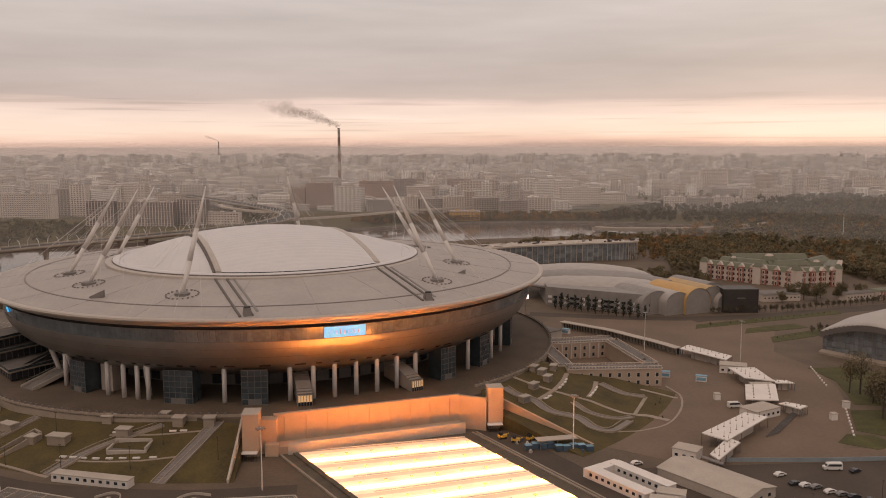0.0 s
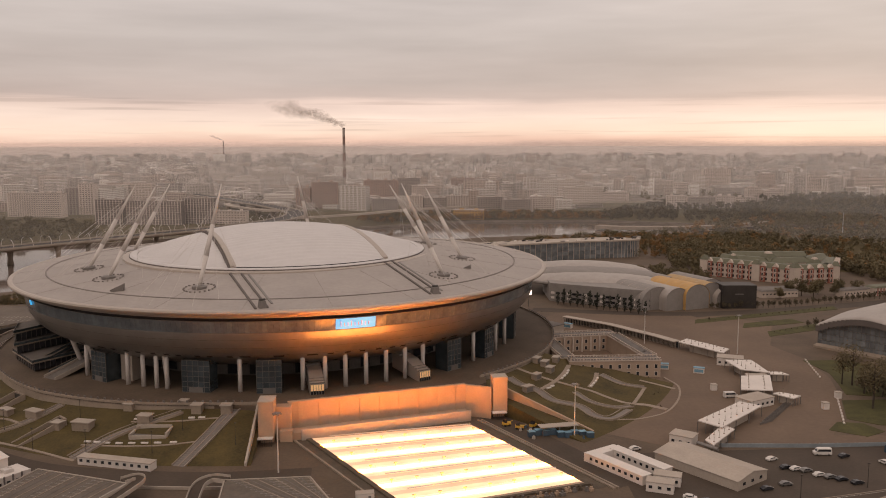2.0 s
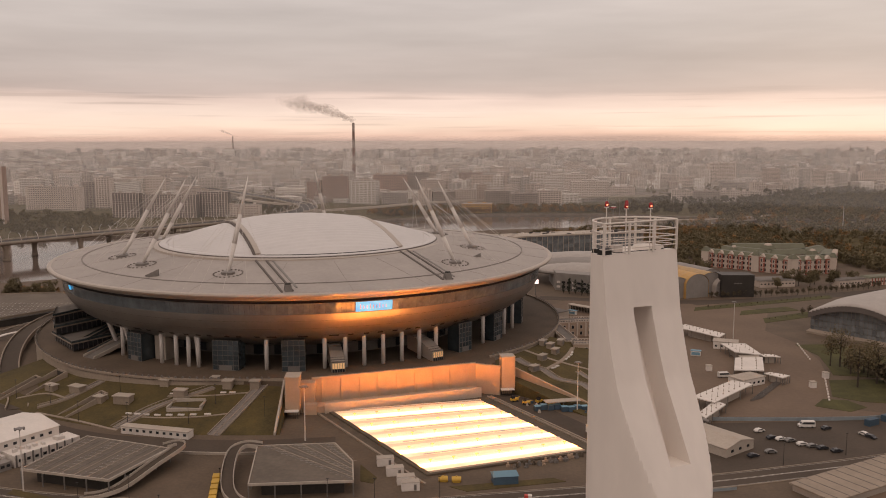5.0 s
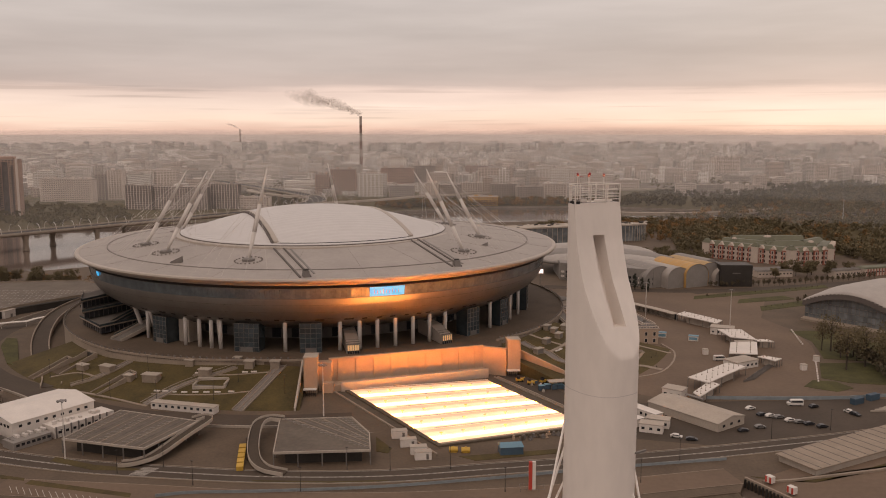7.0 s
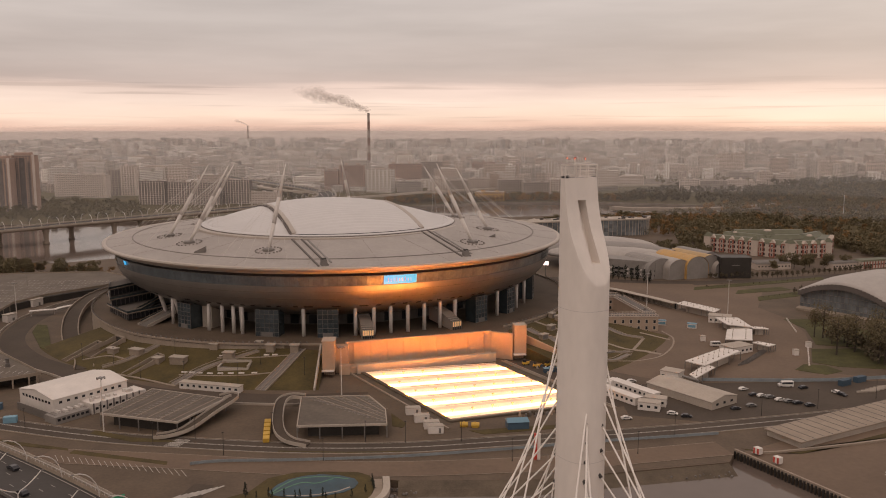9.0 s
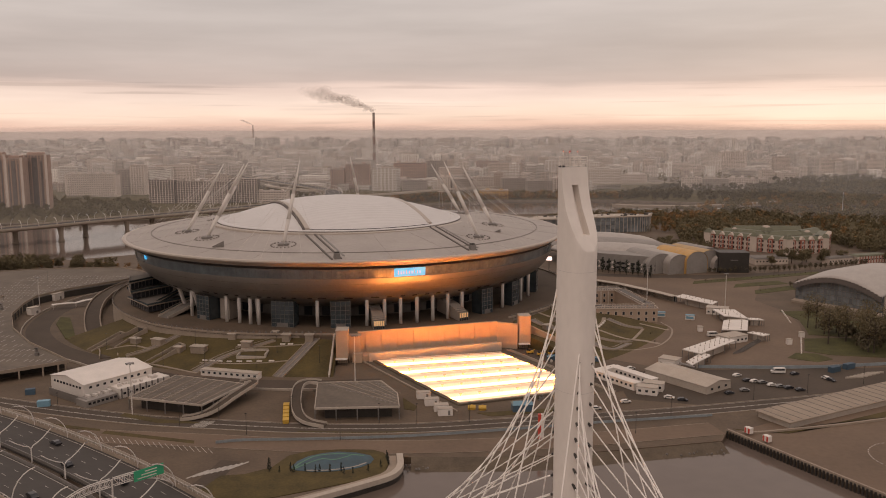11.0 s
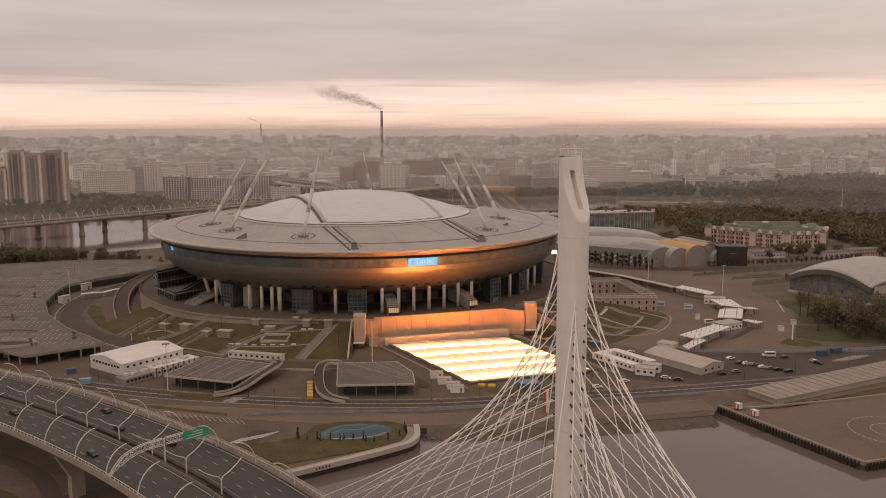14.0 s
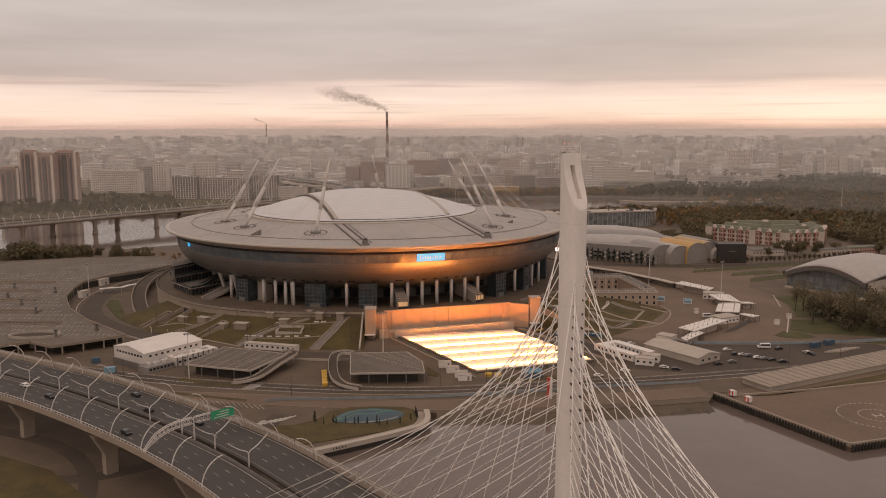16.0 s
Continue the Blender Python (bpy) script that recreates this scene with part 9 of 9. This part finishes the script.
chimney(919, 1700, 44, 2.6, "dark brick boiler-house chimney")

smoke_mat = bpy.data.materials.new("smoke")
smoke_mat.use_nodes = True
n, l = smoke_mat.node_tree.nodes, smoke_mat.node_tree.links
n.clear()
mo, mixs, trn, dif = n.new("ShaderNodeOutputMaterial"), n.new("ShaderNodeMixShader"), n.new("ShaderNodeBsdfTransparent"), n.new("ShaderNodeBsdfDiffuse")
dif.inputs[0].default_value = (0.74, 0.68, 0.63, 1)
through_light, blend_light = n.new("ShaderNodeBsdfTranslucent"), n.new("ShaderNodeMixShader")
through_light.inputs[0].default_value = (0.74, 0.68, 0.63, 1)
l.new(dif.outputs[0], blend_light.inputs[1])
l.new(through_light.outputs[0], blend_light.inputs[2])
thick = n.new("ShaderNodeAttribute")
thick.attribute_name = "thickness"
sn = n.new("ShaderNodeTexNoise")
sn.inputs["Scale"].default_value, sn.inputs["Detail"].default_value = 0.11, 5
sg = n.new("ShaderNodeNewGeometry")
l.new(sg.outputs["Position"], sn.inputs["Vector"])
sr = n.new("ShaderNodeMapRange")
sr.inputs["From Min"].default_value, sr.inputs["From Max"].default_value = 0.22, 0.50
l.new(sn.outputs[0], sr.inputs[0])
sm = n.new("ShaderNodeMath")
sm.operation = "MULTIPLY"
l.new(thick.outputs["Fac"], sm.inputs[0])
l.new(sr.outputs[0], sm.inputs[1])
l.new(sm.outputs[0], mixs.inputs[0])
l.new(trn.outputs[0], mixs.inputs[1])
l.new(blend_light.outputs[0], mixs.inputs[2])
l.new(mixs.outputs[0], mo.inputs[0])


def plume(x, y, z, long_, rise, label, scale=1.0, seed=3):
    """Drifting smoke: rounded puffs that thin out towards their rims and with distance from the stack."""
    random.seed(seed)
    sh, dens = Shape(), []
    puffs = 13
    for i in range(puffs):
        f = (i + 0.3) / puffs
        r = (4.5 + 13 * f ** 0.75) * scale * random.uniform(0.85, 1.15)
        c = Vector((x - long_ * f, y + random.uniform(-6, 6) * scale, z + rise * f ** 0.7 + random.uniform(-4, 5) * scale * f))
        wide, base = random.uniform(1.1, 1.6), len(sh.v)
        for j in range(7):
            q = j / 6
            for k in range(18):
                a = 2 * math.pi * k / 18
                w = r * q * (1 + 0.25 * math.sin(3 * a + i))
                sh.v.append((c.x + w * wide * math.cos(a), c.y - r * 0.8 * math.sqrt(max(1 - q * q, 0)), c.z + w * 0.75 * math.sin(a)))
                dens.append((1 - q) ** 0.8 * (0.85 - 0.62 * f))
        for j in range(6):
            for k in range(18):
                b = (k + 1) % 18
                sh.f.append((base + j * 18 + k, base + j * 18 + b, base + j * 18 + 18 + b, base + j * 18 + 18 + k))
    me = bpy.data.meshes.new("smoke_plume")
    me.from_pydata(sh.v, [], sh.f)
    me.materials.append(smoke_mat)
    me.polygons.foreach_set("use_smooth", [True] * len(me.polygons))
    me.attributes.new("thickness", "FLOAT", "POINT").data.foreach_set("value", dens)
    return tagged(new("smoke_plume", me), label, "smoke", kind="stuff")


plume(-142, 1499, 154, 150, 46, "grey smoke drifting from the chimney", 1.45)
plume(-937, 3511, 126, 60, 26, "thin smoke over a distant chimney", 0.45, 8)

# ---- haze sheets and the distance ----
# pale see-through surface that imitates haze, thinning out with height
haze_sheet_mat = bpy.data.materials.new("mist")
haze_sheet_mat.use_nodes = True
n, l = haze_sheet_mat.node_tree.nodes, haze_sheet_mat.node_tree.links
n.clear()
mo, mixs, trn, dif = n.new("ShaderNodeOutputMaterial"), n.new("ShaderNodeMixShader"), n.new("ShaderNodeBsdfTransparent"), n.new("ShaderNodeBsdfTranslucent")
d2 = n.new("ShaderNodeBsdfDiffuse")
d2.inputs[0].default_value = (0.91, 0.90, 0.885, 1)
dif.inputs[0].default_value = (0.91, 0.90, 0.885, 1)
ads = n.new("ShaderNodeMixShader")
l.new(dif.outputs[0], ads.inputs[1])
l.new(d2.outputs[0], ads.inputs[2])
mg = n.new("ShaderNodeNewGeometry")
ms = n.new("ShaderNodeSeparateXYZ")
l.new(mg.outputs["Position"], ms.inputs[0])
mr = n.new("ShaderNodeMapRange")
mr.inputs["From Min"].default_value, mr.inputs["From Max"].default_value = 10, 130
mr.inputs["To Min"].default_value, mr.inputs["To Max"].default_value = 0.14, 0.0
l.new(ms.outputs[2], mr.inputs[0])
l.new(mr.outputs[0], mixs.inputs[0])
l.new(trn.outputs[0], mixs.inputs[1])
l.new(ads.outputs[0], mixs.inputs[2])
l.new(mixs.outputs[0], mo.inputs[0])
# upright curved sheets added one behind another to veil the far city
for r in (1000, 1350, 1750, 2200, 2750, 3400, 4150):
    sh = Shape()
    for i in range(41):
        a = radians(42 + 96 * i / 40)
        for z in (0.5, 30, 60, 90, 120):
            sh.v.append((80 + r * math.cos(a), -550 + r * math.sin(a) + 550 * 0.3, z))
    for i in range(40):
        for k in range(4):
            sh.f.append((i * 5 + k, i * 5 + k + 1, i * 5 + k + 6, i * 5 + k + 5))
    solid("mist_bank", sh, haze_sheet_mat, "translucent sheet standing in for haze over the city", "mist", kind="structure")
# added wall behind the city; haze is put into its colour and glow
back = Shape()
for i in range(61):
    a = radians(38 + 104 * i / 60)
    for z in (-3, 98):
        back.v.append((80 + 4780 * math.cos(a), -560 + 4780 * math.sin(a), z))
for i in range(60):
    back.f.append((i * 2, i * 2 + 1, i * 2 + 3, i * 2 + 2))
back_mat = material("painted_haze", (0.45, 0.385, 0.34), 1.0, vary=0.12, size=120, fine=30, stretch=(1, 1, 6), glow=((0.36, 0.285, 0.245), 0.6))
solid("backdrop", back, back_mat, "backdrop wall with painted glowing haze along the horizon", "backdrop", kind="structure")
